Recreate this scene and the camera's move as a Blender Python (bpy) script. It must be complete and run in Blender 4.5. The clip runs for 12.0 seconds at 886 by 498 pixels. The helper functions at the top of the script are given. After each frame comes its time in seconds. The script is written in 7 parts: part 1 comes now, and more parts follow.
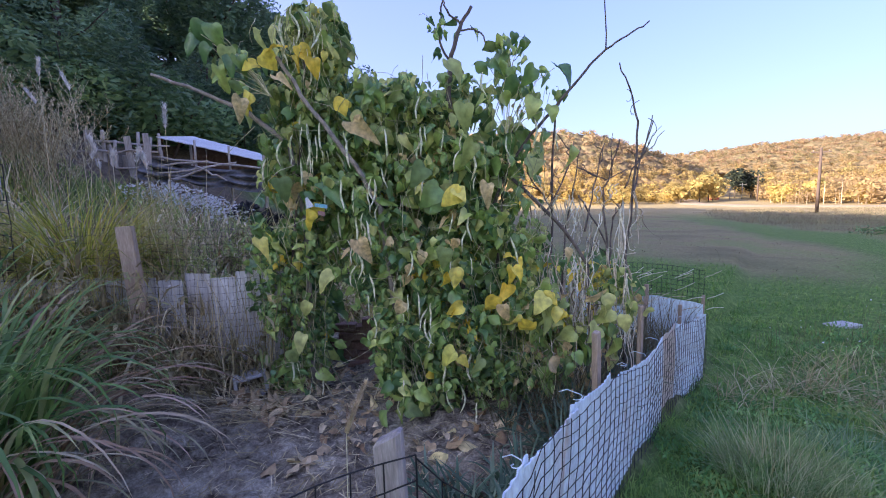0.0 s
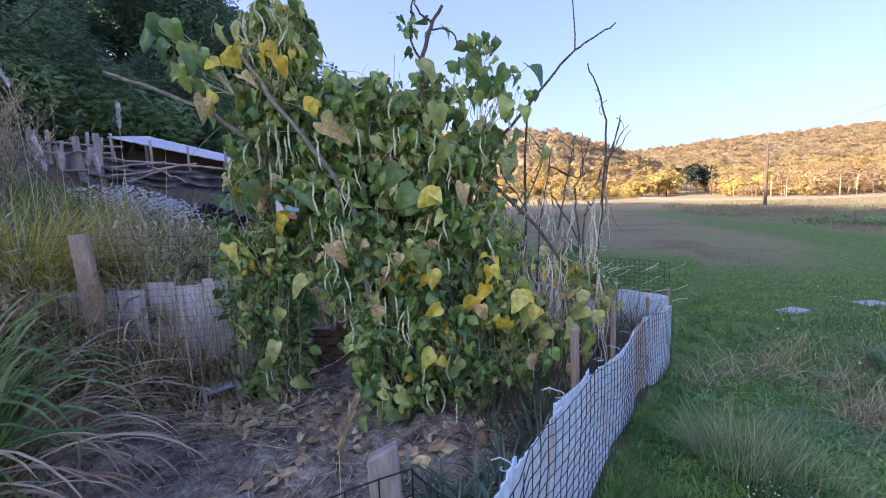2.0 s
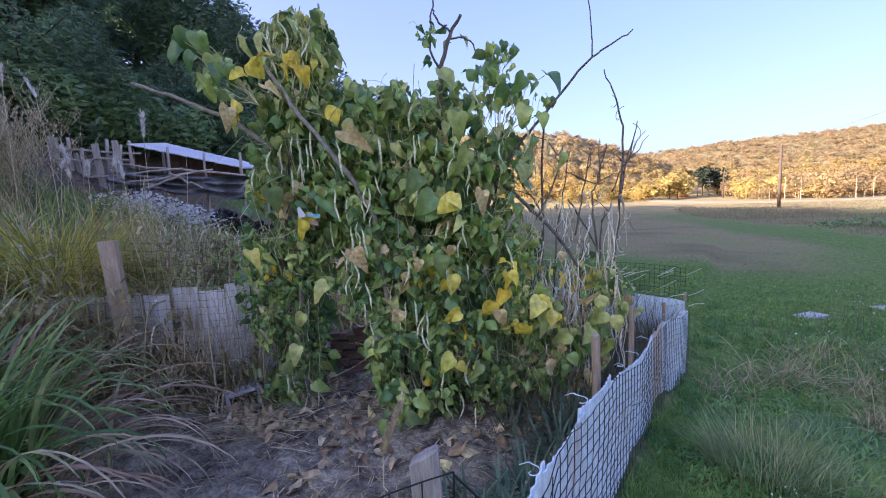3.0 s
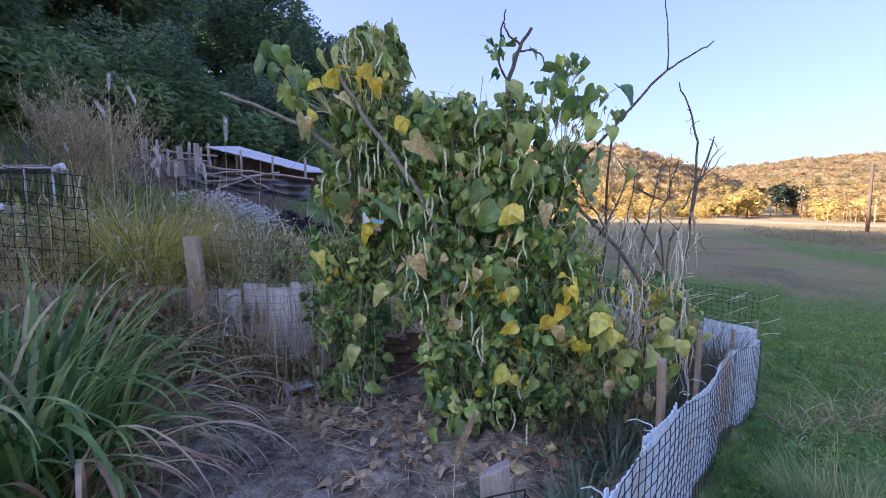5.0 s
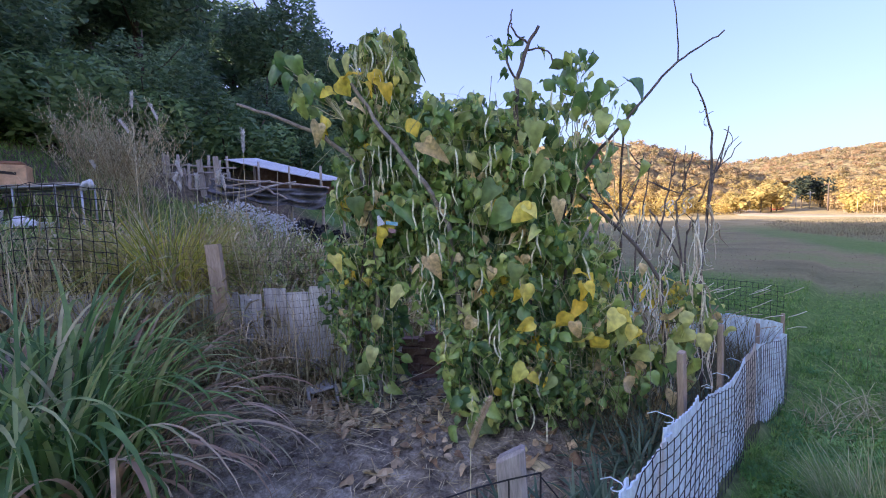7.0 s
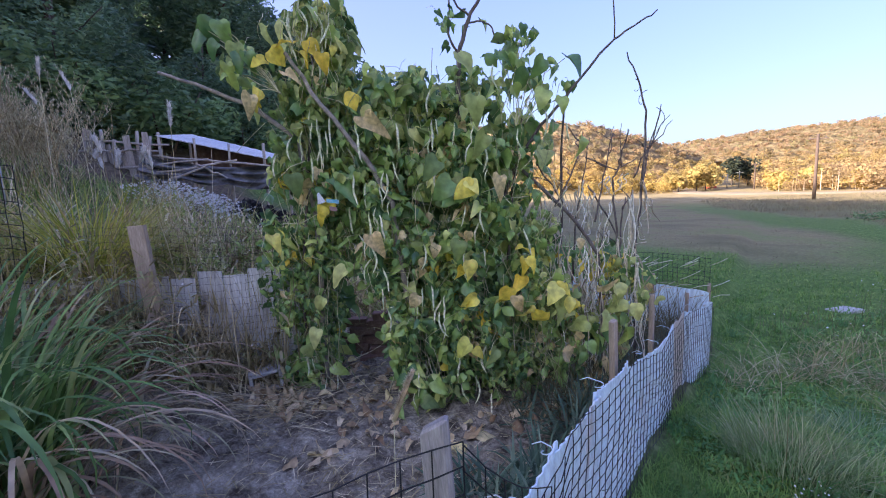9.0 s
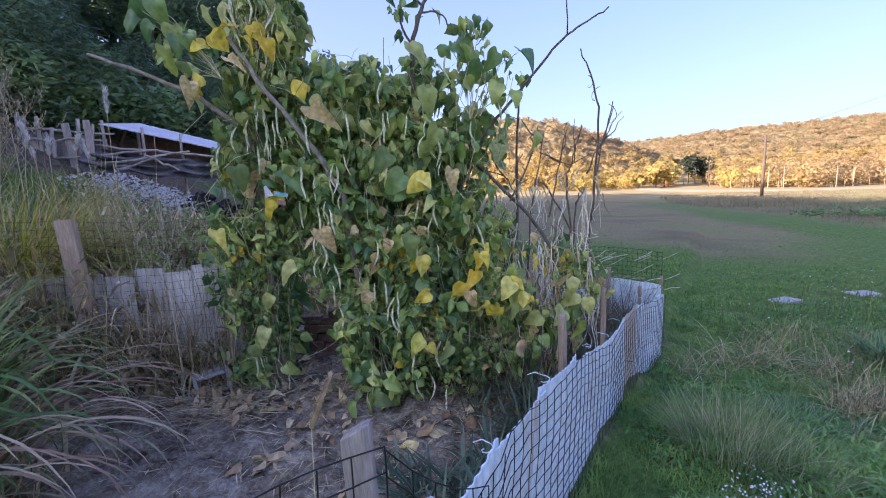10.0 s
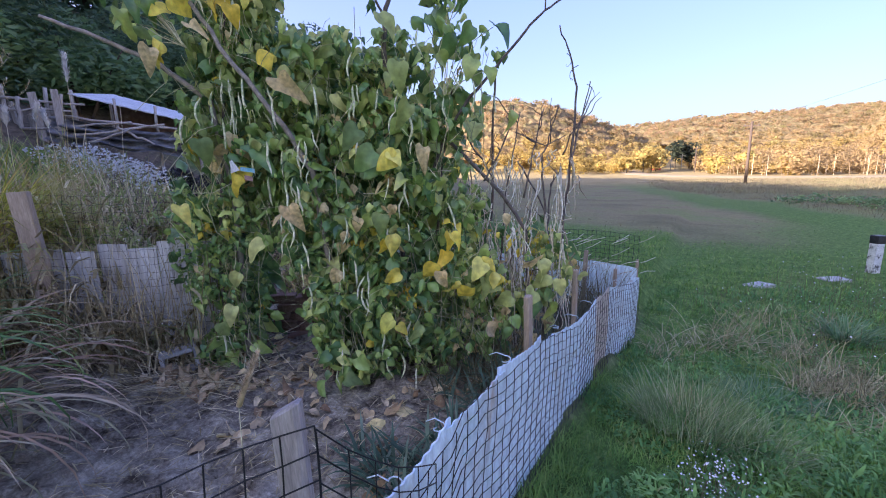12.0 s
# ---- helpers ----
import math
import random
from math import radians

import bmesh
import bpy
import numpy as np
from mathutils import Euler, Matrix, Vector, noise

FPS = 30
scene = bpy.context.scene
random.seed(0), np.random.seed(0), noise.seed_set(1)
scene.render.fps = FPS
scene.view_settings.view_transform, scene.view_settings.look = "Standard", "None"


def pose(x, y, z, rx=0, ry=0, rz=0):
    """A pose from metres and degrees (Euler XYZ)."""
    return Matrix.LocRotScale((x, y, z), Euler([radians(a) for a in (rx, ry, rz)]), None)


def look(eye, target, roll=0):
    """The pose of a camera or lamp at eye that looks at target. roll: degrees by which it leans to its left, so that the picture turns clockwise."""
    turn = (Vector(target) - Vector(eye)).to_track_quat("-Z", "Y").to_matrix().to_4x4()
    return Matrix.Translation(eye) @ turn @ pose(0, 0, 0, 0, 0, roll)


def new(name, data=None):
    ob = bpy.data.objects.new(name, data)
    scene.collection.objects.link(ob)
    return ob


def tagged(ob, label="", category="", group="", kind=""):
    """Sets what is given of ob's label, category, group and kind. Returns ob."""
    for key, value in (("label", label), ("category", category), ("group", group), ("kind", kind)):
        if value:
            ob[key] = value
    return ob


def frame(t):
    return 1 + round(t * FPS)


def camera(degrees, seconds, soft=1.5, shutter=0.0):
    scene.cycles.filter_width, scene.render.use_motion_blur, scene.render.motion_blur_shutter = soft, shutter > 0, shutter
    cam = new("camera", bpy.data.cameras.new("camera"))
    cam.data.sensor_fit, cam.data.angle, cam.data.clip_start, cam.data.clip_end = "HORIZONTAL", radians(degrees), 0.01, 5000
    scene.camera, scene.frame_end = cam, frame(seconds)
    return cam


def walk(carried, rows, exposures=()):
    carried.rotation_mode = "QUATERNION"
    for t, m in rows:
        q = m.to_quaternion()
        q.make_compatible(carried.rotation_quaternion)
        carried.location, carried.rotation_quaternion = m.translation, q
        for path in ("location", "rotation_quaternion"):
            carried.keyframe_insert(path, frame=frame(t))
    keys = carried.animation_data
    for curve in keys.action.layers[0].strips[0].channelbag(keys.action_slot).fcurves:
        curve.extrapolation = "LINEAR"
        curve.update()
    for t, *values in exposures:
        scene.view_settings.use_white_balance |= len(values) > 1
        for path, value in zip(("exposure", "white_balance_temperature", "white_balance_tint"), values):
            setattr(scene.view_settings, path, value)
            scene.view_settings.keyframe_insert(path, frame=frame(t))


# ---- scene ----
cam = camera(92.8, 12.0, soft=1.0)
EXPOSURE, KELVIN, TINT = 2.86, 5680, 19
PATH = [
    (0, (0.012, -0.014, 1.432), (0.013, 1.973, 1.203), -1.2),
    (0.5, (0.028, -0.009, 1.432), (0.054, 1.978, 1.204), -2.2),
    (1, (0.017, -0.006, 1.428), (0.098, 1.979, 1.195), -2.3),
    (1.5, (-0.008, 0.007, 1.439), (0.11, 1.988, 1.192), -2.0),
    (2, (-0.03, 0.007, 1.451), (0.115, 1.987, 1.208), -2.1),
    (2.5, (-0.055, -0.008, 1.464), (0.09, 1.973, 1.227), -2.1),
    (3, (-0.095, -0.016, 1.469), (0.01, 1.969, 1.245), -2.3),
    (5, (-0.164, -0.029, 1.484), (-0.286, 1.959, 1.302), -0.0),
    (5.5, (-0.15, -0.037, 1.489), (-0.312, 1.948, 1.309), -1.2),
    (6, (-0.149, -0.049, 1.483), (-0.336, 1.935, 1.319), -1.5),
    (6.5, (-0.154, -0.056, 1.47), (-0.355, 1.929, 1.322), -1.9),
    (8.3, (-0.108, -0.035, 1.426), (-0.228, 1.948, 1.197), -2.2),
    (8.5, (-0.1, -0.032, 1.426), (-0.174, 1.952, 1.186), -2.1),
    (9, (-0.078, -0.028, 1.431), (-0.07, 1.956, 1.173), -2.3),
    (9.5, (-0.035, -0.007, 1.426), (0.053, 1.972, 1.148), -2.2),
    (10, (0.016, 0.01, 1.423), (0.171, 1.983, 1.136), -1.9),
    (10.5, (0.059, 0.024, 1.418), (0.25, 1.992, 1.118), -1.8),
    (11, (0.071, 0.022, 1.421), (0.275, 1.983, 1.084), -1.3),
    (11.5, (0.098, 0.017, 1.413), (0.304, 1.976, 1.064), -0.9),
    (12, (0.119, 0.027, 1.406), (0.328, 1.981, 1.031), -0.8),
]
walk(cam, [(t, look(eye, target, roll)) for t, eye, target, roll in PATH], exposures=[(0.0, EXPOSURE, KELVIN, TINT), (12.0, EXPOSURE, KELVIN, TINT)])


# ---- world and sun ----
SUN_FROM = Vector((-0.93, -0.30, 0.255)).normalized()
world = bpy.data.worlds.new("sky")
scene.world = world
world.use_nodes = True
wn, wl = world.node_tree.nodes, world.node_tree.links
sky = wn.new("ShaderNodeTexSky")
sky.sky_type = 'NISHITA'
sky.sun_disc = False
sky.sun_elevation = math.asin(SUN_FROM.z)
sky.sun_rotation = math.atan2(SUN_FROM.x, SUN_FROM.y)
sky.altitude = 300
sky.air_density, sky.dust_density, sky.ozone_density = 1.0, 7.0, 2.4
wn["Background"].inputs["Strength"].default_value = 0.125
soft = wn.new("ShaderNodeGamma")
soft.inputs["Gamma"].default_value = 0.5
tone = wn.new("ShaderNodeHueSaturation")
tone.inputs["Saturation"].default_value = 1.6
tone.inputs["Hue"].default_value = 0.54
wl.new(sky.outputs[0], soft.inputs["Color"])
wl.new(soft.outputs[0], tone.inputs["Color"])
wl.new(tone.outputs[0], wn["Background"].inputs["Color"])

sun = new("sun", bpy.data.lights.new("sun", 'SUN'))
sun.data.energy, sun.data.angle, sun.data.color = 3.2, radians(0.5), (1.0, 0.82, 0.6)
sun.matrix_world = look(SUN_FROM * 50, (0, 0, 0))

# ---- small helpers ----
RNG = np.random.default_rng(11)


def smooth(a, b, x):
    t = np.clip((np.asarray(x, float) - a) / (b - a), 0, 1)
    return t * t * (3 - 2 * t)


def fence_u(x, y):
    return 0.61 * x + 0.79 * y


def fence_v(x, y):
    return 0.79 * x - 0.61 * y


def hill_o(x, y):
    return 0.96 * x - 0.27 * y


def hill_s(x, y):
    return 0.27 * x + 0.96 * y


def ripple(x, y, k, seed=0.0):
    return (np.sin(x * k + 1.3 * np.sin(y * k * 0.7 + seed) + seed) + np.sin(y * k * 1.1 + 1.7 * np.sin(x * k * 0.6 + 2 * seed))) * 0.5


def height(x, y):
    """The lie of the land: garden terrace, lawn falling to the valley floor, wooded ridge, far hills."""
    x, y = np.asarray(x, float), np.asarray(y, float)
    u, v, o, s = fence_u(x, y), fence_v(x, y), hill_o(x, y), hill_s(x, y)
    out = np.interp(u, [-40, 1.5, 2.2, 2.9, 3.3, 3.8, 4.2, 5.0, 9.0, 20, 60], [0.0, -0.06, -0.12, -0.18, -0.26, -0.37, -0.41, -0.50, -0.66, -1.15, -1.6])
    out = out - 0.05 * smooth(0, 4, v)
    ins = np.interp(u, [-40, 3.3, 5.2, 9, 20, 60], [0.0, 0.0, -0.3, -0.35, -0.9, -1.6])
    z = out + (ins - out) * smooth(-0.50, -0.62, v)
    z = z + np.interp(-o, [1.3, 2.0, 3.0, 6.0, 8.5], [0, 0.06, 0.42, 1.35, 2.0]) * smooth(60, 25, s) * smooth(-30, -6, s)
    ridge = np.interp(-o, [8.0, 16, 34, 60, 400], [0, 3.6, 13.0, 17, 22]) * smooth(120, 66, s) * smooth(-75, -28, s)
    z = z + ridge
    a = x / np.maximum(y, 1.0)
    front = (y > 1).astype(float)
    mid = np.interp(a, [-0.6, 0.0, 0.29, 0.36, 0.46, 0.57, 0.72, 0.9], [35, 42, 42, 40, 31, 20, 5, 0]) * smooth(165, 290, y) * front
    right = np.interp(a, [0.2, 0.57, 0.75, 1.0, 1.5], [38, 40, 50, 58, 75]) * smooth(150, 470, y) * front
    side = 70 * smooth(130, 420, x) * smooth(1.05, 1.4, np.where(y > 1, a, 9))
    z = z + np.maximum(np.maximum(mid, right), side)
    far = smooth(8, 30, np.hypot(x, y))
    return z + 0.05 * far * ripple(x, y, 0.5, 1.0) + 0.012 * ripple(x, y, 2.6, 0.4) * smooth(1.0, 4.0, np.hypot(x, y))


def hay_edge(u):
    """How far the mown brown strip of the field reaches across, by the distance down the valley."""
    return np.interp(u, [18, 24, 27, 33, 51, 68, 93], [6.0, 3.8, 2.6, 0.1, -5.1, -10.7, -20])


def hay(x, y):
    """1 where the field lies mown and brown."""
    u, v = fence_u(x, y), fence_v(x, y)
    wob = ripple(x, y, 0.5, 2.0)
    low = np.interp(v, [-20, -4.4, -2.2, -0.8, 1.7, 3.3, 5.0], [18, 16.5, 16.2, 16.2, 18.3, 22.5, 26])
    return smooth(-6.0, 5.0, u - low + wob * 1.8) * smooth(1.6, -1.6, v - hay_edge(u) + wob * 0.8)


def rank(x, y):
    """1 where the field stands in tall dead weeds."""
    u, v = fence_u(x, y), fence_v(x, y)
    edge = np.interp(u, [20, 28, 32, 38, 43, 48, 61, 80], [9, 7.4, 6.4, 5.1, 2.1, -0.4, -4.2, -9])
    return smooth(-0.8, 0.8, v - edge + 0.7 * ripple(x, y, 0.6, 0.7)) * (u > 20)


class Geo:
    """Collects vertices and faces for one mesh."""

    def __init__(self):
        self.v, self.f = [], []

    def add(self, verts, faces):
        k = len(self.v)
        self.v.extend(tuple(map(float, p)) for p in verts)
        self.f.extend(tuple(i + k for i in f) for f in faces)
        return self

    def tube(self, pts, r, sides=6, r2=None, cap=True):
        pts = [Vector(p) for p in pts]
        r2 = r if r2 is None else r2
        n, rings = len(pts), []
        for i, p in enumerate(pts):
            d = (pts[min(i + 1, n - 1)] - pts[max(i - 1, 0)]).normalized()
            a = d.cross(Vector((0.13, 0.21, 0.97)))
            a = (a if a.length > 0.05 else d.cross(Vector((1, 0, 0)))).normalized()
            b = d.cross(a)
            rad = r + (r2 - r) * i / max(n - 1, 1)
            rings.append([p + (a * math.cos(2 * math.pi * j / sides) + b * math.sin(2 * math.pi * j / sides)) * rad for j in range(sides)])
        verts = [q for ring in rings for q in ring]
        faces = [(i * sides + j, i * sides + (j + 1) % sides, (i + 1) * sides + (j + 1) % sides, (i + 1) * sides + j) for i in range(n - 1) for j in range(sides)]
        if cap:
            faces += [tuple(range(sides))[::-1], tuple((n - 1) * sides + j for j in range(sides))]
        return self.add(verts, faces)

    def box(self, m, sx, sy, sz, bevel=0.0, rough=0.0):
        """A box with chamfered edges, its base centre at the origin of m."""
        bm = bmesh.new()
        bmesh.ops.create_cube(bm, size=1.0, matrix=Matrix.Translation((0, 0, sz / 2)) @ Matrix.Diagonal((sx, sy, sz, 1)))
        if bevel:
            bmesh.ops.bevel(bm, geom=bm.edges[:], offset=bevel, segments=1, affect='EDGES')
        bm.verts.index_update()
        vs = [m @ (q.co + Vector(RNG.normal(0, rough, 3)) if rough else q.co) for q in bm.verts]
        fs = [[q.index for q in f.verts] for f in bm.faces]
        bm.free()
        return self.add(vs, fs)

    def sheet(self, grid):
        """A sheet from rows of points."""
        h, w = len(grid), len(grid[0])
        return self.add([p for row in grid for p in row], [(i * w + j, i * w + j + 1, (i + 1) * w + j + 1, (i + 1) * w + j) for i in range(h - 1) for j in range(w - 1)])

    def mesh(self, name, material, shade=True):
        me = bpy.data.meshes.new(name)
        me.from_pydata(self.v, [], self.f)
        if shade:
            me.polygons.foreach_set("use_smooth", [True] * len(me.polygons))
        me.materials.append(material)
        me.update()
        return me


def part(name, geo, material, parent=None, label="", shade=True):
    ob = new(name, geo.mesh(name, material, shade) if isinstance(geo, Geo) else geo)
    if parent is not None:
        ob.parent = parent
    if label:
        ob["label"] = label
    return ob


def thing(name, label, category, group="", kind="", at=(0, 0, 0)):
    ob = new(name)
    ob.empty_display_size = 0.05
    ob.location = at
    return tagged(ob, label, category, group, kind)


def arrays_mesh(name, verts, faces, material, shade=True):
    """A mesh from numpy arrays: verts n x 3, faces m x k."""
    me = bpy.data.meshes.new(name)
    k = faces.shape[1]
    me.vertices.add(len(verts))
    me.vertices.foreach_set("co", np.asarray(verts, np.float32).ravel())
    me.loops.add(faces.size)
    me.loops.foreach_set("vertex_index", np.asarray(faces, np.int32).ravel())
    me.polygons.add(len(faces))
    me.polygons.foreach_set("loop_start", np.arange(0, faces.size, k, dtype=np.int32))
    me.polygons.foreach_set("loop_total", np.full(len(faces), k, dtype=np.int32))
    me.polygons.foreach_set("use_smooth", np.full(len(faces), shade))
    me.materials.append(material)
    me.update(calc_edges=True)
    return me


def blades(roots, heading, length, width, bend, lean=0.15, seg=4, power=1.0, rib=0.0):
    """Grass blades as tapering strips. Arrays of one value a blade; bend: how far the blade arches over."""
    n = len(roots)
    heading, length, width, bend = (np.broadcast_to(np.asarray(q, float), n) for q in (heading, length, width, bend))
    lean = np.broadcast_to(np.asarray(lean, float), n)
    d = np.stack([np.cos(heading), np.sin(heading), 0 * heading], 1)
    side = np.stack([-np.sin(heading), np.cos(heading), 0 * heading], 1)
    t = np.linspace(0, 1, seg + 1)
    pos = np.zeros((n, seg + 1, 3))
    cur = np.array(roots, float)
    pos[:, 0] = cur
    for i in range(seg):
        ang = lean + bend * ((t[i] + t[i + 1]) / 2) ** power
        step = d * np.sin(ang)[:, None] + np.array([0, 0, 1.0]) * np.cos(ang)[:, None]
        cur = cur + step * (length / seg)[:, None]
        pos[:, i + 1] = cur
    taper = np.interp(t, [0, 0.35, 0.8, 1], [0.75, 1.0, 0.62, 0.04])
    off = side[:, None, :] * (width[:, None] * taper[None])[:, :, None] * 0.5
    if rib:
        # a channelled blade: both halves rise from the midrib
        lift = np.cross(side[:, None, :], np.gradient(pos, axis=1))
        lift /= np.linalg.norm(lift, axis=2)[:, :, None] + 1e-9
        lift *= (width[:, None] * taper[None])[:, :, None] * rib
        verts = np.stack([pos - off - lift, pos, pos + off - lift], 2).reshape(n, -1, 3)
        f = np.array([[3 * i + j, 3 * i + j + 1, 3 * i + j + 4, 3 * i + j + 3] for i in range(seg) for j in (0, 1)])
        per = 3 * (seg + 1)
    else:
        verts = np.stack([pos - off, pos + off], 2).reshape(n, -1, 3)
        f = np.array([[2 * i, 2 * i + 1, 2 * i + 3, 2 * i + 2] for i in range(seg)])
        per = 2 * (seg + 1)
    faces = (f[None] + (np.arange(n) * per)[:, None, None]).reshape(-1, 4)
    return verts.reshape(-1, 3), faces


def scatter_shape(sv, sf, mats):
    """One shape (verts, faces arrays) set down by many 4 x 4 matrices."""
    mats = np.asarray(mats, float)
    n, k = len(mats), len(sv)
    hom = np.concatenate([sv, np.ones((k, 1))], 1)
    verts = np.einsum('nij,kj->nki', mats, hom)[:, :, :3].reshape(-1, 3)
    faces = (sf[None] + (np.arange(n) * k)[:, None, None]).reshape(-1, sf.shape[1])
    return verts, faces


# ---- materials ----
def nodes_of(name):
    m = bpy.data.materials.new(name)
    m.use_nodes = True
    return m, m.node_tree.nodes, m.node_tree.links


def ramp_node(nt, stops):
    r = nt.nodes.new("ShaderNodeValToRGB")
    el = r.color_ramp.elements
    while len(el) < len(stops):
        el.new(0.5)
    for e, (p, c) in zip(el, stops):
        e.position, e.color = p, (*c, 1)
    return r


def noise_node(nt, scale, detail=5, rough=0.6, space="Object", stretch=None):
    tc = nt.nodes.new("ShaderNodeTexCoord")
    n = nt.nodes.new("ShaderNodeTexNoise")
    n.inputs["Scale"].default_value, n.inputs["Detail"].default_value, n.inputs["Roughness"].default_value = scale, detail, rough
    out = tc.outputs[space]
    if stretch:
        mp = nt.nodes.new("ShaderNodeMapping")
        mp.inputs["Scale"].default_value = stretch
        nt.links.new(out, mp.inputs[0])
        out = mp.outputs[0]
    nt.links.new(out, n.inputs["Vector"])
    return n


def surface(name, stops, scale, rough=0.8, fine=None, bump=0.3, dist=0.01, metal=0.0, stretch=None, spec=0.3):
    """A two-scale noise material: broad tone from stops, fine grain over it, relief from both."""
    m, n, l = nodes_of(name)
    nt, b = m.node_tree, n["Principled BSDF"]
    n1 = noise_node(nt, scale, 6, 0.65, stretch=stretch)
    r1 = ramp_node(nt, stops)
    l.new(n1.outputs["Fac"], r1.inputs[0])
    n2 = noise_node(nt, fine or scale * 9, 4, 0.7, stretch=stretch)
    r2 = ramp_node(nt, [(0.25, (0.62, 0.62, 0.62)), (0.75, (1.25, 1.25, 1.25))])
    l.new(n2.outputs["Fac"], r2.inputs[0])
    mx = n.new("ShaderNodeMix")
    mx.data_type, mx.blend_type = 'RGBA', 'MULTIPLY'
    mx.inputs[0].default_value = 1.0
    l.new(r1.outputs[0], mx.inputs[6])
    l.new(r2.outputs[0], mx.inputs[7])
    l.new(mx.outputs[2], b.inputs["Base Color"])
    b.inputs["Roughness"].default_value, b.inputs["Metallic"].default_value = rough, metal
    b.inputs["Specular IOR Level"].default_value = spec
    if bump:
        ad = n.new("ShaderNodeMath")
        ad.operation = 'ADD'
        l.new(n1.outputs["Fac"], ad.inputs[0])
        l.new(n2.outputs["Fac"], ad.inputs[1])
        bp = n.new("ShaderNodeBump")
        bp.inputs["Strength"].default_value, bp.inputs["Distance"].default_value = bump, dist
        l.new(ad.outputs[0], bp.inputs["Height"])
        l.new(bp.outputs[0], b.inputs["Normal"])
    return m


def foliage(name, stops, rough=0.55, through_light=0.42, mottle=18.0, patch=0.0, spec=0.35, share=0.72, upper=None, wrinkle=0.004):
    """Leaf material: colour varies piece by piece (islands and objects), mottled over each leaf; patch: world scale of broad variation."""
    m, n, l = nodes_of(name)
    nt, b = m.node_tree, n["Principled BSDF"]
    ge, oi = n.new("ShaderNodeNewGeometry"), n.new("ShaderNodeObjectInfo")
    ad = n.new("ShaderNodeMath")
    ad.operation = 'ADD'
    l.new(ge.outputs["Random Per Island"], ad.inputs[0])
    l.new(oi.outputs["Random"], ad.inputs[1])
    fr = n.new("ShaderNodeMath")
    fr.operation = 'FRACT'
    l.new(ad.outputs[0], fr.inputs[0])
    value = fr.outputs[0]
    if patch:
        pn = n.new("ShaderNodeTexNoise")
        pn.inputs["Scale"].default_value, pn.inputs["Detail"].default_value = patch, 3
        l.new(ge.outputs["Position"], pn.inputs["Vector"])
        rg = n.new("ShaderNodeMapRange")
        rg.inputs[1].default_value, rg.inputs[2].default_value = 0.28, 0.72
        l.new(pn.outputs["Fac"], rg.inputs[0])
        mi = n.new("ShaderNodeMix")
        mi.inputs[0].default_value = share
        l.new(value, mi.inputs[2])
        l.new(rg.outputs[0], mi.inputs[3])
        value = mi.outputs[0]
    r = ramp_node(nt, stops)
    l.new(value, r.inputs[0])
    tint = r.outputs[0]
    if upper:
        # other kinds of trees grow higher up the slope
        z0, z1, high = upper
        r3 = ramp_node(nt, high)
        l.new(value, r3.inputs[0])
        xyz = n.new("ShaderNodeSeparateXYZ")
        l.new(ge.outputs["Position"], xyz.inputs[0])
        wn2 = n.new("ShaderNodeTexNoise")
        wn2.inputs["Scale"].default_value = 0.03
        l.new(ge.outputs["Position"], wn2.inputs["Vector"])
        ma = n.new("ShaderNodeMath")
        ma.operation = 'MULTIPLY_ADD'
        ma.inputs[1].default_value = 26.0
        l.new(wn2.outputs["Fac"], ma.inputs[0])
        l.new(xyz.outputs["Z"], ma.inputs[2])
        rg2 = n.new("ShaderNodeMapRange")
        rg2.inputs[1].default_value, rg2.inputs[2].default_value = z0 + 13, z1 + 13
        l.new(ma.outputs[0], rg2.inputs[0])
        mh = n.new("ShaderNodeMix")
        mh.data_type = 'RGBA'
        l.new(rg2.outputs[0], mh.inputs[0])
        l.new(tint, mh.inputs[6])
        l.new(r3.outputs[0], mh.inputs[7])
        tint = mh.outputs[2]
    mo = n.new("ShaderNodeTexNoise")
    mo.inputs["Scale"].default_value, mo.inputs["Detail"].default_value = mottle, 4
    l.new(ge.outputs["Position"], mo.inputs["Vector"])
    r2 = ramp_node(nt, [(0.3, (0.7, 0.7, 0.7)), (0.7, (1.25, 1.25, 1.25))])
    l.new(mo.outputs["Fac"], r2.inputs[0])
    mx = n.new("ShaderNodeMix")
    mx.data_type, mx.blend_type = 'RGBA', 'MULTIPLY'
    mx.inputs[0].default_value = 1.0
    l.new(tint, mx.inputs[6])
    l.new(r2.outputs[0], mx.inputs[7])
    l.new(mx.outputs[2], b.inputs["Base Color"])
    b.inputs["Roughness"].default_value = rough
    b.inputs["Specular IOR Level"].default_value = spec
    bp = n.new("ShaderNodeBump")
    bp.inputs["Strength"].default_value, bp.inputs["Distance"].default_value = 0.35 if wrinkle < 0.005 else 0.8, wrinkle
    l.new(mo.outputs["Fac"], bp.inputs["Height"])
    l.new(bp.outputs[0], b.inputs["Normal"])
    if through_light:
        tr = n.new("ShaderNodeBsdfTranslucent")
        l.new(mx.outputs[2], tr.inputs["Color"])
        ms = n.new("ShaderNodeMixShader")
        ms.inputs[0].default_value = through_light
        l.new(b.outputs[0], ms.inputs[1])
        l.new(tr.outputs[0], ms.inputs[2])
        l.new(ms.outputs[0], n["Material Output"].inputs["Surface"])
    return m


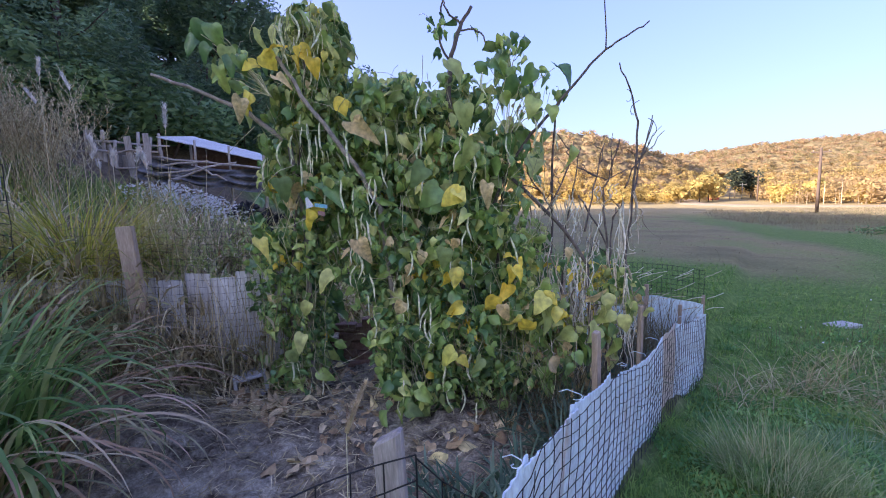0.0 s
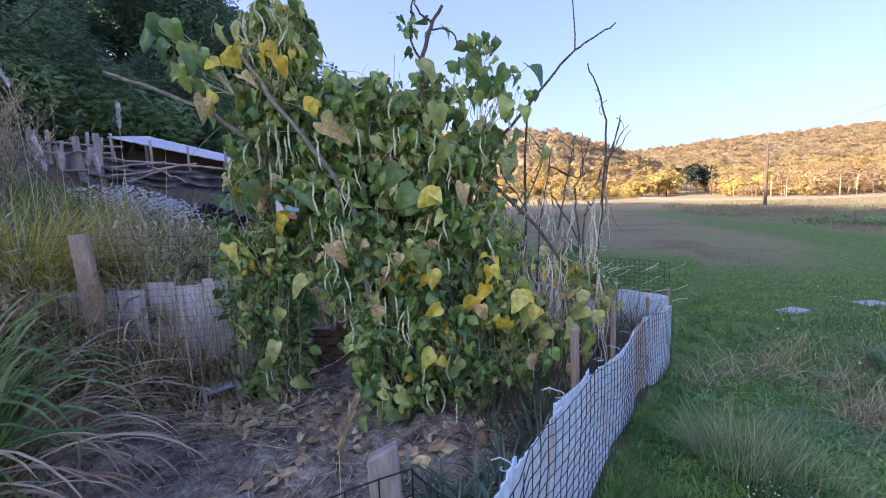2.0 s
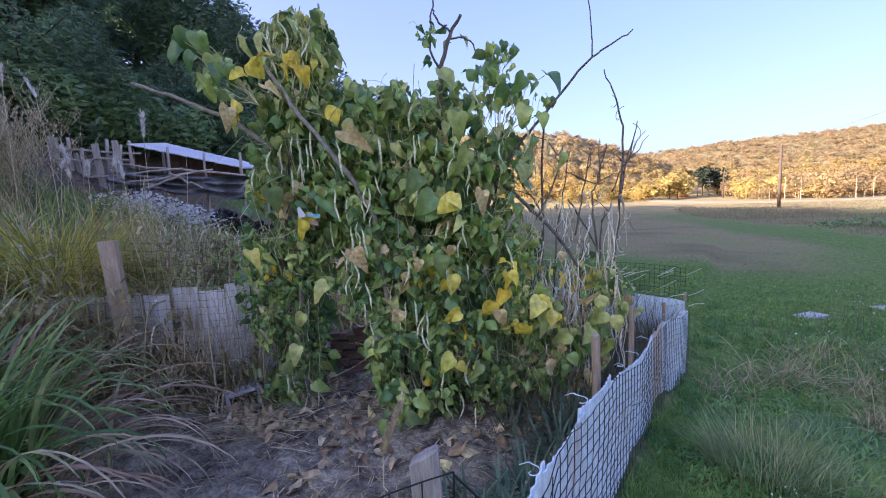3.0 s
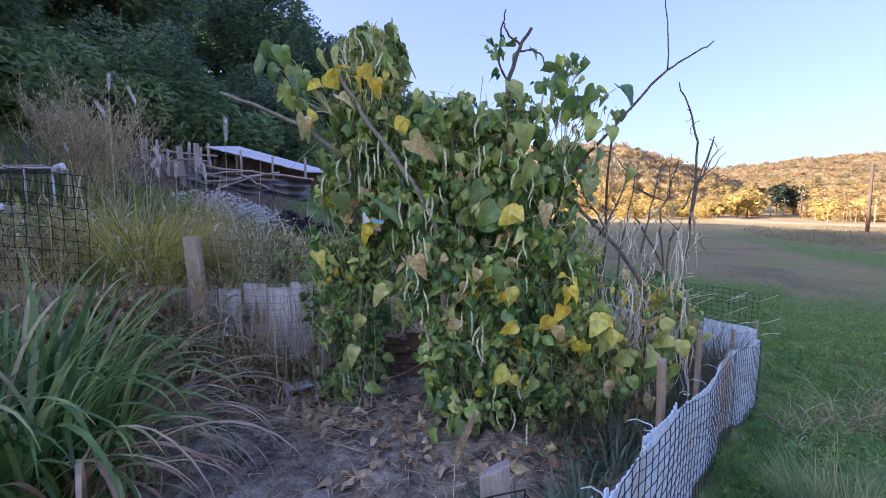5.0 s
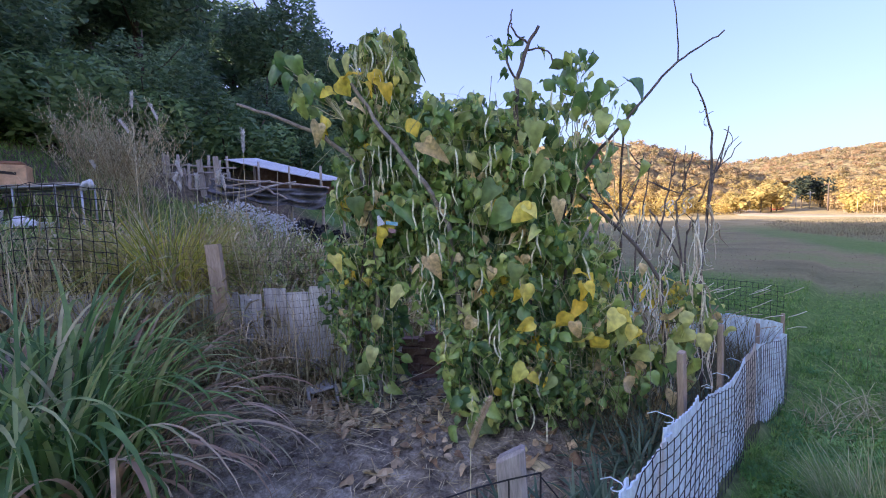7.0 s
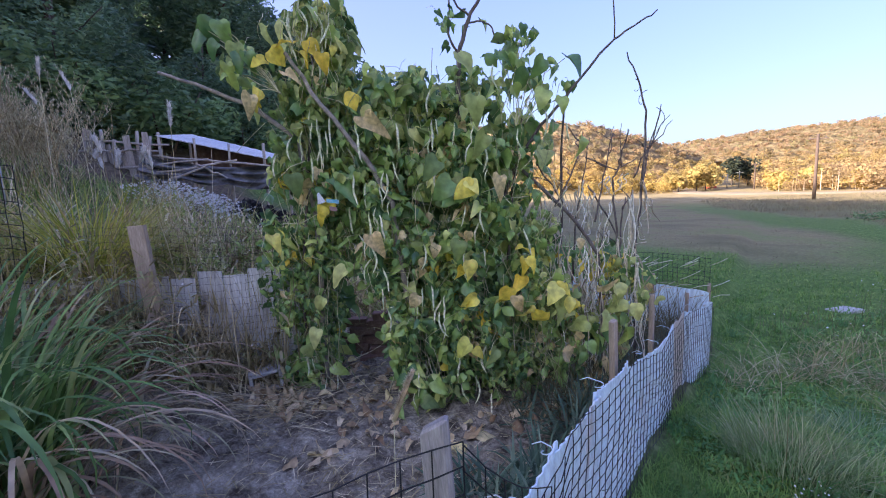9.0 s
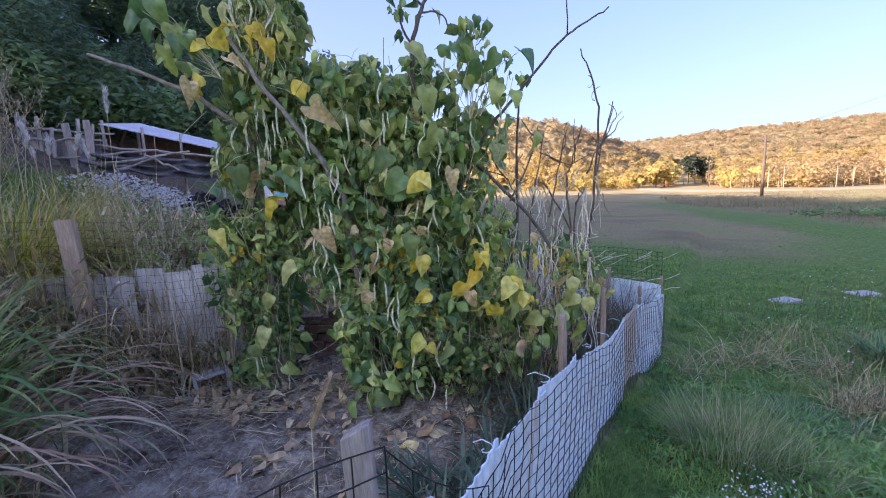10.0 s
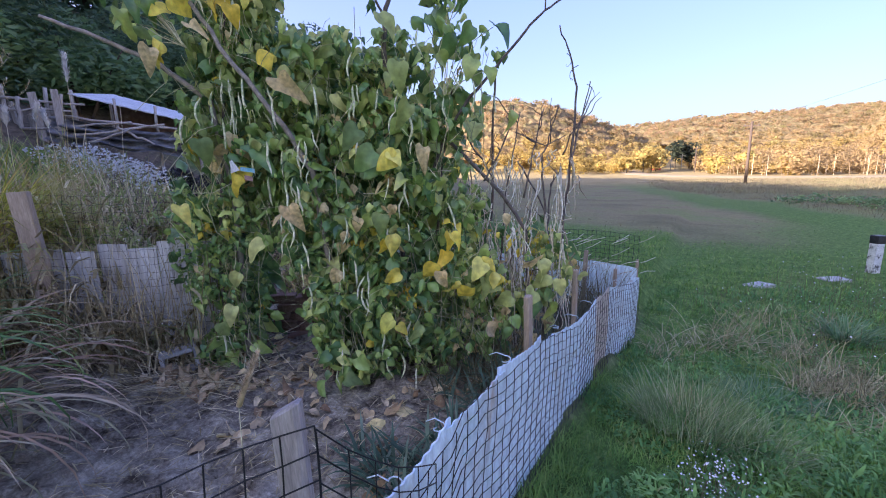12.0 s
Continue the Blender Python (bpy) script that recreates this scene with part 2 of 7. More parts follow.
MAT_LEAF = foliage("bean_leaf_green", [(0.0, (0.045, 0.125, 0.05)), (0.35, (0.14, 0.26, 0.075)), (0.65, (0.32, 0.46, 0.11)), (0.88, (0.57, 0.63, 0.17)), (1.0, (0.80, 0.78, 0.32))], rough=0.4, spec=0.75, through_light=0.2, patch=2.6, share=0.4, mottle=20, wrinkle=0.006)
MAT_LEAF_OLIVE = foliage("bean_leaf_olive", [(0.0, (0.18, 0.26, 0.09)), (0.5, (0.40, 0.47, 0.15)), (1.0, (0.72, 0.72, 0.27))], through_light=0.3, mottle=22, wrinkle=0.006)
MAT_LEAF_YELLOW = foliage("bean_leaf_yellow", [(0.0, (0.84, 0.60, 0.07)), (0.5, (0.92, 0.76, 0.11)), (0.85, (0.88, 0.80, 0.22)), (1.0, (0.70, 0.70, 0.16))], mottle=24, through_light=0.3, wrinkle=0.006)
MAT_LEAF_TAN = foliage("bean_leaf_dry", [(0.0, (0.62, 0.46, 0.20)), (0.5, (0.80, 0.66, 0.36)), (1.0, (0.72, 0.55, 0.27))], mottle=42, rough=0.8, through_light=0.25, wrinkle=0.014)
MAT_POD = foliage("bean_pod", [(0.0, (0.52, 0.58, 0.30)), (0.5, (0.74, 0.75, 0.50)), (1.0, (0.86, 0.83, 0.64))], mottle=60, through_light=0.1)
MAT_DRYVINE = foliage("dry_vine", [(0.0, (0.34, 0.26, 0.17)), (0.25, (0.62, 0.53, 0.38)), (0.6, (0.84, 0.77, 0.62)), (1.0, (0.90, 0.86, 0.74))], mottle=50, rough=0.85, through_light=0.0)
MAT_STEM = foliage("vine_stem", [(0.0, (0.24, 0.27, 0.11)), (0.5, (0.48, 0.46, 0.24)), (1.0, (0.72, 0.66, 0.44))], mottle=50, through_light=0.0)
MAT_BRANCH = surface("branch_bark", [(0.3, (0.09, 0.07, 0.06)), (0.7, (0.24, 0.20, 0.17))], 22, 0.9, bump=0.6, dist=0.004)
MAT_LIMB = surface("pale_limb_bark", [(0.3, (0.20, 0.17, 0.14)), (0.7, (0.44, 0.39, 0.32))], 22, 0.9, bump=0.6, dist=0.004)
MAT_POST = surface("weathered_timber", [(0.3, (0.28, 0.215, 0.15)), (0.55, (0.44, 0.35, 0.265)), (0.75, (0.56, 0.47, 0.37))], 9, 0.85, fine=60, bump=0.5, dist=0.003, stretch=(3, 3, 0.35))
MAT_POST_GREY = surface("grey_timber", [(0.3, (0.24, 0.215, 0.20)), (0.55, (0.38, 0.35, 0.335)), (0.75, (0.50, 0.47, 0.45))], 9, 0.85, fine=60, bump=0.6, dist=0.003, stretch=(3, 3, 0.35))
MAT_PANEL_OLD = surface("weathered_white_sheet", [(0.3, (0.30, 0.26, 0.21)), (0.44, (0.54, 0.52, 0.48)), (0.6, (0.66, 0.65, 0.62)), (0.75, (0.78, 0.77, 0.75))], 13, 0.7, fine=70, bump=0.4, dist=0.004, stretch=(1, 1, 0.16))
MAT_PANEL = surface("white_plastic_sheet", [(0.30, (0.50, 0.42, 0.33)), (0.37, (0.66, 0.73, 0.75)), (0.45, (0.71, 0.84, 0.90)), (0.7, (0.77, 0.90, 0.96))], 4, 0.5, fine=40, bump=0.12, dist=0.003, stretch=(1, 1, 0.35))
MAT_PANEL_TAN = surface("raw_board", [(0.3, (0.50, 0.44, 0.35)), (0.7, (0.68, 0.62, 0.52))], 7, 0.8, fine=80, bump=0.3, dist=0.003, stretch=(3, 3, 0.25))
MAT_NET = surface("black_net", [(0.3, (0.012, 0.012, 0.014)), (0.7, (0.03, 0.03, 0.032))], 30, 0.5, bump=0)
MAT_SOIL = surface("garden_soil", [(0.34, (0.10, 0.08, 0.058)), (0.45, (0.27, 0.23, 0.172)), (0.55, (0.41, 0.36, 0.275)), (0.68, (0.63, 0.57, 0.45))], 7.5, 0.95, fine=60, bump=1.0, dist=0.02)
MAT_CONCRETE = surface("grey_concrete", [(0.3, (0.36, 0.355, 0.34)), (0.7, (0.60, 0.59, 0.57))], 8, 0.9, fine=110, bump=0.5, dist=0.004)
MAT_BRICK = surface("old_brick", [(0.3, (0.14, 0.085, 0.065)), (0.55, (0.24, 0.15, 0.11)), (0.75, (0.33, 0.26, 0.21))], 9, 0.95, fine=80, bump=0.6, dist=0.006)
MAT_LITTER = foliage("fallen_leaf", [(0.0, (0.28, 0.18, 0.10)), (0.5, (0.54, 0.40, 0.22)), (0.85, (0.70, 0.57, 0.36)), (1.0, (0.74, 0.64, 0.28))], mottle=35, rough=0.85, through_light=0.1)
MAT_STRAW = foliage("straw", [(0.0, (0.30, 0.24, 0.12)), (0.5, (0.54, 0.46, 0.25)), (1.0, (0.80, 0.71, 0.48))], mottle=20, rough=0.85, through_light=0.1)
MAT_LAWN = foliage("lawn_blade", [(0.0, (0.05, 0.13, 0.035)), (0.4, (0.15, 0.29, 0.06)), (0.75, (0.30, 0.44, 0.10)), (1.0, (0.46, 0.46, 0.18))], mottle=5, patch=2.2, share=0.6)
MAT_REED = foliage("long_grass_blade", [(0.0, (0.08, 0.17, 0.055)), (0.45, (0.17, 0.30, 0.085)), (0.75, (0.29, 0.42, 0.14)), (0.92, (0.48, 0.52, 0.24)), (1.0, (0.64, 0.52, 0.34))], mottle=9, spec=0.5, rough=0.45)
MAT_WEED_DRY = foliage("dry_weed", [(0.0, (0.10, 0.07, 0.04)), (0.3, (0.38, 0.29, 0.15)), (0.65, (0.78, 0.66, 0.42)), (0.85, (0.86, 0.78, 0.56)), (1.0, (0.36, 0.40, 0.13))], mottle=14, rough=0.8, patch=2.5, share=0.35)
MAT_WEED_GREEN = foliage("green_weed", [(0.0, (0.13, 0.20, 0.055)), (0.5, (0.36, 0.44, 0.12)), (1.0, (0.68, 0.68, 0.28))], mottle=14, patch=1.5, share=0.4)
MAT_TUFT = foliage("yellow_green_grass", [(0.0, (0.20, 0.23, 0.035)), (0.5, (0.47, 0.48, 0.065)), (0.8, (0.70, 0.61, 0.13)), (0.93, (0.56, 0.41, 0.18)), (1.0, (0.28, 0.18, 0.09))], mottle=8)
MAT_PLUME = foliage("pale_plume", [(0.0, (0.70, 0.66, 0.62)), (1.0, (0.88, 0.86, 0.83))], mottle=30, rough=0.9)
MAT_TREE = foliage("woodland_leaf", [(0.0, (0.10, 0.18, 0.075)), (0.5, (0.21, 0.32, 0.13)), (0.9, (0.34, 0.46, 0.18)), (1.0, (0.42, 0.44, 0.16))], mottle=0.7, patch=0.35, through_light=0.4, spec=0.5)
# the woodland leaf darkened: self-shadow of the tall crowns put into the colour
MAT_TREE_SHADE = foliage("crown_leaf_shade_colour", [(0.0, (0.06, 0.11, 0.06)), (0.5, (0.135, 0.22, 0.115)), (0.9, (0.23, 0.33, 0.16)), (1.0, (0.29, 0.33, 0.14))], mottle=0.7, patch=0.35, through_light=0.35, spec=0.4)
MAT_TRUNK = surface("tree_bark", [(0.3, (0.05, 0.04, 0.03)), (0.7, (0.14, 0.11, 0.085))], 3, 0.95, bump=0.6, dist=0.03)
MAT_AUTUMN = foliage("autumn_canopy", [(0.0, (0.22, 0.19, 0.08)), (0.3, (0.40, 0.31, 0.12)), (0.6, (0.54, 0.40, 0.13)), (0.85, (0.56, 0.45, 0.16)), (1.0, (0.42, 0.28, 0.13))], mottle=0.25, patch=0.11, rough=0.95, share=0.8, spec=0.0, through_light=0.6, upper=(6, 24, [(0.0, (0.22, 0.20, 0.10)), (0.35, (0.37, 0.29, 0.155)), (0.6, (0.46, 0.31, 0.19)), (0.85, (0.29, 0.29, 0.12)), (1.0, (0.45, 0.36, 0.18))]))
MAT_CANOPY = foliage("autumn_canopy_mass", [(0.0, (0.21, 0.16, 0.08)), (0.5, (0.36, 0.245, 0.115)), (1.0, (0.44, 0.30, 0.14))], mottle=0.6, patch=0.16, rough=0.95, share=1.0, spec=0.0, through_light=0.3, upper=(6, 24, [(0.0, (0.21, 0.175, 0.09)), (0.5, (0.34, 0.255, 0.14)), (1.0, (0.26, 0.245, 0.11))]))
MAT_BARECROWN = foliage("bare_twig_canopy", [(0.0, (0.32, 0.23, 0.135)), (0.5, (0.37, 0.265, 0.135)), (0.85, (0.42, 0.30, 0.13)), (1.0, (0.34, 0.26, 0.12))], mottle=0.08, patch=0.05, rough=0.9, share=0.9, spec=0.1, through_light=0.5)
MAT_GOLD = foliage("golden_leaf", [(0.0, (0.38, 0.29, 0.11)), (0.5, (0.50, 0.36, 0.12)), (1.0, (0.42, 0.38, 0.15))], mottle=0.3, rough=0.9, spec=0.05, through_light=0.5)
MAT_DARKTREE = foliage("dark_evergreen", [(0.0, (0.03, 0.04, 0.035)), (0.6, (0.055, 0.07, 0.05)), (1.0, (0.09, 0.10, 0.06))], mottle=0.2, rough=0.9, spec=0.1)
MAT_LAWNWEED = foliage("lawn_weed", [(0.0, (0.06, 0.16, 0.055)), (0.5, (0.17, 0.35, 0.10)), (0.85, (0.33, 0.53, 0.16)), (1.0, (0.50, 0.46, 0.22))], mottle=10, patch=2.6)
MAT_DEADGRASS = foliage("dead_grass_blade", [(0.0, (0.26, 0.22, 0.10)), (0.5, (0.50, 0.44, 0.22)), (1.0, (0.74, 0.68, 0.42))], mottle=12, rough=0.85)
MAT_WILDSTALK = foliage("wild_stalk", [(0.0, (0.12, 0.10, 0.06)), (0.5, (0.19, 0.17, 0.09)), (1.0, (0.26, 0.26, 0.14))], mottle=12, rough=0.85)
MAT_BAREWOOD = foliage("bare_grey_wood", [(0.0, (0.30, 0.22, 0.15)), (0.5, (0.38, 0.28, 0.19)), (1.0, (0.45, 0.34, 0.24))], mottle=0.3, rough=0.9, through_light=0.0)


# ---- ground ----
def ground_material():
    m, n, l = nodes_of("ground_cover")
    nt, b = m.node_tree, n["Principled BSDF"]
    big, fine = noise_node(nt, 0.22, 6, 0.65), noise_node(nt, 9.0, 6, 0.7)
    lawn = ramp_node(nt, [(0.3, (0.07, 0.13, 0.033)), (0.55, (0.135, 0.22, 0.053)), (0.75, (0.24, 0.29, 0.095))])
    field = ramp_node(nt, [(0.3, (0.17, 0.15, 0.075)), (0.5, (0.26, 0.225, 0.115)), (0.66, (0.22, 0.24, 0.09))])
    meadow = ramp_node(nt, [(0.3, (0.30, 0.23, 0.10)), (0.7, (0.46, 0.36, 0.18))])
    soil = ramp_node(nt, [(0.3, (0.09, 0.075, 0.05)), (0.7, (0.2, 0.16, 0.11))])
    for r, s in ((lawn, fine), (field, big), (meadow, big), (soil, fine)):
        l.new(s.outputs["Fac"], r.inputs[0])
    col = lawn.outputs[0]
    for key, r in (("field", field), ("meadow", meadow), ("soil", soil)):
        at = n.new("ShaderNodeAttribute")
        at.attribute_name = key
        mx = n.new("ShaderNodeMix")
        mx.data_type = 'RGBA'
        l.new(at.outputs["Fac"], mx.inputs[0])
        l.new(col, mx.inputs[6])
        l.new(r.outputs[0], mx.inputs[7])
        col = mx.outputs[2]
    var = ramp_node(nt, [(0.3, (0.72, 0.72, 0.72)), (0.7, (1.2, 1.2, 1.2))])
    l.new(fine.outputs["Fac"], var.inputs[0])
    mv = n.new("ShaderNodeMix")
    mv.data_type, mv.blend_type = 'RGBA', 'MULTIPLY'
    mv.inputs[0].default_value = 1.0
    l.new(col, mv.inputs[6])
    l.new(var.outputs[0], mv.inputs[7])
    l.new(mv.outputs[2], b.inputs["Base Color"])
    b.inputs["Roughness"].default_value = 0.95
    b.inputs["Specular IOR Level"].default_value = 0.1
    bp = n.new("ShaderNodeBump")
    bp.inputs["Strength"].default_value, bp.inputs["Distance"].default_value = 0.8, 0.05
    l.new(fine.outputs["Fac"], bp.inputs["Height"])
    l.new(bp.outputs[0], b.inputs["Normal"])
    return m


def build_ground():
    k = 6.6
    gx = 1800 * np.sinh(np.linspace(-k, k, 281)) / math.sinh(k)
    gy = 1.5 + 1800 * np.sinh(np.linspace(-k, k, 281)) / math.sinh(k)
    X, Y = np.meshgrid(gx, gy)
    Z = height(X, Y)
    n = len(gx)
    i = np.arange((n - 1) * (n - 1))
    r, c = i // (n - 1), i % (n - 1)
    faces = np.stack([r * n + c, r * n + c + 1, (r + 1) * n + c + 1, (r + 1) * n + c], 1)
    me = arrays_mesh("ground", np.stack([X, Y, Z], 2).reshape(-1, 3), faces, ground_material())
    x, y = X.ravel(), Y.ravel()
    u, v, o, s = fence_u(x, y), fence_v(x, y), hill_o(x, y), hill_s(x, y)
    wob = ripple(x, y, 0.35, 2.0) * 2.0
    field = np.maximum(np.maximum(hay(x, y), 0.85 * rank(x, y)), 0.45 * smooth(24, 60, u))
    meadow = smooth(60, 90, np.hypot(x, y) + wob)
    soil = smooth(-0.45, -0.6, v) * smooth(6.5, 5.5, u) * smooth(-1.8, -0.8, u + 0.6 * ripple(x, y, 1.4, 0.5))
    soil = np.maximum(soil, smooth(-9, -12, o) * smooth(120, 60, s))
    for key, val in (("field", field), ("meadow", meadow), ("soil", soil)):
        me.attributes.new(key, 'FLOAT', 'POINT').data.foreach_set("value", val.astype(np.float32))
    tagged(new("ground", me), "rough mown lawn falling to a brown valley field", "ground", kind="structure")


build_ground()


def build_bed():
    """The bare garden soil inside the fences, with clods and footmarks."""
    us, vs = np.arange(-0.5, 5.25, 0.0145), np.arange(-4.3, -0.57, 0.0145)
    U, V = np.meshgrid(us, vs)
    x, y = 0.61 * U + 0.79 * V, 0.79 * U - 0.61 * V

    def lumps(k, power):
        """Uneven noise with one value about every k steps."""
        ny, nx = x.shape[0] // k + 3, x.shape[1] // k + 3
        q = RNG.uniform(0, 1, (ny, nx)) ** power
        fy, fx = np.arange(x.shape[0]) / k, np.arange(x.shape[1]) / k
        iy, ix = fy.astype(int), fx.astype(int)
        ty, tx = smooth(0, 1, fy - iy)[:, None], smooth(0, 1, fx - ix)[None]
        top = q[iy][:, ix] * (1 - tx) + q[iy][:, ix + 1] * tx
        low = q[iy + 1][:, ix] * (1 - tx) + q[iy + 1][:, ix + 1] * tx
        return top * (1 - ty) + low * ty
    z = height(x, y) + 0.004 + 0.012 * ripple(x, y, 6, 0.7) + 0.045 * lumps(11, 1.5) + 0.03 * lumps(5, 2.0) + 0.018 * lumps(2, 2.5) + RNG.normal(0, 0.0018, x.shape)
    h, w = x.shape
    i = np.arange((h - 1) * (w - 1))
    r, c = i // (w - 1), i % (w - 1)
    faces = np.stack([r * w + c, (r + 1) * w + c, (r + 1) * w + c + 1, r * w + c + 1], 1)
    me = arrays_mesh("garden_soil", np.stack([x, y, z], 2).reshape(-1, 3), faces, MAT_SOIL)
    tagged(new("garden_soil", me), "dry grey-brown bare garden soil with clods", "soil", kind="structure")


build_bed()


def build_road():
    pts = [(330, 40), (200, 58), (120, 72), (86, 86), (76, 104), (82, 135), (100, 175), (125, 230)]
    fine = []
    for (x0, y0), (x1, y1) in zip(pts, pts[1:]):
        fine += [(x0 + (x1 - x0) * k / 6, y0 + (y1 - y0) * k / 6) for k in range(6)]
    grid = []
    for i, (x, y) in enumerate(fine):
        a, b = fine[max(i - 1, 0)], fine[min(i + 1, len(fine) - 1)]
        d = Vector((b[0] - a[0], b[1] - a[1], 0)).normalized()
        q = Vector((-d.y, d.x, 0))
        zc = float(height(x, y)) + 0.25
        grid.append([(x + q.x * w, y + q.y * w, zc - (0.5 if abs(w) > 4 else 0)) for w in (-5.5, -3.6, -1.2, 1.2, 3.6, 5.5)])
    m = surface("road_gravel", [(0.3, (0.34, 0.27, 0.16)), (0.7, (0.42, 0.33, 0.20))], 0.4, 0.9, bump=0.2)
    tagged(part("road", Geo().sheet(grid), m), "pale grey country road across the valley", "road", kind="structure")


build_road()


# ---- woods ----
def crown_quads(n, rx, rz, size, rng, aspect=0.36, loose=0.5):
    """Leaf clumps over an uneven crown: verts, quad faces."""
    k = 9
    lobes = rng.normal(0, 1, (k, 3))
    lobes /= np.linalg.norm(lobes, axis=1)[:, None]
    lobes = lobes * np.array([rx, rx, rz]) * rng.uniform(0.35, 0.75, (k, 1))
    pick = rng.integers(0, k, n)
    d = rng.normal(0, 1, (n, 3))
    d /= np.linalg.norm(d, axis=1)[:, None]
    rad = rng.uniform(0.55, 1.0, (n, 1)) ** 0.6
    c = lobes[pick] + d * rad * np.array([rx, rx, rz]) * rng.uniform(0.38, 0.55, (k, 1))[pick]
    a = rng.normal(0, 1, (n, 3)) + d * 0.2
    a[:, 2] *= 0.45
    a /= np.linalg.norm(a, axis=1)[:, None]
    b = np.cross(a, d + rng.normal(0, loose, (n, 3)))
    b /= np.linalg.norm(b, axis=1)[:, None] + 1e-6
    s = size * rng.uniform(0.6, 1.5, (n, 1))
    v = np.stack([c - a * s, c - b * s * aspect, c + a * s, c + b * s * aspect], 1).reshape(-1, 3)
    return v, np.arange(4 * n).reshape(n, 4)


def tree_meshes(count):
    out = []
    for k in range(count):
        rng = np.random.default_rng(70 + k)
        h = rng.uniform(6.5, 9.0)
        g = Geo()
        g.tube([(0, 0, -0.6), (0.1, 0.05, h * 0.3), (-0.1, 0.1, h * 0.6), (0.05, 0, h * 0.92)], 0.17, 7, 0.03)
        for j in range(7):
            a, z = j * 2.4, h * (0.25 + 0.08 * j)
            r = rng.uniform(1.2, 2.2)
            g.tube([(0, 0, z), (math.cos(a) * r * 0.5, math.sin(a) * r * 0.5, z + 0.5), (math.cos(a) * r, math.sin(a) * r, z + 1.3)], 0.06, 5, 0.015)
        v, f = crown_quads(10500, 2.7, h * 0.5, 0.115, rng)
        v[:, 2] += h * 0.52
        v2, f2 = crown_quads(4200, 2.8, h * 0.5, 0.19, rng)
        v2[:, 2] += h * 0.52
        out.append((g.mesh("trunk", MAT_TRUNK), arrays_mesh("crown", v, f, MAT_TREE_SHADE, False), arrays_mesh("crown", v2, f2, MAT_TREE_SHADE, False)))
    return out


def build_ridge_trees():
    kinds = tree_meshes(4)
    rng = np.random.default_rng(5)
    spots = []
    for o0, s0, s1, step in ((-8.3, -4, 30, 2.2), (-9.6, -2, 40, 2.9), (-11.5, -6, 60, 3.6), (-15, -12, 66, 4.0), (-19.5, -14, 74, 4.2), (-24.5, -16, 80, 4.4), (-30, -20, 88, 4.6), (-35, -40, 96, 5.2)):
        for s in np.arange(s0, s1, step):
            o, ss = o0 + rng.uniform(-1.6, 1.6), s + rng.uniform(-1.3, 1.3)
            if o > -9.8 and -1.5 < ss < 14:
                continue
            spots.append((0.966 * o + 0.272 * ss, -0.272 * o + 0.966 * ss))
    for i, (x, y) in enumerate(spots):
        t = thing("woodland_tree", "green leafy tree, crown colour darkened for shade, on the shaded wooded hillside", "tree", "trees on the hillside")
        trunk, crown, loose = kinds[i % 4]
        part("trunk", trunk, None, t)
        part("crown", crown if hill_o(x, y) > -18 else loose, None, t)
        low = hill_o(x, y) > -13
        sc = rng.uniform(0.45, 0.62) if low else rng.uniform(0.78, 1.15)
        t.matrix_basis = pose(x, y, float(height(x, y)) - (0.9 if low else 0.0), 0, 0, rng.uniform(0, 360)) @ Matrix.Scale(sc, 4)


build_ridge_trees()


def build_hillside_shrubs():
    """Low leafy growth that hides the slope under the trees."""
    rng = np.random.default_rng(6)
    kinds = []
    for k in range(3):
        v, f = crown_quads(5200, 1.5, 1.15, 0.07, rng)
        v[:, 2] += 0.75
        g = Geo()
        for j in range(5):
            a = j * 1.3 + k
            g.tube([(0, 0, -0.3), (0.4 * math.cos(a), 0.4 * math.sin(a), 0.5), (0.9 * math.cos(a), 0.9 * math.sin(a), 1.2)], 0.03, 5, 0.01)
        kinds.append((arrays_mesh("crown", v, f, MAT_TREE, False), g.mesh("stem", MAT_TRUNK)))
    n = 0
    for o0, s0, s1, step in ((-10.3, -4, 22, 1.9), (-12.0, -5, 30, 2.1), (-14.0, -6, 34, 2.3), (-16.2, -6, 40, 2.5), (-18.5, -6, 44, 2.7)):
        for s in np.arange(s0, s1, step):
            o, ss = o0 + rng.uniform(-0.7, 0.7), s + rng.uniform(-0.6, 0.6)
            x, y = 0.966 * o + 0.272 * ss, -0.272 * o + 0.966 * ss
            t = thing("hillside_shrub", "dense dark green shrub on the shaded hillside", "shrub", "shrubs on the hillside")
            crown, stem = kinds[n % 3]
            part("crown", crown, None, t)
            part("stem", stem, None, t)
            t.matrix_basis = pose(x, y, float(height(x, y)) - 0.1, 0, 0, rng.uniform(0, 360)) @ Matrix.Scale(rng.uniform(0.85, 1.35), 4)
            n += 1


build_hillside_shrubs()


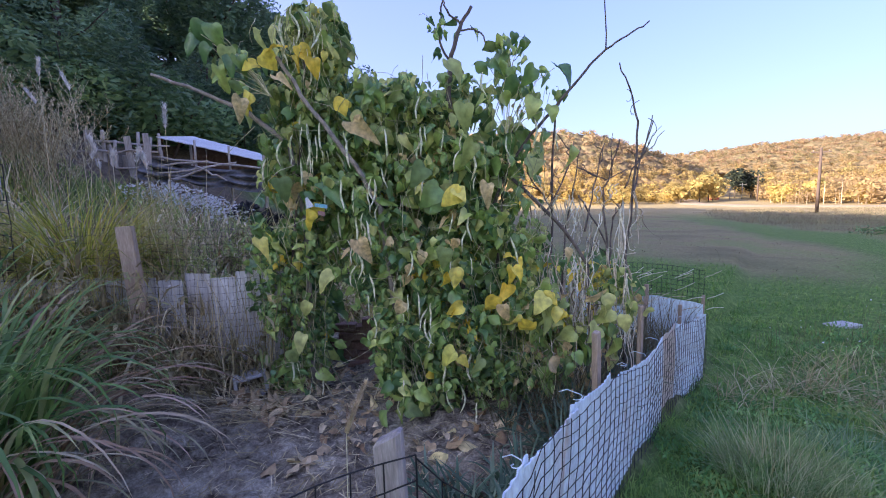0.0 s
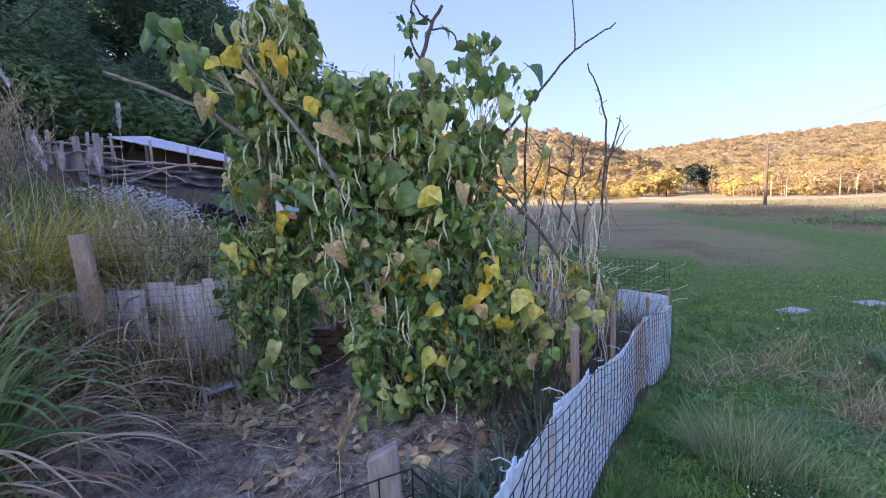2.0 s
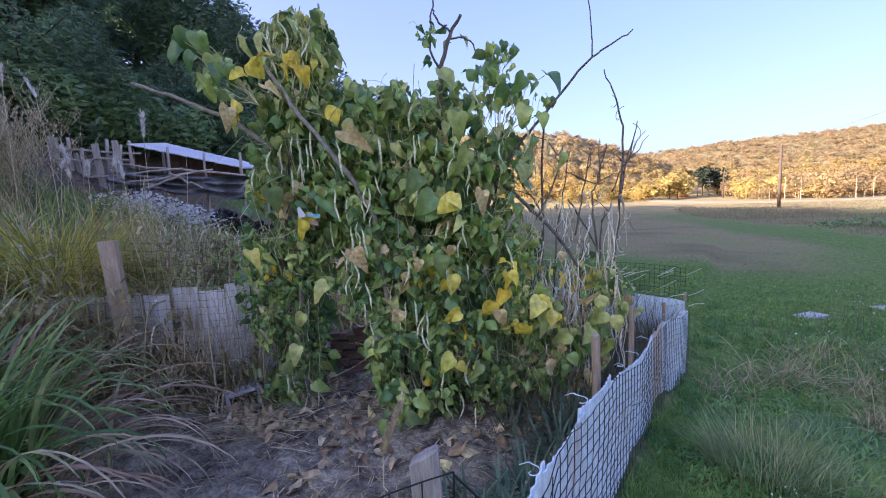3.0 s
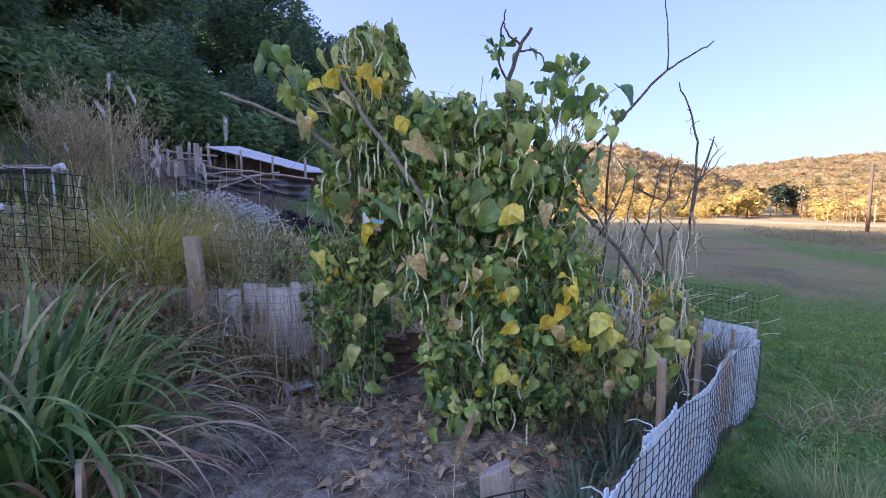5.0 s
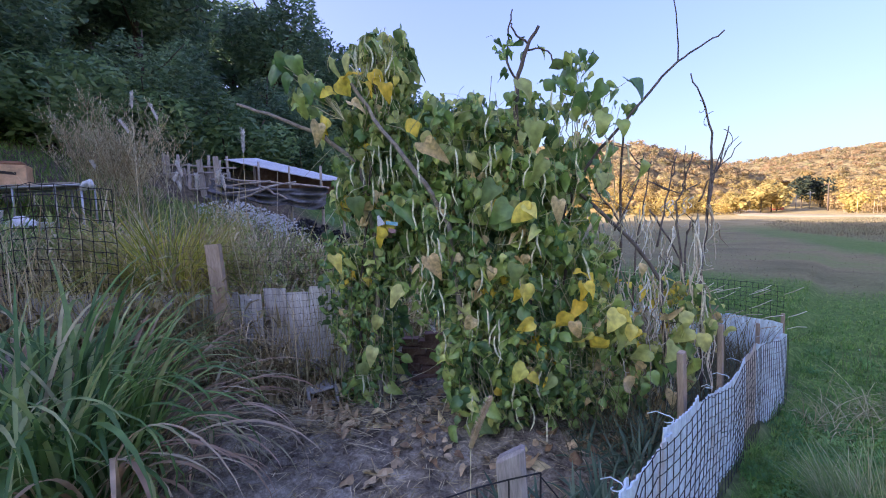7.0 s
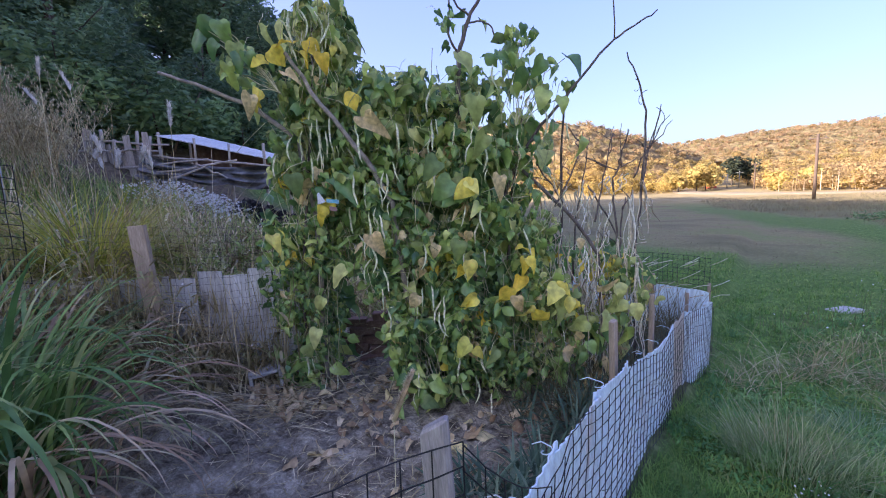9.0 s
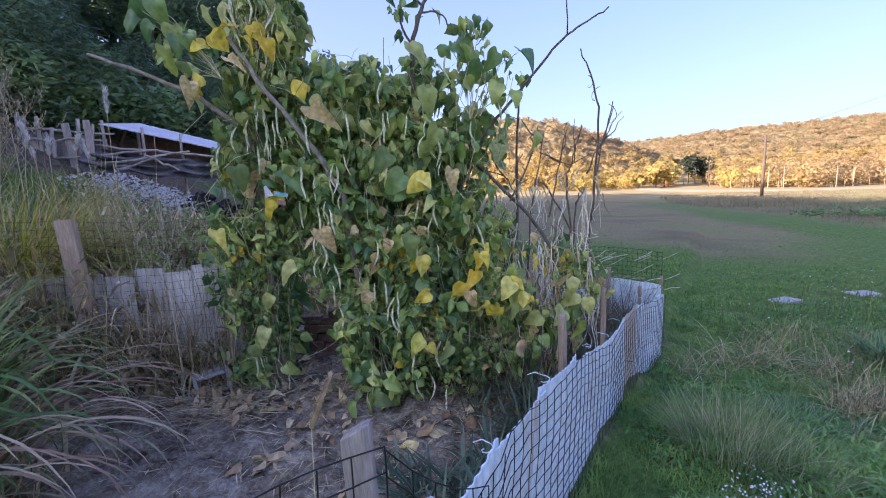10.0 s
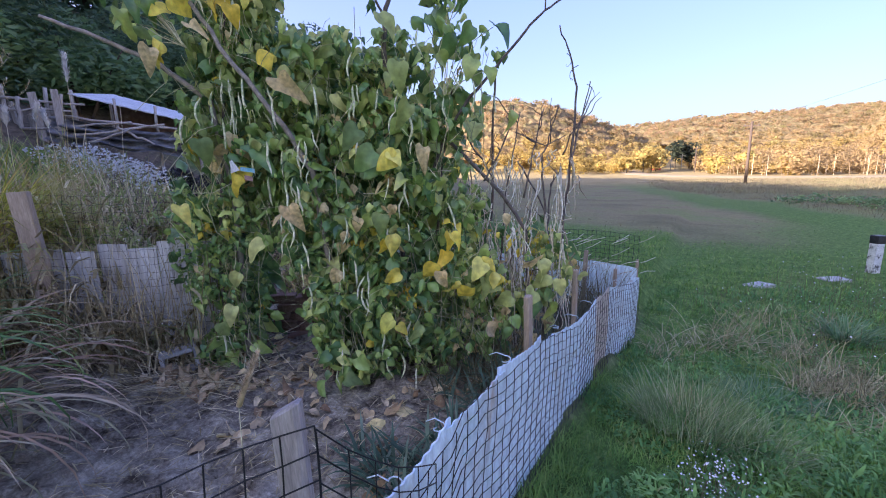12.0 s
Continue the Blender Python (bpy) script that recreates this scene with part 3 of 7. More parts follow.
def build_far_woods():
    rng = np.random.default_rng(8)
    sets = [[[], [], 0], [[], [], 0]]
    kinds = [crown_quads(360, 3.4, 2.9, 0.27, np.random.default_rng(90 + j), 0.8, 0.4) for j in range(8)]
    small = [crown_quads(150, 3.3, 2.2, 0.35, np.random.default_rng(98 + j), 0.8, 0.4) for j in range(8)]
    for ring in range(42):
        y = 100 * (1.042 ** ring)
        da = 4.6 / y
        for a in np.arange(0.2, 1.5, da):
            a2, y2 = a + rng.uniform(-0.5, 0.5) * da, y * rng.uniform(0.976, 1.024)
            x2 = a2 * y2
            near = np.interp(a2, [0.2, 0.5, 0.62, 0.70, 0.8, 1.0], [165, 150, 175, 205, 125, 100])
            if y2 < near or (abs(a2 - 0.665) < 0.018 and y2 < 260):
                continue
            z = float(height(x2, y2))
            if rng.uniform() < (0.1 if y2 < near + 22 else 0.2):
                continue
            v, f = (kinds if y < 215 else small)[rng.integers(0, 8)]
            sc = rng.uniform(0.6, 1.25)
            an = rng.uniform(0, 6.28)
            rot = np.array([[math.cos(an), -math.sin(an), 0], [math.sin(an), math.cos(an), 0], [0, 0, 1]])
            bare = a2 > 0.74 + rng.normal(0, 0.03) and y2 < 215 + rng.normal(0, 14)
            V, F, k = sets[1 if bare and rng.uniform() < 0.85 else 0]
            V.append(v @ rot.T * sc + np.array([x2, y2, z + (2.6 if y2 < near + 14 else 4.2) * sc]))
            F.append(f + k)
            sets[1 if V is sets[1][0] else 0][2] += len(v)
    # the closed canopy: rounded crowns standing shoulder to shoulder
    aa, yy = np.linspace(-0.35, 1.75, 520), 118 * 1.0058 ** np.arange(262)
    A, Y = np.meshgrid(aa, yy)
    X = A * Y
    front = np.interp(A, [0.2, 0.5, 0.62, 0.70, 0.8, 1.0], [186, 171, 196, 226, 148, 136])
    cell = 5.6
    gi, gj = np.floor(X / cell), np.floor(Y / cell)
    dome = np.zeros_like(X)
    for di in (-1, 0, 1):
        for dj in (-1, 0, 1):
            ci, cj = gi + di, gj + dj
            h1 = np.modf(np.abs(np.sin(ci * 127.1 + cj * 311.7) * 43758.5))[0]
            h2 = np.modf(np.abs(np.sin(ci * 269.5 + cj * 183.3) * 24634.6))[0]
            d2 = (X - (ci + 0.15 + 0.7 * h1) * cell) ** 2 + (Y - (cj + 0.15 + 0.7 * h2) * cell) ** 2
            r2 = (cell * (0.62 + 0.35 * h2)) ** 2
            dome = np.maximum(dome, np.sqrt(np.maximum(0, 1 - d2 / r2)) * (2.0 + 2.6 * h1))
    Z = height(X, Y) + 1.5 + 0.6 * dome + rng.normal(0, 0.35, X.shape)
    h, w = X.shape
    i = np.arange((h - 1) * (w - 1))
    r, c = i // (w - 1), i % (w - 1)
    quads = np.stack([r * w + c, r * w + c + 1, (r + 1) * w + c + 1, (r + 1) * w + c], 1)
    open_road = (np.abs(A - 0.665) < 0.022) & (Y < 265)
    quads = quads[((Y > front) & ~open_road).ravel()[quads].all(1)]
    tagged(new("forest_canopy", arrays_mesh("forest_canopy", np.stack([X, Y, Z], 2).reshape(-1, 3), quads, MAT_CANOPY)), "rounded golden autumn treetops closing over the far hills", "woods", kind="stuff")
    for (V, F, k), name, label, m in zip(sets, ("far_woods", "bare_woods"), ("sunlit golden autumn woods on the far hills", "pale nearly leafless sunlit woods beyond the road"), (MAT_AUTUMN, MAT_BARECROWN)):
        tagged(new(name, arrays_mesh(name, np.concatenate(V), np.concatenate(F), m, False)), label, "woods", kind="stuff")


build_far_woods()


# ---- bean plant ----
def leaf_shape(fold, curl, twist=0.0, wave=0.0, lobe=0.07):
    """A heart-shaped leaf one long, stalk at the origin, tip towards +y: verts, quad faces."""
    ts = (0.0, 0.1, 0.25, 0.43, 0.62, 0.8, 0.92, 1.0)
    ws = (0.24, 0.385, 0.455, 0.435, 0.35, 0.225, 0.105, 0.015)
    v = []
    for t, w in zip(ts, ws):
        for q in (-1.0, -0.5, 0.0, 0.5, 1.0):
            x, y = q * w, t - lobe * q * q * (1 - t) ** 1.5
            z = fold * abs(x) ** 1.25 - curl * y * abs(y) - 0.35 * abs(curl) * x * x + twist * x * y
            z += wave * abs(q) * math.sin(7.5 * y + 2.2 * q) + (0.025 if abs(q) == 0.5 else 0.0)
            v.append((x, y, z))
    f = [(i * 5 + j, i * 5 + j + 1, (i + 1) * 5 + j + 1, (i + 1) * 5 + j) for i in range(len(ts) - 1) for j in range(4)]
    return np.array(v), np.array(f)


LEAF_SHAPES = [leaf_shape(0.45, 0.55, 0.4, 0.10, 0.05), leaf_shape(0.9, 0.8, 0.7, 0.10, 0.03), leaf_shape(-0.7, 0.9, -0.7, 0.12, 0.02), leaf_shape(1.2, 1.1, 0.5, 0.2, 0.05)]


def leaf_matrix(p, size, rng, face=(0.1, -1.0, 0.35), spread=0.5):
    """A pose for a hanging leaf: its face turned to the light, its tip down."""
    nrm = Vector(face).normalized() + Vector(rng.normal(0, spread, 3))
    nrm.normalize()
    tip = Vector((rng.normal(0, 0.65), rng.normal(-0.2, 0.45), -0.8))
    tip = (tip - nrm * tip.dot(nrm)).normalized()
    side = tip.cross(nrm)
    w = size * rng.uniform(0.85, 1.2)
    return Matrix(((side.x * w, tip.x * size, nrm.x * size, p[0]), (side.y * w, tip.y * size, nrm.y * size, p[1]), (side.z * w, tip.z * size, nrm.z * size, p[2]), (0, 0, 0, 1)))


# lumps of the plant: centre x, z, half width, half height, depth y, leaves, share of olive, share of yellow
LUMPS = [
    (-1.08, 1.02, 0.36, 0.30, 2.97, 190, 0.10, 0.01), (-1.10, 0.58, 0.30, 0.36, 2.95, 190, 0.08, 0.02), (-1.06, 0.20, 0.22, 0.24, 2.96, 90, 0.12, 0.02),
    (-0.84, 2.52, 0.26, 0.28, 3.00, 130, 0.75, 0.10), (-0.78, 2.12, 0.36, 0.24, 2.96, 120, 0.45, 0.08), (-0.86, 1.72, 0.38, 0.30, 2.95, 130, 0.35, 0.04),
    (-0.72, 1.38, 0.32, 0.26, 2.92, 100, 0.3, 0.03), (-0.30, 1.93, 0.40, 0.30, 2.82, 125, 0.3, 0.02), (0.16, 1.94, 0.40, 0.28, 2.78, 88, 0.40, 0.03),
    (-0.28, 1.45, 0.40, 0.32, 2.76, 170, 0.2, 0.02), (0.15, 1.45, 0.38, 0.34, 2.72, 180, 0.2, 0.03), (-0.30, 0.98, 0.36, 0.30, 2.74, 150, 0.15, 0.02),
    (0.18, 1.00, 0.44, 0.30, 2.70, 190, 0.2, 0.05), (-0.22, 0.50, 0.34, 0.32, 2.72, 150, 0.10, 0.02), (0.25, 0.52, 0.40, 0.34, 2.70, 190, 0.12, 0.05),
    (-0.15, 0.20, 0.30, 0.20, 2.68, 110, 0.12, 0.02), (0.35, 0.22, 0.30, 0.18, 2.74, 90, 0.1, 0.0), (0.62, 0.76, 0.22, 0.26, 2.72, 80, 0.45, 0.20),
    (0.58, 2.02, 0.22, 0.20, 2.82, 10, 0.5, 0.0), (0.45, 1.68, 0.26, 0.22, 2.85, 34, 0.35, 0.02), (0.98, 0.66, 0.28, 0.26, 2.78, 70, 0.75, 0.22),
    (1.20, 0.74, 0.16, 0.22, 2.82, 34, 0.8, 0.18), (0.85, 0.25, 0.25, 0.22, 2.75, 60, 0.1, 0.0), (-1.42, 2.40, 0.16, 0.22, 2.98, 16, 0.3, 0.0), (0.46, 2.30, 0.22, 0.12, 2.85, 12, 0.2, 0.0),
    (0.30, 0.55, 0.45, 0.40, 2.98, 240, 0.1, 0.0), (0.70, 0.45, 0.36, 0.36, 3.05, 200, 0.3, 0.0), (-0.25, 0.70, 0.36, 0.45, 2.98, 160, 0.1, 0.0),
    (0.05, 2.48, 0.12, 0.14, 2.8, 7, 0.0, 0.0), (0.50, 1.20, 0.20, 0.30, 2.88, 50, 0.3, 0.05),
]
# single leaves that stand out: x, y, z, length, colour
MARKED = [
    (-1.16, 2.9, 2.42, 0.16, "Y"), (-0.98, 2.86, 2.44, 0.16, "Y"), (-0.90, 2.86, 2.46, 0.15, "Y"), (-0.80, 2.84, 2.38, 0.13, "Y"), (-1.26, 2.88, 2.18, 0.17, "Y"), (-1.30, 2.87, 2.14, 0.15, "T"),
    (-0.62, 2.74, 2.12, 0.12, "Y"), (-0.53, 2.66, 1.92, 0.18, "T"), (-1.05, 2.84, 2.28, 0.11, "T"), (-1.05, 2.80, 1.60, 0.17, "O"), (-0.88, 2.85, 1.40, 0.16, "Y"),
    (0.13, 2.52, 1.50, 0.17, "Y"), (0.29, 2.54, 1.54, 0.14, "T"), (-0.08, 2.56, 1.64, 0.15, "O"), (0.21, 2.56, 1.78, 0.15, "O"), (0.16, 2.58, 2.00, 0.17, "O"), (0.06, 2.56, 2.24, 0.18, "O"),
    (-0.52, 2.62, 1.20, 0.16, "T"), (0.03, 2.55, 1.16, 0.13, "O"), (-0.72, 2.76, 0.96, 0.15, "O"), (0.08, 2.56, 1.02, 0.16, "Y"), (0.13, 2.54, 0.80, 0.13, "Y"), (0.34, 2.56, 0.84, 0.16, "Y"),
    (0.38, 2.56, 0.80, 0.12, "T"), (-0.24, 2.60, 0.82, 0.12, "T"), (0.66, 2.62, 0.82, 0.16, "Y"), (0.74, 2.62, 0.77, 0.11, "Y"), (0.58, 2.60, 0.66, 0.15, "Y"), (0.45, 2.60, 1.02, 0.14, "Y"),
    (0.08, 2.55, 0.50, 0.14, "Y"), (0.24, 2.55, 0.46, 0.13, "O"), (-0.95, 2.78, 0.56, 0.14, "O"), (-1.04, 2.78, 0.46, 0.12, "O"), (-0.90, 2.80, 0.78, 0.13, "O"), (-0.24, 2.56, 0.12, 0.12, "O"),
    (0.90, 2.95, 1.78, 0.17, "G"), (0.74, 2.72, 2.24, 0.18, "G"), (-1.52, 2.92, 2.62, 0.19, "G"), (-1.60, 2.94, 2.58, 0.17, "G"), (-1.34, 2.90, 2.42, 0.15, "G"), (-1.40, 2.92, 2.30, 0.12, "G"),
    (-1.22, 2.82, 1.22, 0.12, "Y"), (1.06, 2.70, 0.80, 0.15, "O"), (1.12, 2.72, 0.70, 0.15, "O"), (1.22, 2.74, 0.66, 0.14, "O"), (0.86, 2.66, 0.58, 0.14, "O"), (1.02, 2.68, 0.60, 0.15, "O"),
    (0.68, 2.60, 0.40, 0.14, "T"), (0.80, 2.70, 1.12, 0.12, "T"),
    (-1.46, 2.88, 2.60, 0.17, "G"), (-1.57, 2.90, 2.57, 0.16, "G"), (-1.37, 2.88, 2.47, 0.15, "O"), (-1.31, 2.88, 2.41, 0.14, "G"), (-1.44, 2.88, 2.36, 0.12, "G"), (-1.37, 2.88, 2.28, 0.10, "O"), (-1.48, 2.88, 2.48, 0.13, "G"),
    (0.62, 2.78, 2.26, 0.17, "G"), (0.50, 2.78, 2.22, 0.16, "G"), (0.46, 2.80, 2.29, 0.12, "G"), (0.42, 2.80, 2.35, 0.09, "G"), (0.48, 2.80, 2.44, 0.08, "G"), (0.54, 2.80, 2.48, 0.08, "G"),
    (0.33, 2.80, 2.32, 0.11, "G"), (0.26, 2.80, 2.34, 0.11, "G"), (0.62, 2.76, 2.07, 0.16, "G"), (0.73, 2.78, 2.04, 0.13, "G"), (0.40, 2.70, 2.10, 0.14, "G"),
]


def build_beans():
    rng = np.random.default_rng(21)
    vine = thing("bean_vine", "pole bean plant with green and yellowing heart-shaped leaves on branches", "bean plant")
    mats = {"G": MAT_LEAF, "O": MAT_LEAF_OLIVE, "Y": MAT_LEAF_YELLOW, "T": MAT_LEAF_TAN}
    names = {"G": "green leaf", "O": "olive leaf", "Y": "bright yellow leaf", "T": "dry tan leaf"}
    meshes = {}
    for c, m in mats.items():
        for i, (v, f) in enumerate(LEAF_SHAPES):
            meshes[c, i] = arrays_mesh("leaf", v, f, m)
    front, rest, stalks = [], [], Geo()
    for x, y, z, size, c in MARKED:
        # they hang in front of the rest
        x, y, z = x * 0.955, y * 0.955, 1.47 + (z - 1.47) * 0.955
        front.append((leaf_matrix((x, y, z + size * 0.4 - 0.07), size * (0.72 if c == "G" else 0.76), rng, face=(0.1, -1.0, 0.5), spread=0.28), c))
        if z > 2.0 and (x > 0.3 or x < -1.2):
            # the thin vine end that carries an outlying leaf
            a, b = Vector((x, y + 0.02, z + size * 0.4 - 0.07)), Vector((0.42 + 0.2 * (x - 0.42), y + 0.05, 1.85)) if x > 0.3 else Vector((-1.08, y + 0.05, 2.12))
            stalks.tube([a, a.lerp(b, 0.3) + Vector((rng.normal(0, 0.02), 0, 0.03)), a.lerp(b, 0.65) + Vector((rng.normal(0, 0.03), 0, 0.02)), b], 0.0024, 4, 0.003, cap=False)
        if c == "Y":
            # a smaller leaflet of the same stalk
            front.append((leaf_matrix((x + rng.normal(0, 0.05), y + 0.03, z + size * 0.35 - 0.07 + rng.normal(0, 0.04)), size * rng.uniform(0.45, 0.6), rng, face=(0.1, -1.0, 0.5), spread=0.7), c))
    for cx, cz, rx, rz, cy, n, olive, yellow in LUMPS:
        olive = olive if cz > 1.2 or cx > 0.55 else olive * 0.5 - 0.02
        for k in range(int(n * 3.0)):
            if k % 3 == 0:
                # a node of the vine: three leaflets on one stalk
                for trial in range(4):
                    d = rng.normal(0, 1, 3)
                    d = d / np.linalg.norm(d) * rng.uniform(0.2, 1.08) ** 0.55
                    node = Vector((cx + d[0] * rx, cy + d[1] * 0.25 + 0.06, cz + d[2] * rz + 0.04))
                    if float(ripple(node.x, node.z, 11.0, 0.8)) > -0.35 or n < 60:
                        break
                base = rng.choice([0.046, 0.062, 0.082, 0.115], p=[0.34, 0.34, 0.22, 0.10]) * rng.uniform(0.85, 1.15) * (1.0 if cz > 1.2 else 0.9) * (0.85 if cx < -0.95 and cz < 1.3 else 1.0)
                face = Vector((d[0] * 0.5, -0.75 - 0.3 * (d[1] < 0), 1.05)) + Vector(rng.normal(0, 0.45, 3))
                q = rng.uniform()
                c = "Y" if q < yellow * 0.6 else "T" if q < yellow + 0.02 else "O" if q < yellow + 0.02 + olive * 0.85 + 0.03 else "G"
            size = base * rng.uniform(0.7, 1.1)
            p = node + Vector((rng.normal(0, base * 0.55), rng.normal(0, base * 0.3), rng.normal(0, base * 0.5)))
            if -0.77 < p.x < -0.49 and p.z < 0.74 + 0.08 * math.sin(p.x * 40) or p.x < -0.5 and p.z > 1.5 + 0.44 * p.y + 0.6 * min(p.x + 0.85, 0) or -0.64 < p.x < -0.2 and p.z > 2.3:
                continue
            item = (leaf_matrix(p, size, rng, face, 0.62), c)
            (front if d[1] < -0.62 and len(front) < 300 and rng.uniform() < 0.75 else rest).append(item)
            if k % 3 == 0:
                e = Vector(p) + Vector((rng.normal(0, 0.05), 0.06, rng.normal(-0.02, 0.05)))
                stalks.tube([p, (Vector(p) + e) / 2 + Vector((0, 0, 0.02)), e], 0.0016, 3, cap=False)
    for cx, cz, rx, rz, cy, n, olive, yellow in LUMPS:
        if n < 85 or cx > 0.6:
            continue
        for k in range(int(n * 0.7)):
            p = (cx + rng.normal(0, 0.55) * rx, cy + rng.uniform(0.18, 0.42), cz + rng.normal(0, 0.5) * rz)
            if -0.8 < p[0] < -0.45 and p[2] < 0.85 or p[2] > (2.78 if p[0] < -0.64 else 2.2):
                continue
            rest.append((leaf_matrix(p, rng.uniform(0.06, 0.12), rng, (0.1, -1.0, 0.5), 0.6), "O" if rng.uniform() < olive * 0.5 else "G"))
    for m, c in front:
        ob = part("leaf", meshes[c, 3 if c == "T" else int(rng.integers(0, 4))], None, vine)
        ob.matrix_basis = m
    for c in "GOYT":
        vs, fs, k = [], [], 0
        for i, (v, f) in enumerate(LEAF_SHAPES):
            group = [np.array(m) for j, (m, cc) in enumerate(rest) if cc == c and j % 4 == i]
            if group:
                a, b = scatter_shape(v, f, group)
                vs.append(a)
                fs.append(b + k)
                k += len(a)
        ob = part("foliage", arrays_mesh("foliage", np.concatenate(vs), np.concatenate(fs), mats[c]), None, vine, names[c].replace("leaf", "leaves"))
        ob["kind"] = "stuff"
    # twining stems climbing through the leaves
    for k in range(70):
        x = rng.uniform(-1.25, 0.7)
        if -0.85 < x < -0.4:
            continue
        y = 2.97 if x < -0.6 else 2.8
        top = rng.uniform(1.2, 2.3)
        pts, ph = [], rng.uniform(0, 6)
        for i in range(14):
            z = top * i / 13
            pts.append((x + 0.05 * math.sin(z * 7 + ph) + 0.1 * math.sin(z * 1.7 + ph), y + rng.uniform(-0.16, 0.1) + 0.03 * math.cos(z * 7), z))
        stalks.tube(pts, 0.0035, 4, 0.002, cap=False)
    for k in range(420):
        p = Vector((rng.uniform(-1.2, 0.75), rng.uniform(2.5, 2.85), rng.uniform(0.2, 2.3)))
        p.y += 0.22 if p.x < -0.6 else 0
        if -0.8 < p.x < -0.45 and p.z < 0.9 or p.z > (2.3 if p.x < -0.6 else 2.08 if p.x < 0.3 else 1.75):
            continue
        q = p + Vector((rng.normal(0, 0.12), rng.normal(0, 0.05), rng.normal(-0.1, 0.12)))
        stalks.tube([p, (p + q) / 2 + Vector((rng.normal(0, 0.03), 0, rng.normal(0, 0.03))), q], 0.0018, 3, cap=False)
    for k in range(44):
        x, z = rng.normal(-0.84, 0.11), rng.uniform(2.25, 2.7)
        ln, ph = rng.uniform(0.1, 0.28), rng.uniform(0, 6)
        stalks.tube([(x + 0.02 * math.sin(i * 0.9 + ph), 2.72 + 0.03 * math.cos(i + ph) + 0.1 * (k % 3), z - ln * i / 5) for i in range(6)], 0.0024, 4, 0.0016, cap=False)
    part("stem", stalks, MAT_STEM, vine, "tangled thin twining stems")
    # pods
    shapes = []
    for k in range(5):
        g, ln = Geo(), 1.0
        bend = (0.06, -0.12, 0.17, 0.03, -0.2)[k]
        pts = [(bend * math.sin(i / 7 * 3.0), 0.02 * math.sin(i * 1.3), -ln * i / 7) for i in range(8)]
        for i in range(7):
            ra, rb = (0.012, 0.034, 0.041, 0.036, 0.041, 0.036, 0.027, 0.007)[i:i + 2]
            g.tube([pts[i], pts[i + 1]], ra, 6, rb, cap=False)
        shapes.append(g.mesh("pod", MAT_POD))
    spots = [(-0.85, 1.72, 15, 0.22, 0.16), (-0.55, 1.45, 12, 0.2, 0.2), (-0.05, 1.75, 9, 0.3, 0.2), (-0.5, 1.0, 7, 0.15, 0.2), (-0.2, 0.75, 9, 0.2, 0.25), (-0.85, 2.45, 10, 0.18, 0.12), (0.2, 0.9, 6, 0.25, 0.4), (-0.95, 0.25, 5, 0.12, 0.12), (0.3, 1.9, 7, 0.25, 0.2), (0.0, 0.2, 6, 0.25, 0.12)]
    for x, z, n, sx, sz in spots:
        for k in range(int(n * 1.2)):
            px = x + rng.normal(0, sx * 0.6)
            ob = part("pod", shapes[int(rng.integers(0, 5))], None, vine)
            ob.matrix_basis = pose(px, (2.74 if px < -0.6 else 2.50) + rng.uniform(-0.03, 0.1), z + rng.normal(0, sz * 0.6) + 0.08, rng.normal(0, 9), rng.normal(0, 9), rng.uniform(0, 360)) @ Matrix.Scale(rng.uniform(0.09, 0.2), 4)


build_beans()


def wander(a, b, n, amount, rng):
    a, b = Vector(a), Vector(b)
    return [a.lerp(b, i / n) + (Vector(rng.normal(0, amount, 3)) if 0 < i < n else Vector((0, 0, 0))) for i in range(n + 1)]


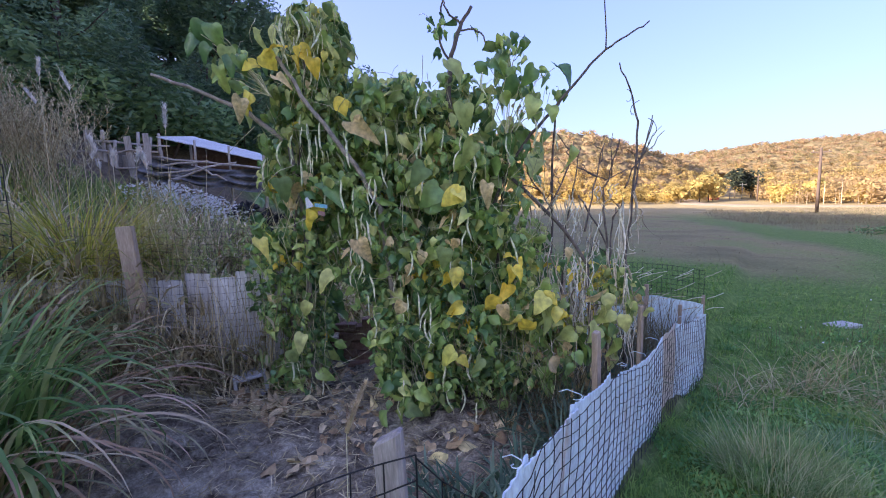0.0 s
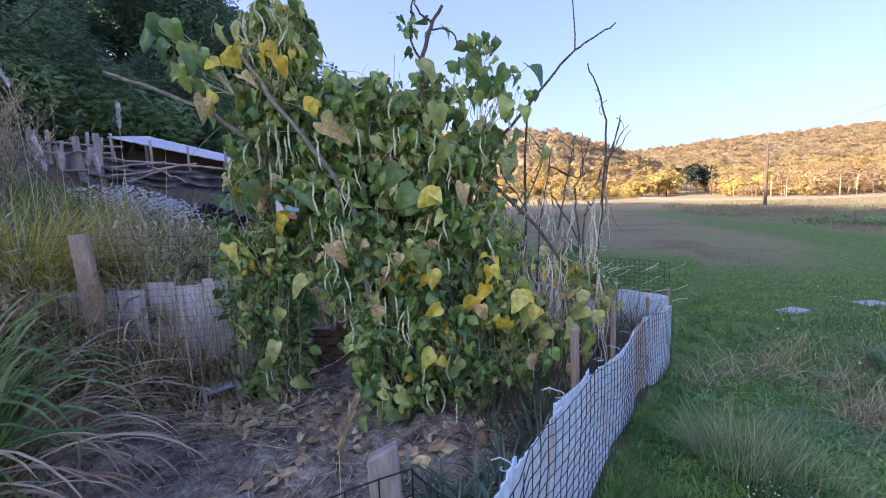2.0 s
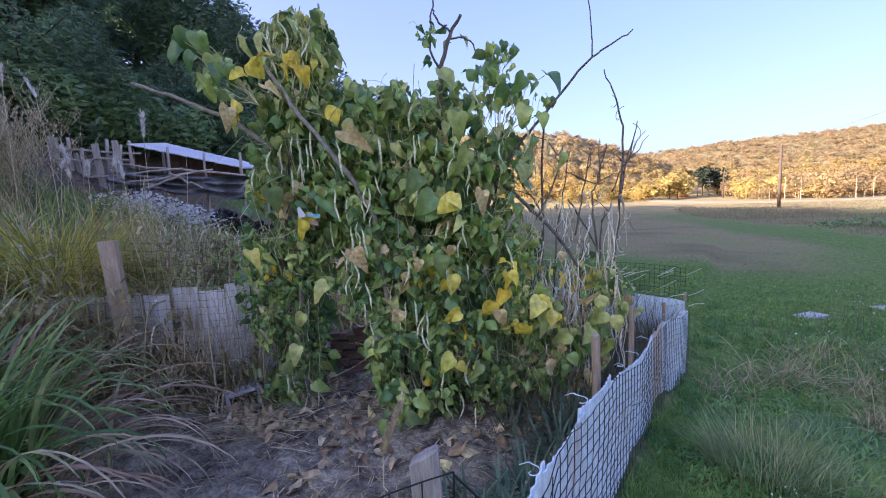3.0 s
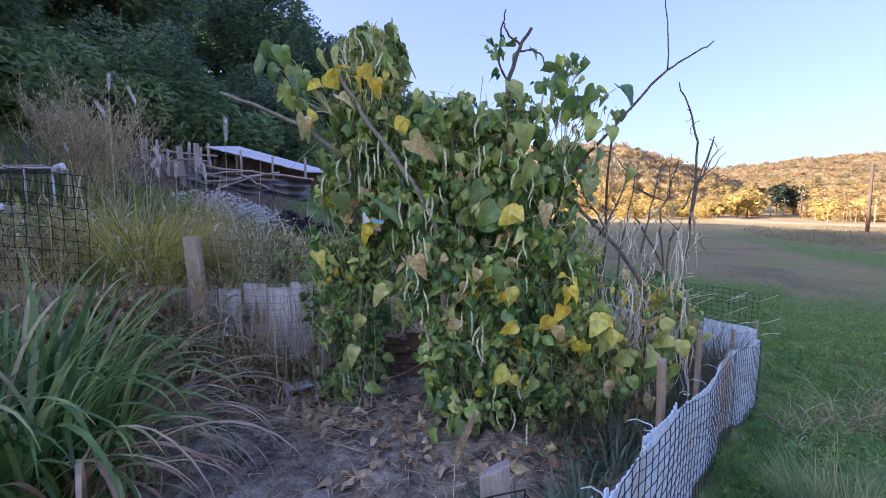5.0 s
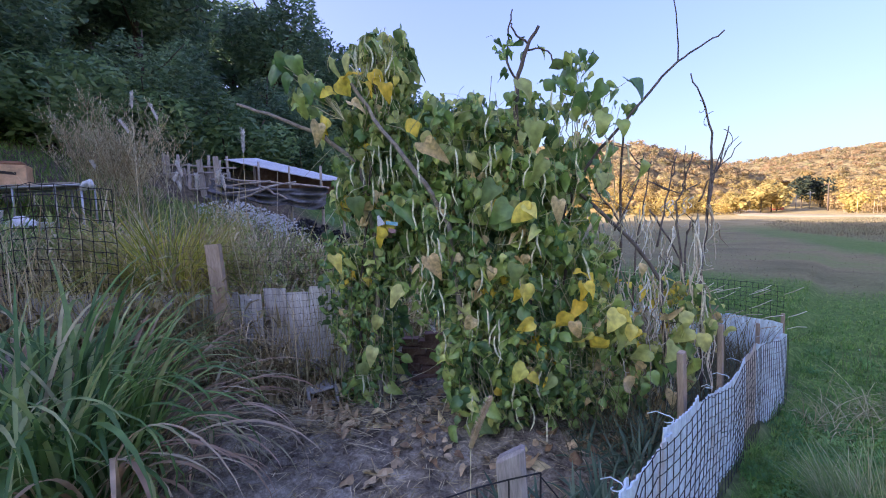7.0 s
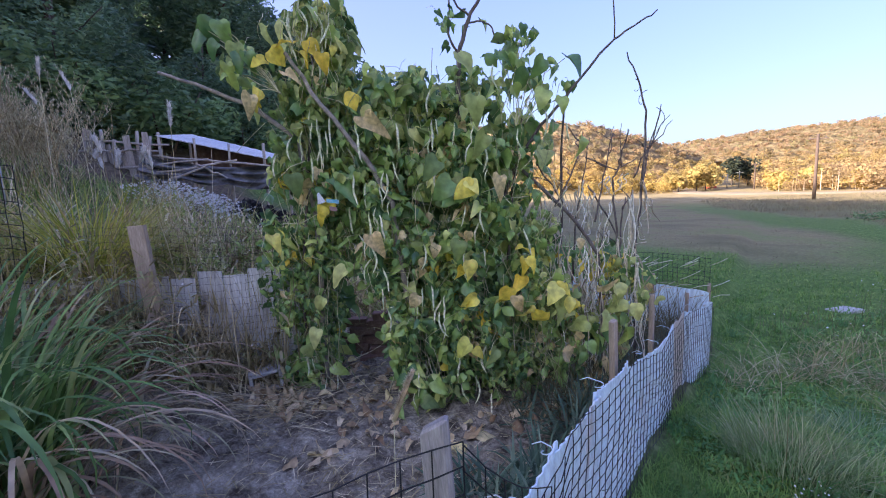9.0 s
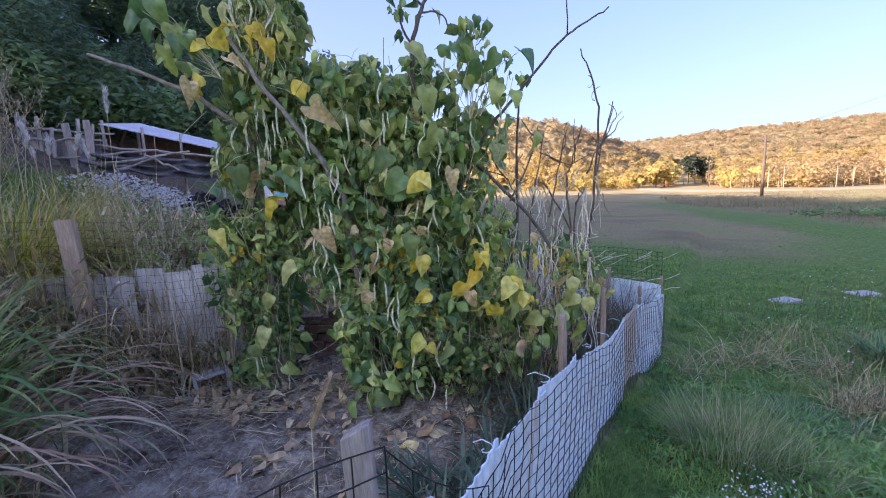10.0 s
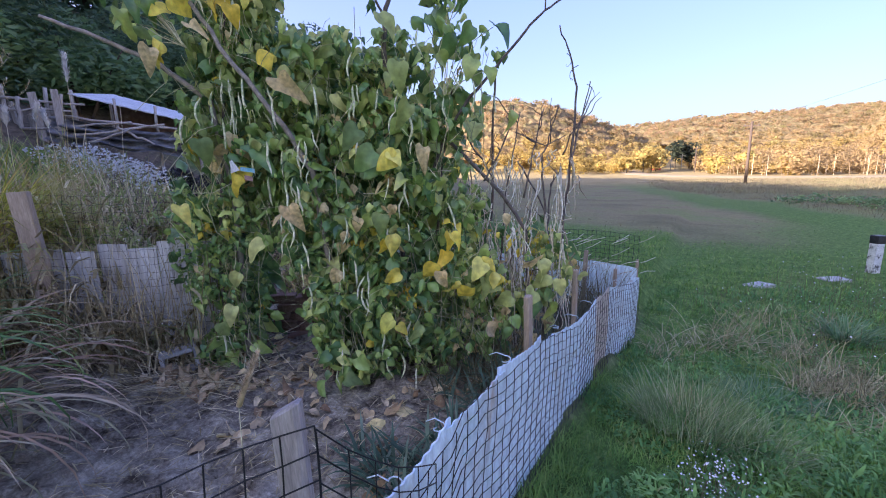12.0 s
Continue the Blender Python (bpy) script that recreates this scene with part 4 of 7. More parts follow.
def build_trellis():
    rng = np.random.default_rng(31)
    t = thing("branch_trellis", "rough trellis of cut brown tree branches stuck in the soil", "trellis")
    limbs = [
        ([(-0.98, 3.02, -0.1), (-0.95, 2.97, 1.3), (-1.02, 2.93, 1.84), (-1.30, 2.93, 2.06), (-1.62, 2.95, 2.20), (-1.94, 2.97, 2.32)], 0.022, 0.011),
        ([(-0.25, 2.85, -0.1), (-0.38, 2.68, 1.4), (-0.52, 2.66, 1.66), (-0.80, 2.72, 2.02), (-1.02, 2.80, 2.36)], 0.02, 0.012),
        ([(0.20, 2.95, -0.1), (0.12, 2.85, 1.2), (0.07, 2.78, 2.1), (0.09, 2.76, 2.34), (0.15, 2.75, 2.50), (0.22, 2.75, 2.62)], 0.02, 0.009),
        ([(0.08, 2.77, 2.28), (0.02, 2.76, 2.42), (0.03, 2.76, 2.62), (0.06, 2.76, 2.74)], 0.008, 0.004),
        ([(0.14, 2.75, 2.48), (0.22, 2.76, 2.49), (0.28, 2.77, 2.47), (0.34, 2.78, 2.36)], 0.006, 0.004),
        ([(0.15, 2.75, 2.52), (0.07, 2.75, 2.60), (0.04, 2.75, 2.66)], 0.007, 0.004),
        ([(0.20, 2.95, 0.9), (0.42, 2.85, 1.55), (0.60, 2.80, 1.85), (0.76, 2.77, 2.02), (0.95, 2.78, 2.24), (1.07, 2.78, 2.36), (1.20, 2.79, 2.44), (1.345, 2.79, 2.53)], 0.016, 0.005),
        ([(1.07, 2.78, 2.36), (1.06, 2.77, 2.55), (1.03, 2.76, 2.74), (1.03, 2.76, 2.95)], 0.006, 0.003),
        ([(0.79, 3.05, 0.3), (0.80, 3.02, 1.5), (0.80, 2.95, 2.06)], 0.014, 0.008),
        ([(1.34, 2.98, -0.1), (1.31, 2.96, 1.0), (1.35, 2.95, 1.55), (1.39, 3.0, 1.95), (1.35, 3.05, 2.18), (1.27, 3.05, 2.36)], 0.014, 0.005),
        ([(1.34, 2.96, 1.35), (1.46, 3.1, 1.7), (1.57, 3.15, 1.98)], 0.009, 0.004),
        ([(0.30, 2.9, 1.75), (0.55, 2.8, 1.50), (0.82, 2.78, 1.22), (0.98, 2.78, 0.98), (1.02, 2.8, 0.5), (1.05, 2.85, -0.15)], 0.016, 0.013),
        ([(0.36, 2.9, 0.6), (0.42, 2.9, 1.3), (0.50, 2.88, 1.95)], 0.014, 0.007),
        ([(0.98, 2.85, 1.2), (1.05, 2.9, 1.5), (1.14, 2.95, 1.8)], 0.009, 0.004),
        ([(0.70, 2.82, 1.32), (0.86, 2.9, 1.6), (0.93, 2.95, 1.82)], 0.009, 0.004),
        ([(0.60, 2.9, 1.61), (0.68, 2.9, 1.49), (0.77, 2.88, 1.34)], 0.008, 0.006),
        ([(0.84, 2.92, 0.75), (0.86, 2.9, 1.16), (0.91, 2.9, 1.49), (0.96, 2.9, 1.77)], 0.009, 0.004),
        ([(1.17, 2.92, -0.1), (1.17, 2.9, 0.96), (1.13, 2.9, 1.30), (1.12, 2.9, 1.48), (1.15, 2.9, 1.54), (1.18, 2.9, 1.68), (1.22, 2.9, 1.82)], 0.011, 0.0045),
        ([(1.29, 2.96, 1.49), (1.31, 2.92, 1.58), (1.39, 2.9, 1.73), (1.44, 2.9, 1.97)], 0.007, 0.004),
        ([(1.17, 2.9, 0.9), (1.18, 2.9, 1.18), (1.21, 2.9, 1.36)], 0.009, 0.005),
        ([(0.95, 2.9, 1.45), (0.99, 2.9, 1.39), (1.15, 2.9, 1.10), (1.19, 2.9, 0.9)], 0.008, 0.007),
        ([(0.93, 2.9, 1.64), (1.14, 2.9, 1.55), (1.29, 2.93, 1.62)], 0.006, 0.004),
        ([(-1.12, 3.0, -0.05), (-1.1, 3.0, 0.8), (-0.95, 2.98, 1.9), (-0.88, 3.0, 2.7)], 0.018, 0.008),
    ]
    runs = []
    for k, (pts, r0, r1) in enumerate(limbs):
        if k > 5:
            r0, r1 = r0 * 0.8, r1 * 0.85
        elif k > 1:
            r0, r1 = r0 * 1.05, r1 * 1.1
        fine = []
        for a, b in zip(pts, pts[1:]):
            fine += wander(a, b, 4, 0.004, rng)[:-1]
        fine.append(Vector(pts[-1]))
        part("branch", Geo().tube(fine, r0, 7, r1), MAT_LIMB if k < 2 else MAT_BRANCH, t)
        if k > 5 and k < 22:
            runs.append(fine)
    g = Geo()
    for k in range(26):
        run = runs[k % len(runs)]
        p = run[int(rng.integers(len(run) // 3, len(run) - 1))]
        if p.z > 1.75:
            continue
        q = p + Vector((rng.normal(0, 0.13), rng.normal(0, 0.05), rng.uniform(0.06, 0.30)))
        way = wander(p, q, 4, 0.010, rng)
        g.tube(way, 0.005, 5, 0.0018)
        if k % 2:
            g.tube(wander(way[2], way[2] + Vector((rng.normal(0, 0.08), 0.02, rng.uniform(0.03, 0.14))), 3, 0.006, rng), 0.0032, 4, 0.0014)
    part("twig", g, MAT_BRANCH, t, "thin bare side twigs")["kind"] = "stuff"


build_trellis()


def build_dead_vines():
    rng = np.random.default_rng(41)
    t = thing("withered_bean_vine", "dry tan withered bean vines hanging in strings", "bean plant")

    def strand(g, p, ln, hook):
        pts, ph, amp, slant = [], rng.uniform(0, 6), rng.uniform(0.004, 0.022), rng.normal(0, 0.035)
        for i in range(8):
            pts.append(p + Vector((amp * math.sin(i * 0.9 + ph) + slant * i / 7, amp * math.cos(i * 0.9 + ph), -ln * i / 7)))
        if hook:
            e, side, r = pts[-1], rng.choice((-1, 1)), rng.uniform(0.012, 0.03)
            for i in range(1, 6):
                q = i / 5 * rng.uniform(2.0, 2.8)
                pts.append(e + Vector((side * r * (1 - math.cos(q)), 0, -r * math.sin(q))))
        g.tube(pts, rng.uniform(0.0028, 0.0062), 5, 0.0022, cap=False)
    # bunches hanging from the bare limbs: x, z at the top, spread, longest, strands
    for x, z, sp, ln, n in ((0.63, 1.38, 0.02, 0.28, 3), (0.79, 1.46, 0.03, 0.22, 4), (0.89, 1.42, 0.05, 0.36, 7), (0.97, 1.40, 0.04, 0.36, 6), (1.07, 1.30, 0.03, 0.40, 7), (1.10, 1.50, 0.05, 0.14, 4), (1.25, 1.38, 0.04, 0.52, 11), (1.33, 1.46, 0.02, 0.30, 4), (1.37, 1.32, 0.02, 0.26, 4), (1.19, 1.50, 0.02, 0.12, 3), (0.70, 1.16, 0.05, 0.4, 6)):
        g = Geo()
        for k in range(n):
            strand(g, Vector((x + rng.normal(0, sp * 0.6), rng.uniform(2.82, 2.96), z + rng.normal(0, 0.025))), ln * rng.uniform(0.45, 1.0), k % 3 == 0)
        part("dry_strand", g, MAT_DRYVINE, t)["kind"] = "stuff"
    for n, x0, x1, z0, z1 in ((36, 0.62, 1.40, 0.05, 0.95), (64, 0.85, 1.34, 0.3, 1.08), (56, 0.86, 0.99, 0.1, 1.1), (20, 0.68, 0.76, 0.4, 1.1)):
        g = Geo()
        for k in range(n):
            strand(g, Vector((rng.uniform(x0, x1), rng.uniform(2.70, 3.02), rng.uniform(z0 + 0.2, z1))), rng.uniform(0.14, 0.45), k % 4 == 0)
        part("dry_strand", g, MAT_DRYVINE, t)["kind"] = "stuff"
    # fallen strands caught crosswise between the limbs
    g = Geo()
    for k in range(34):
        p = Vector((rng.uniform(0.66, 1.34), rng.uniform(2.74, 2.98), rng.uniform(0.35, 1.2)))
        q = p + Vector((rng.normal(0, 0.12), rng.normal(0, 0.04), rng.normal(-0.08, 0.08)))
        g.tube([p, p.lerp(q, 0.33) - Vector((0, 0, 0.025)), p.lerp(q, 0.66) - Vector((0, 0, 0.02)), q], 0.0035, 4, 0.002, cap=False)
    part("dry_strand", g, MAT_DRYVINE, t)["kind"] = "stuff"
    # thin tendrils that curl once at their ends
    for x, z, r, side in ((1.385, 2.06, 0.022, -1), (1.45, 1.93, 0.03, 1), (1.30, 2.14, 0.018, 1)):
        pts = [Vector((x, 2.98, z)) + Vector((side * r * (1.4 * math.sin(q) + 0.5 * q), 0.01 * q, r * (1.2 * math.cos(q) - 0.5 * q))) for q in np.linspace(0, 5.2, 22)]
        part("tendril", Geo().tube(pts, 0.0024, 5, 0.0012), MAT_BRANCH, t)
    v, f = LEAF_SHAPES[3]
    me = arrays_mesh("dry_leaf", v, f, MAT_LEAF_TAN)
    for k in range(18):
        ob = part("dry_leaf", me, None, t)
        ob.matrix_basis = leaf_matrix((rng.uniform(0.6, 1.35), rng.uniform(2.65, 2.95), rng.uniform(0.15, 1.12)), rng.uniform(0.045, 0.085), rng, spread=0.8)


build_dead_vines()


# ---- fences ----
def along(u, v, z=0.0):
    return Vector((0.61 * u + 0.79 * v, 0.79 * u - 0.61 * v, z))


def top_right(u):
    return float(np.interp(u, [0.7, 0.95, 1.08, 1.10, 1.3, 1.45, 1.7, 1.95, 2.1, 2.4, 2.6, 3.05, 3.30, 3.36, 3.66, 4.1, 5.02], [0.565, 0.595, 0.615, 0.66, 0.668, 0.635, 0.62, 0.60, 0.56, 0.505, 0.46, 0.45, 0.42, 0.455, 0.41, 0.33, 0.205]))


def bulge(u):
    """The fence leans outwards towards its far corner."""
    return float(np.interp(u, [3.8, 5.05], [0.0, 0.09]))


def corrugated(p0, p1, top0, top1, foot0, foot1, rng, wave=0.045, amp=0.006, jag=0.012):
    """A ribbed upright sheet with thickness and a torn upper edge."""
    p0, p1 = Vector(p0), Vector(p1)
    ln = (p1 - p0).length
    d = (p1 - p0) / ln
    q = Vector((-d.y, d.x, 0))
    cols, rows = max(int(ln / 0.009), 3), 7
    jags = np.interp(np.arange(cols + 1), np.linspace(0, cols, max(int(ln / 0.07), 2)), rng.normal(0, jag, max(int(ln / 0.07), 2)))
    sides = []
    for off in (0.0, 0.006):
        grid = []
        for j in range(rows + 1):
            row = []
            for i in range(cols + 1):
                s = ln * i / cols
                f = foot0 + (foot1 - foot0) * i / cols
                tp = top0 + (top1 - top0) * i / cols + jags[i]
                w = amp * math.sin(2 * math.pi * s / wave) + 0.012 * math.sin(s * 5 + j * 0.5) * j / rows
                row.append(p0 + d * s + q * (w + off) + Vector((0, 0, f + (tp - f) * j / rows)))
            grid.append(row)
        sides.append(grid)
    g = Geo()
    g.sheet(sides[0])
    g.sheet([row[::-1] for row in sides[1]])
    g.sheet([sides[0][-1], sides[1][-1]])
    g.sheet([[r[0] for r in sides[1]], [r[0] for r in sides[0]]])
    g.sheet([[r[-1] for r in sides[0]], [r[-1] for r in sides[1]]])
    return g


def netting(place, ln, z0, z1, cell, rng, r=0.0016, skew=0.0, wide=None):
    """Square plastic mesh: place(s, z) gives the point at s along and z up."""
    g = Geo()
    wide = wide or cell
    n = int(ln / wide)
    for k in range(n + 1):
        s = k * wide
        a, b = z0(s), z1(s)
        m = max(int((b - a) / cell), 2)
        g.tube([place(s + skew * (j / m) + rng.normal(0, 0.003), a + (b - a) * j / m) for j in range(m + 1)], r, 4, cap=False)
    top = max(z1(s) for s in np.linspace(0, ln, 12)) - min(z0(s) for s in np.linspace(0, ln, 12))
    for k in range(int(top / cell) + 1):
        pts = []
        for i in range(n + 1):
            s = i * wide
            z = z1(s) - k * cell
            if z < z0(s) - 0.01:
                continue
            pts.append(place(s, z + rng.normal(0, 0.003) - 0.006 * (i % 2)))
        if len(pts) > 2:
            g.tube(pts, r, 4, cap=False)
    return g


def stake(p, z0, z1, w, d, turn, lean, material, parent, bevel=0.004):
    ob = part("post", Geo().box(Matrix(), w, d, z1 - z0, bevel, 0.0008), material, parent, shade=False)
    ob.matrix_basis = pose(p[0], p[1], z0, 0, lean, turn)
    return ob


FOOT = lambda u: float(height(*along(u, -0.46)[:2])) - 0.03


def build_right_fence():
    rng = np.random.default_rng(51)
    t = thing("garden_fence", "low fence of ribbed white plastic sheets behind black square netting", "fence", "garden fences")
    sheets = []
    edges = [0.62, 1.09, 1.50, 1.95, 2.38, 2.62, 3.20, 3.78, 3.96, 4.14, 4.62, 5.02]
    for i, (a, b) in enumerate(zip(edges, edges[1:])):
        tan = i == 6
        step = rng.uniform(-0.008, 0.012)
        vv = -0.535 + (0.010 if i % 2 else 0.0)
        g = corrugated(along(a - 0.02, vv + bulge(a)), along(b + 0.02, vv + 0.004 + bulge(b)), top_right(a) + step, top_right(b) + step * 0.3, FOOT(a), FOOT(b), rng, 0.10 if tan else 0.044, 0.002 if tan else 0.0032, 0.007)
        sheets.append((a, b, part("panel", g, MAT_PANEL_TAN if tan else MAT_PANEL, t, "bare tan board" if tan else "")))
    net = netting(lambda s, z: along(0.66 + s + 0.014 * math.sin(z * 11 + s * 2.3), -0.497 + bulge(0.66 + s) + 0.004 * math.sin(s * 7), z + 0.010 * math.sin(s * 6)), 4.36, lambda s: FOOT(0.66 + s) + 0.03, lambda s: top_right(0.66 + s) + 0.004, 0.05, rng, 0.0018, 0.03, 0.078)
    part("netting", net, MAT_NET, t, "black square plastic mesh")["kind"] = "stuff"
    for u, v, z1, w, lean in ((2.05, -0.60, 0.80, 0.048, -4), (2.98, -0.62, 0.71, 0.045, -1), (4.45, -0.60, 0.40, 0.035, 2), (5.03, -0.47, 0.40, 0.020, 1)):
        p = along(u, v)
        stake(p, FOOT(u) - 0.1, z1, w, 0.03, 52, lean, MAT_POST, t)
    for u, s in ((1.60, 1.0), (2.30, 0.7), (2.72, 0.9), (3.1, 0.8), (1.08, 0.9), (0.86, 1.0), (4.3, 0.7)):
        p = along(u, -0.55, top_right(u) + 0.012)
        turn = rng.uniform(0, 6)
        pts = [p + Vector((0.018 * math.cos(turn + i * 0.8), 0.018 * math.sin(turn + i * 0.8), 0.003 * i)) * 1.0 - Vector((0, 0, 0.01)) for i in range(7)]
        pts += [pts[-1] + Vector((-0.03 * s, 0.02, 0.006)), pts[-1] + Vector((-0.06 * s, 0.03, -0.008))]
        part("tie", Geo().tube(pts, 0.0022, 5), MAT_PANEL, next(q for a, b, q in sheets if a <= u <= b), "torn white plastic tie")


build_right_fence()


def build_back_fence():
    rng = np.random.default_rng(52)
    t = thing("garden_fence", "low white sheet fence below the garden, net above", "fence", "garden fences")

    def spot(s, z=0.0):
        return Vector((2.705 - 0.80 * s, 4.265 + 0.60 * s, z))

    def foot(s):
        q = spot(s)
        return float(height(q.x, q.y)) - 0.05
    for k in range(7):
        a, b = k * 0.5, k * 0.5 + 0.52
        part("panel", corrugated(spot(a), spot(b), 0.31 + 0.02 * (k % 2), 0.34, foot(a), foot(b), rng), MAT_PANEL, t)
    net = netting(lambda s, z: spot(s, z) + Vector((0.02, 0.03, 0)), 3.4, foot, lambda s: 0.66 + 0.03 * math.sin(s * 3), 0.05, rng, 0.0018)
    part("netting", net, MAT_NET, t, "black square plastic mesh")["kind"] = "stuff"
    for s, z1 in ((0.55, 0.72), (1.5, 0.74), (2.4, 0.8)):
        stake(spot(s) + Vector((-0.03, -0.04, 0)), foot(s) - 0.1, z1 - 0.3 if s < 0.5 else z1 - 0.25, 0.045, 0.03, -37, 1, MAT_POST, t)
    g = Geo()
    for k in range(26):
        p = spot(rng.uniform(0, 1.0), rng.uniform(0.2, 0.6)) + Vector((0, -0.06, 0))
        g.tube([p, p + Vector((0.06, -0.03, 0.03)), p + Vector((rng.uniform(0.1, 0.2), -0.06, rng.uniform(0.03, 0.1)))], 0.003, 4)
    part("dry_stalk", g, MAT_DRYVINE, t)["kind"] = "stuff"


build_back_fence()


def build_left_fence():
    rng = np.random.default_rng(53)
    t = thing("garden_fence", "weathered white sheet fence overgrown with dry weeds, net above", "fence", "garden fences")
    a0, a1 = Vector((-4.3, 2.45, 0)), Vector((-1.15, 3.05, 0))
    d = (a1 - a0).normalized()
    ln = (a1 - a0).length

    def spot(s, z=0.0):
        return a0 + d * s + Vector((0, 0, z))

    def foot(s):
        q = spot(s)
        return float(height(q.x, q.y)) - 0.03
    n = 19
    for k in range(n):
        a, b = ln * k / n, ln * (k + 1) / n - 0.004
        top = 1.0 - 0.0037 * k + rng.uniform(-0.03, 0.02)
        back = Vector((0, rng.uniform(-0.008, 0.012), 0))
        part("panel", corrugated(spot(a) + back, spot(b) + back + Vector((0, rng.uniform(-0.012, 0.012), 0)), top, top + rng.uniform(-0.015, 0.015), foot(a), foot(b), rng, 0.09, 0.004, 0.005), MAT_PANEL_OLD, t)
    net = netting(lambda s, z: spot(s, z) + Vector((0.01, -0.03, 0)), ln, lambda s: foot(s) + 0.03, lambda s: 1.28 + 0.02 * math.sin(s * 4), 0.05, rng, 0.0009)
    part("netting", net, MAT_NET, t, "black square plastic mesh")["kind"] = "stuff"
    tall = netting(lambda s, z: spot(0.75 + s, z) + Vector((0.01, -0.06, 0)), 0.85, lambda s: 0.95, lambda s: 1.74 + 0.03 * math.sin(s * 5), 0.075, rng, 0.0028)
    part("netting", tall, MAT_NET, t, "taller coarse black mesh")["kind"] = "stuff"
    stake((-1.975, 2.75), 0.1, 1.31, 0.10, 0.045, 8, -4.0, MAT_POST, t)
    stake((-3.6, 2.55), 0.2, 1.2, 0.06, 0.045, 8, 2, MAT_POST, t)


build_left_fence()


def build_front_fence():
    rng = np.random.default_rng(54)
    t = thing("garden_fence", "sagging black net fence on a short weathered timber post", "fence", "garden fences")
    stake((-0.062, 0.79), -0.1, 0.975, 0.060, 0.034, -12, -2.6, MAT_POST_GREY, t, 0.006)
    post = t.children[0].data
    for q in post.vertices:
        if q.co.z > 0.9:
            q.co.z += 0.55 * (q.co.x - 0.03)
    cell = 0.062

    def rope(a, b, za, zb, sag, rows):
        a, b = Vector(a), Vector(b)
        ln = (b - a).length
        n = int(ln / cell)
        grid = [[a.lerp(b, i / n) + Vector((0, 0.01 * math.sin(i * 0.9 + j), za + (zb - za) * i / n - sag * math.sin(math.pi * i / n) - j * cell + rng.normal(0, 0.002))) for i in range(n + 1)] for j in range(rows)]
        g = Geo()
        for row in grid:
            g.tube(row, 0.0018, 5, cap=False)
        for i in range(n + 1):
            g.tube([grid[j][i] for j in range(rows)], 0.0018, 5, cap=False)
        part("netting", g, MAT_NET, t, "black square plastic mesh")["kind"] = "stuff"
    rope((-0.05, 0.768, 0), (-0.95, 0.62, 0), 0.935, 0.80, 0.03, 11)
    rope((-0.05, 0.775, 0), (0.20, 1.05, 0), 0.92, 0.62, 0.05, 9)


build_front_fence()


# ---- lawn and weeds ----
def on_ground(x, y, sink=0.0):
    return np.stack([x, y, height(x, y) - sink], 1)


def stuff(name, label, category, pieces, material, shade=True):
    """pieces: a list of (verts, faces) joined into one object of uncounted growth."""
    vs, fs, k = [], [], 0
    for v, f in pieces:
        vs.append(v)
        fs.append(f + k)
        k += len(v)
    return tagged(new(name, arrays_mesh(name, np.concatenate(vs), np.concatenate(fs), material, shade)), label, category, kind="stuff")


def build_lawn():
    rng = np.random.default_rng(61)
    n = 215000
    r = 0.8 + 26 * rng.uniform(0, 1, n) ** 2.4
    a = rng.uniform(-0.15, 1.6, n)
    x, y = r * np.sin(a), r * np.cos(a)
    keep = fence_v(x, y) > -0.505
    keep |= fence_u(x, y) > 5.6
    keep &= rng.uniform(0, 1, n) > np.maximum(1.6 * hay(x, y), 0.97 * smooth(8, 19, r))
    x, y, r = x[keep], y[keep], r[keep]
    patch = 0.6 + 0.6 * ripple(x, y, 3.1, 1.1) + 0.5 * ripple(x, y, 9.0, 0.3) + 0.45 * ripple(x, y, 19.0, 1.7)
    ln = np.clip(0.05 + 0.045 * patch, 0.02, 0.15) * rng.uniform(0.6, 1.5, len(x))
    near_fence = smooth(-0.30, -0.5, fence_v(x, y)) * (fence_u(x, y) < 5.2)
    ln = ln * (1 + 0.25 * near_fence)
    p = blades(on_ground(x, y, 0.005), rng.uniform(0, 6.28, len(x)), ln, 0.0048 * np.clip(r / 2.6, 1, 2.6), rng.uniform(0.3, 1.6, len(x)), rng.uniform(0.05, 0.7, len(x)), seg=2)
    stuff("lawn_grass", "uneven shaded green lawn grass", "grass", [p], MAT_LAWN)


build_lawn()


def patch_points(rng, cx, cy, rx, ry, n):
    a, r = rng.uniform(0, 6.28, n), np.sqrt(rng.uniform(0, 1, n))
    return cx + rx * r * np.cos(a), cy + ry * r * np.sin(a)


def tuft(name, label, category, cx, cy, radius, n, length, width, bend, material, seed, lean=(0.02, 0.5), seg=5, kind="", z=None):
    """One clump of grass rising from a common crown."""
    rng = np.random.default_rng(seed)
    a, r = rng.uniform(0, 6.28, n), radius * np.sqrt(rng.uniform(0, 1, n))
    x, y = cx + r * np.cos(a), cy + r * np.sin(a)
    roots = on_ground(x, y, 0.02)
    if z is not None:
        roots[:, 2] = z
    head = a + rng.normal(0, 0.7, n)
    v, f = blades(roots, head, rng.uniform(*length, n), rng.uniform(*width, n), rng.uniform(*bend, n), rng.uniform(*lean, n), seg)
    t = thing(name, label, category, kind=kind)
    part("grass_mass", arrays_mesh("grass_mass", v, f, material), None, t)["kind"] = "stuff"
    return t


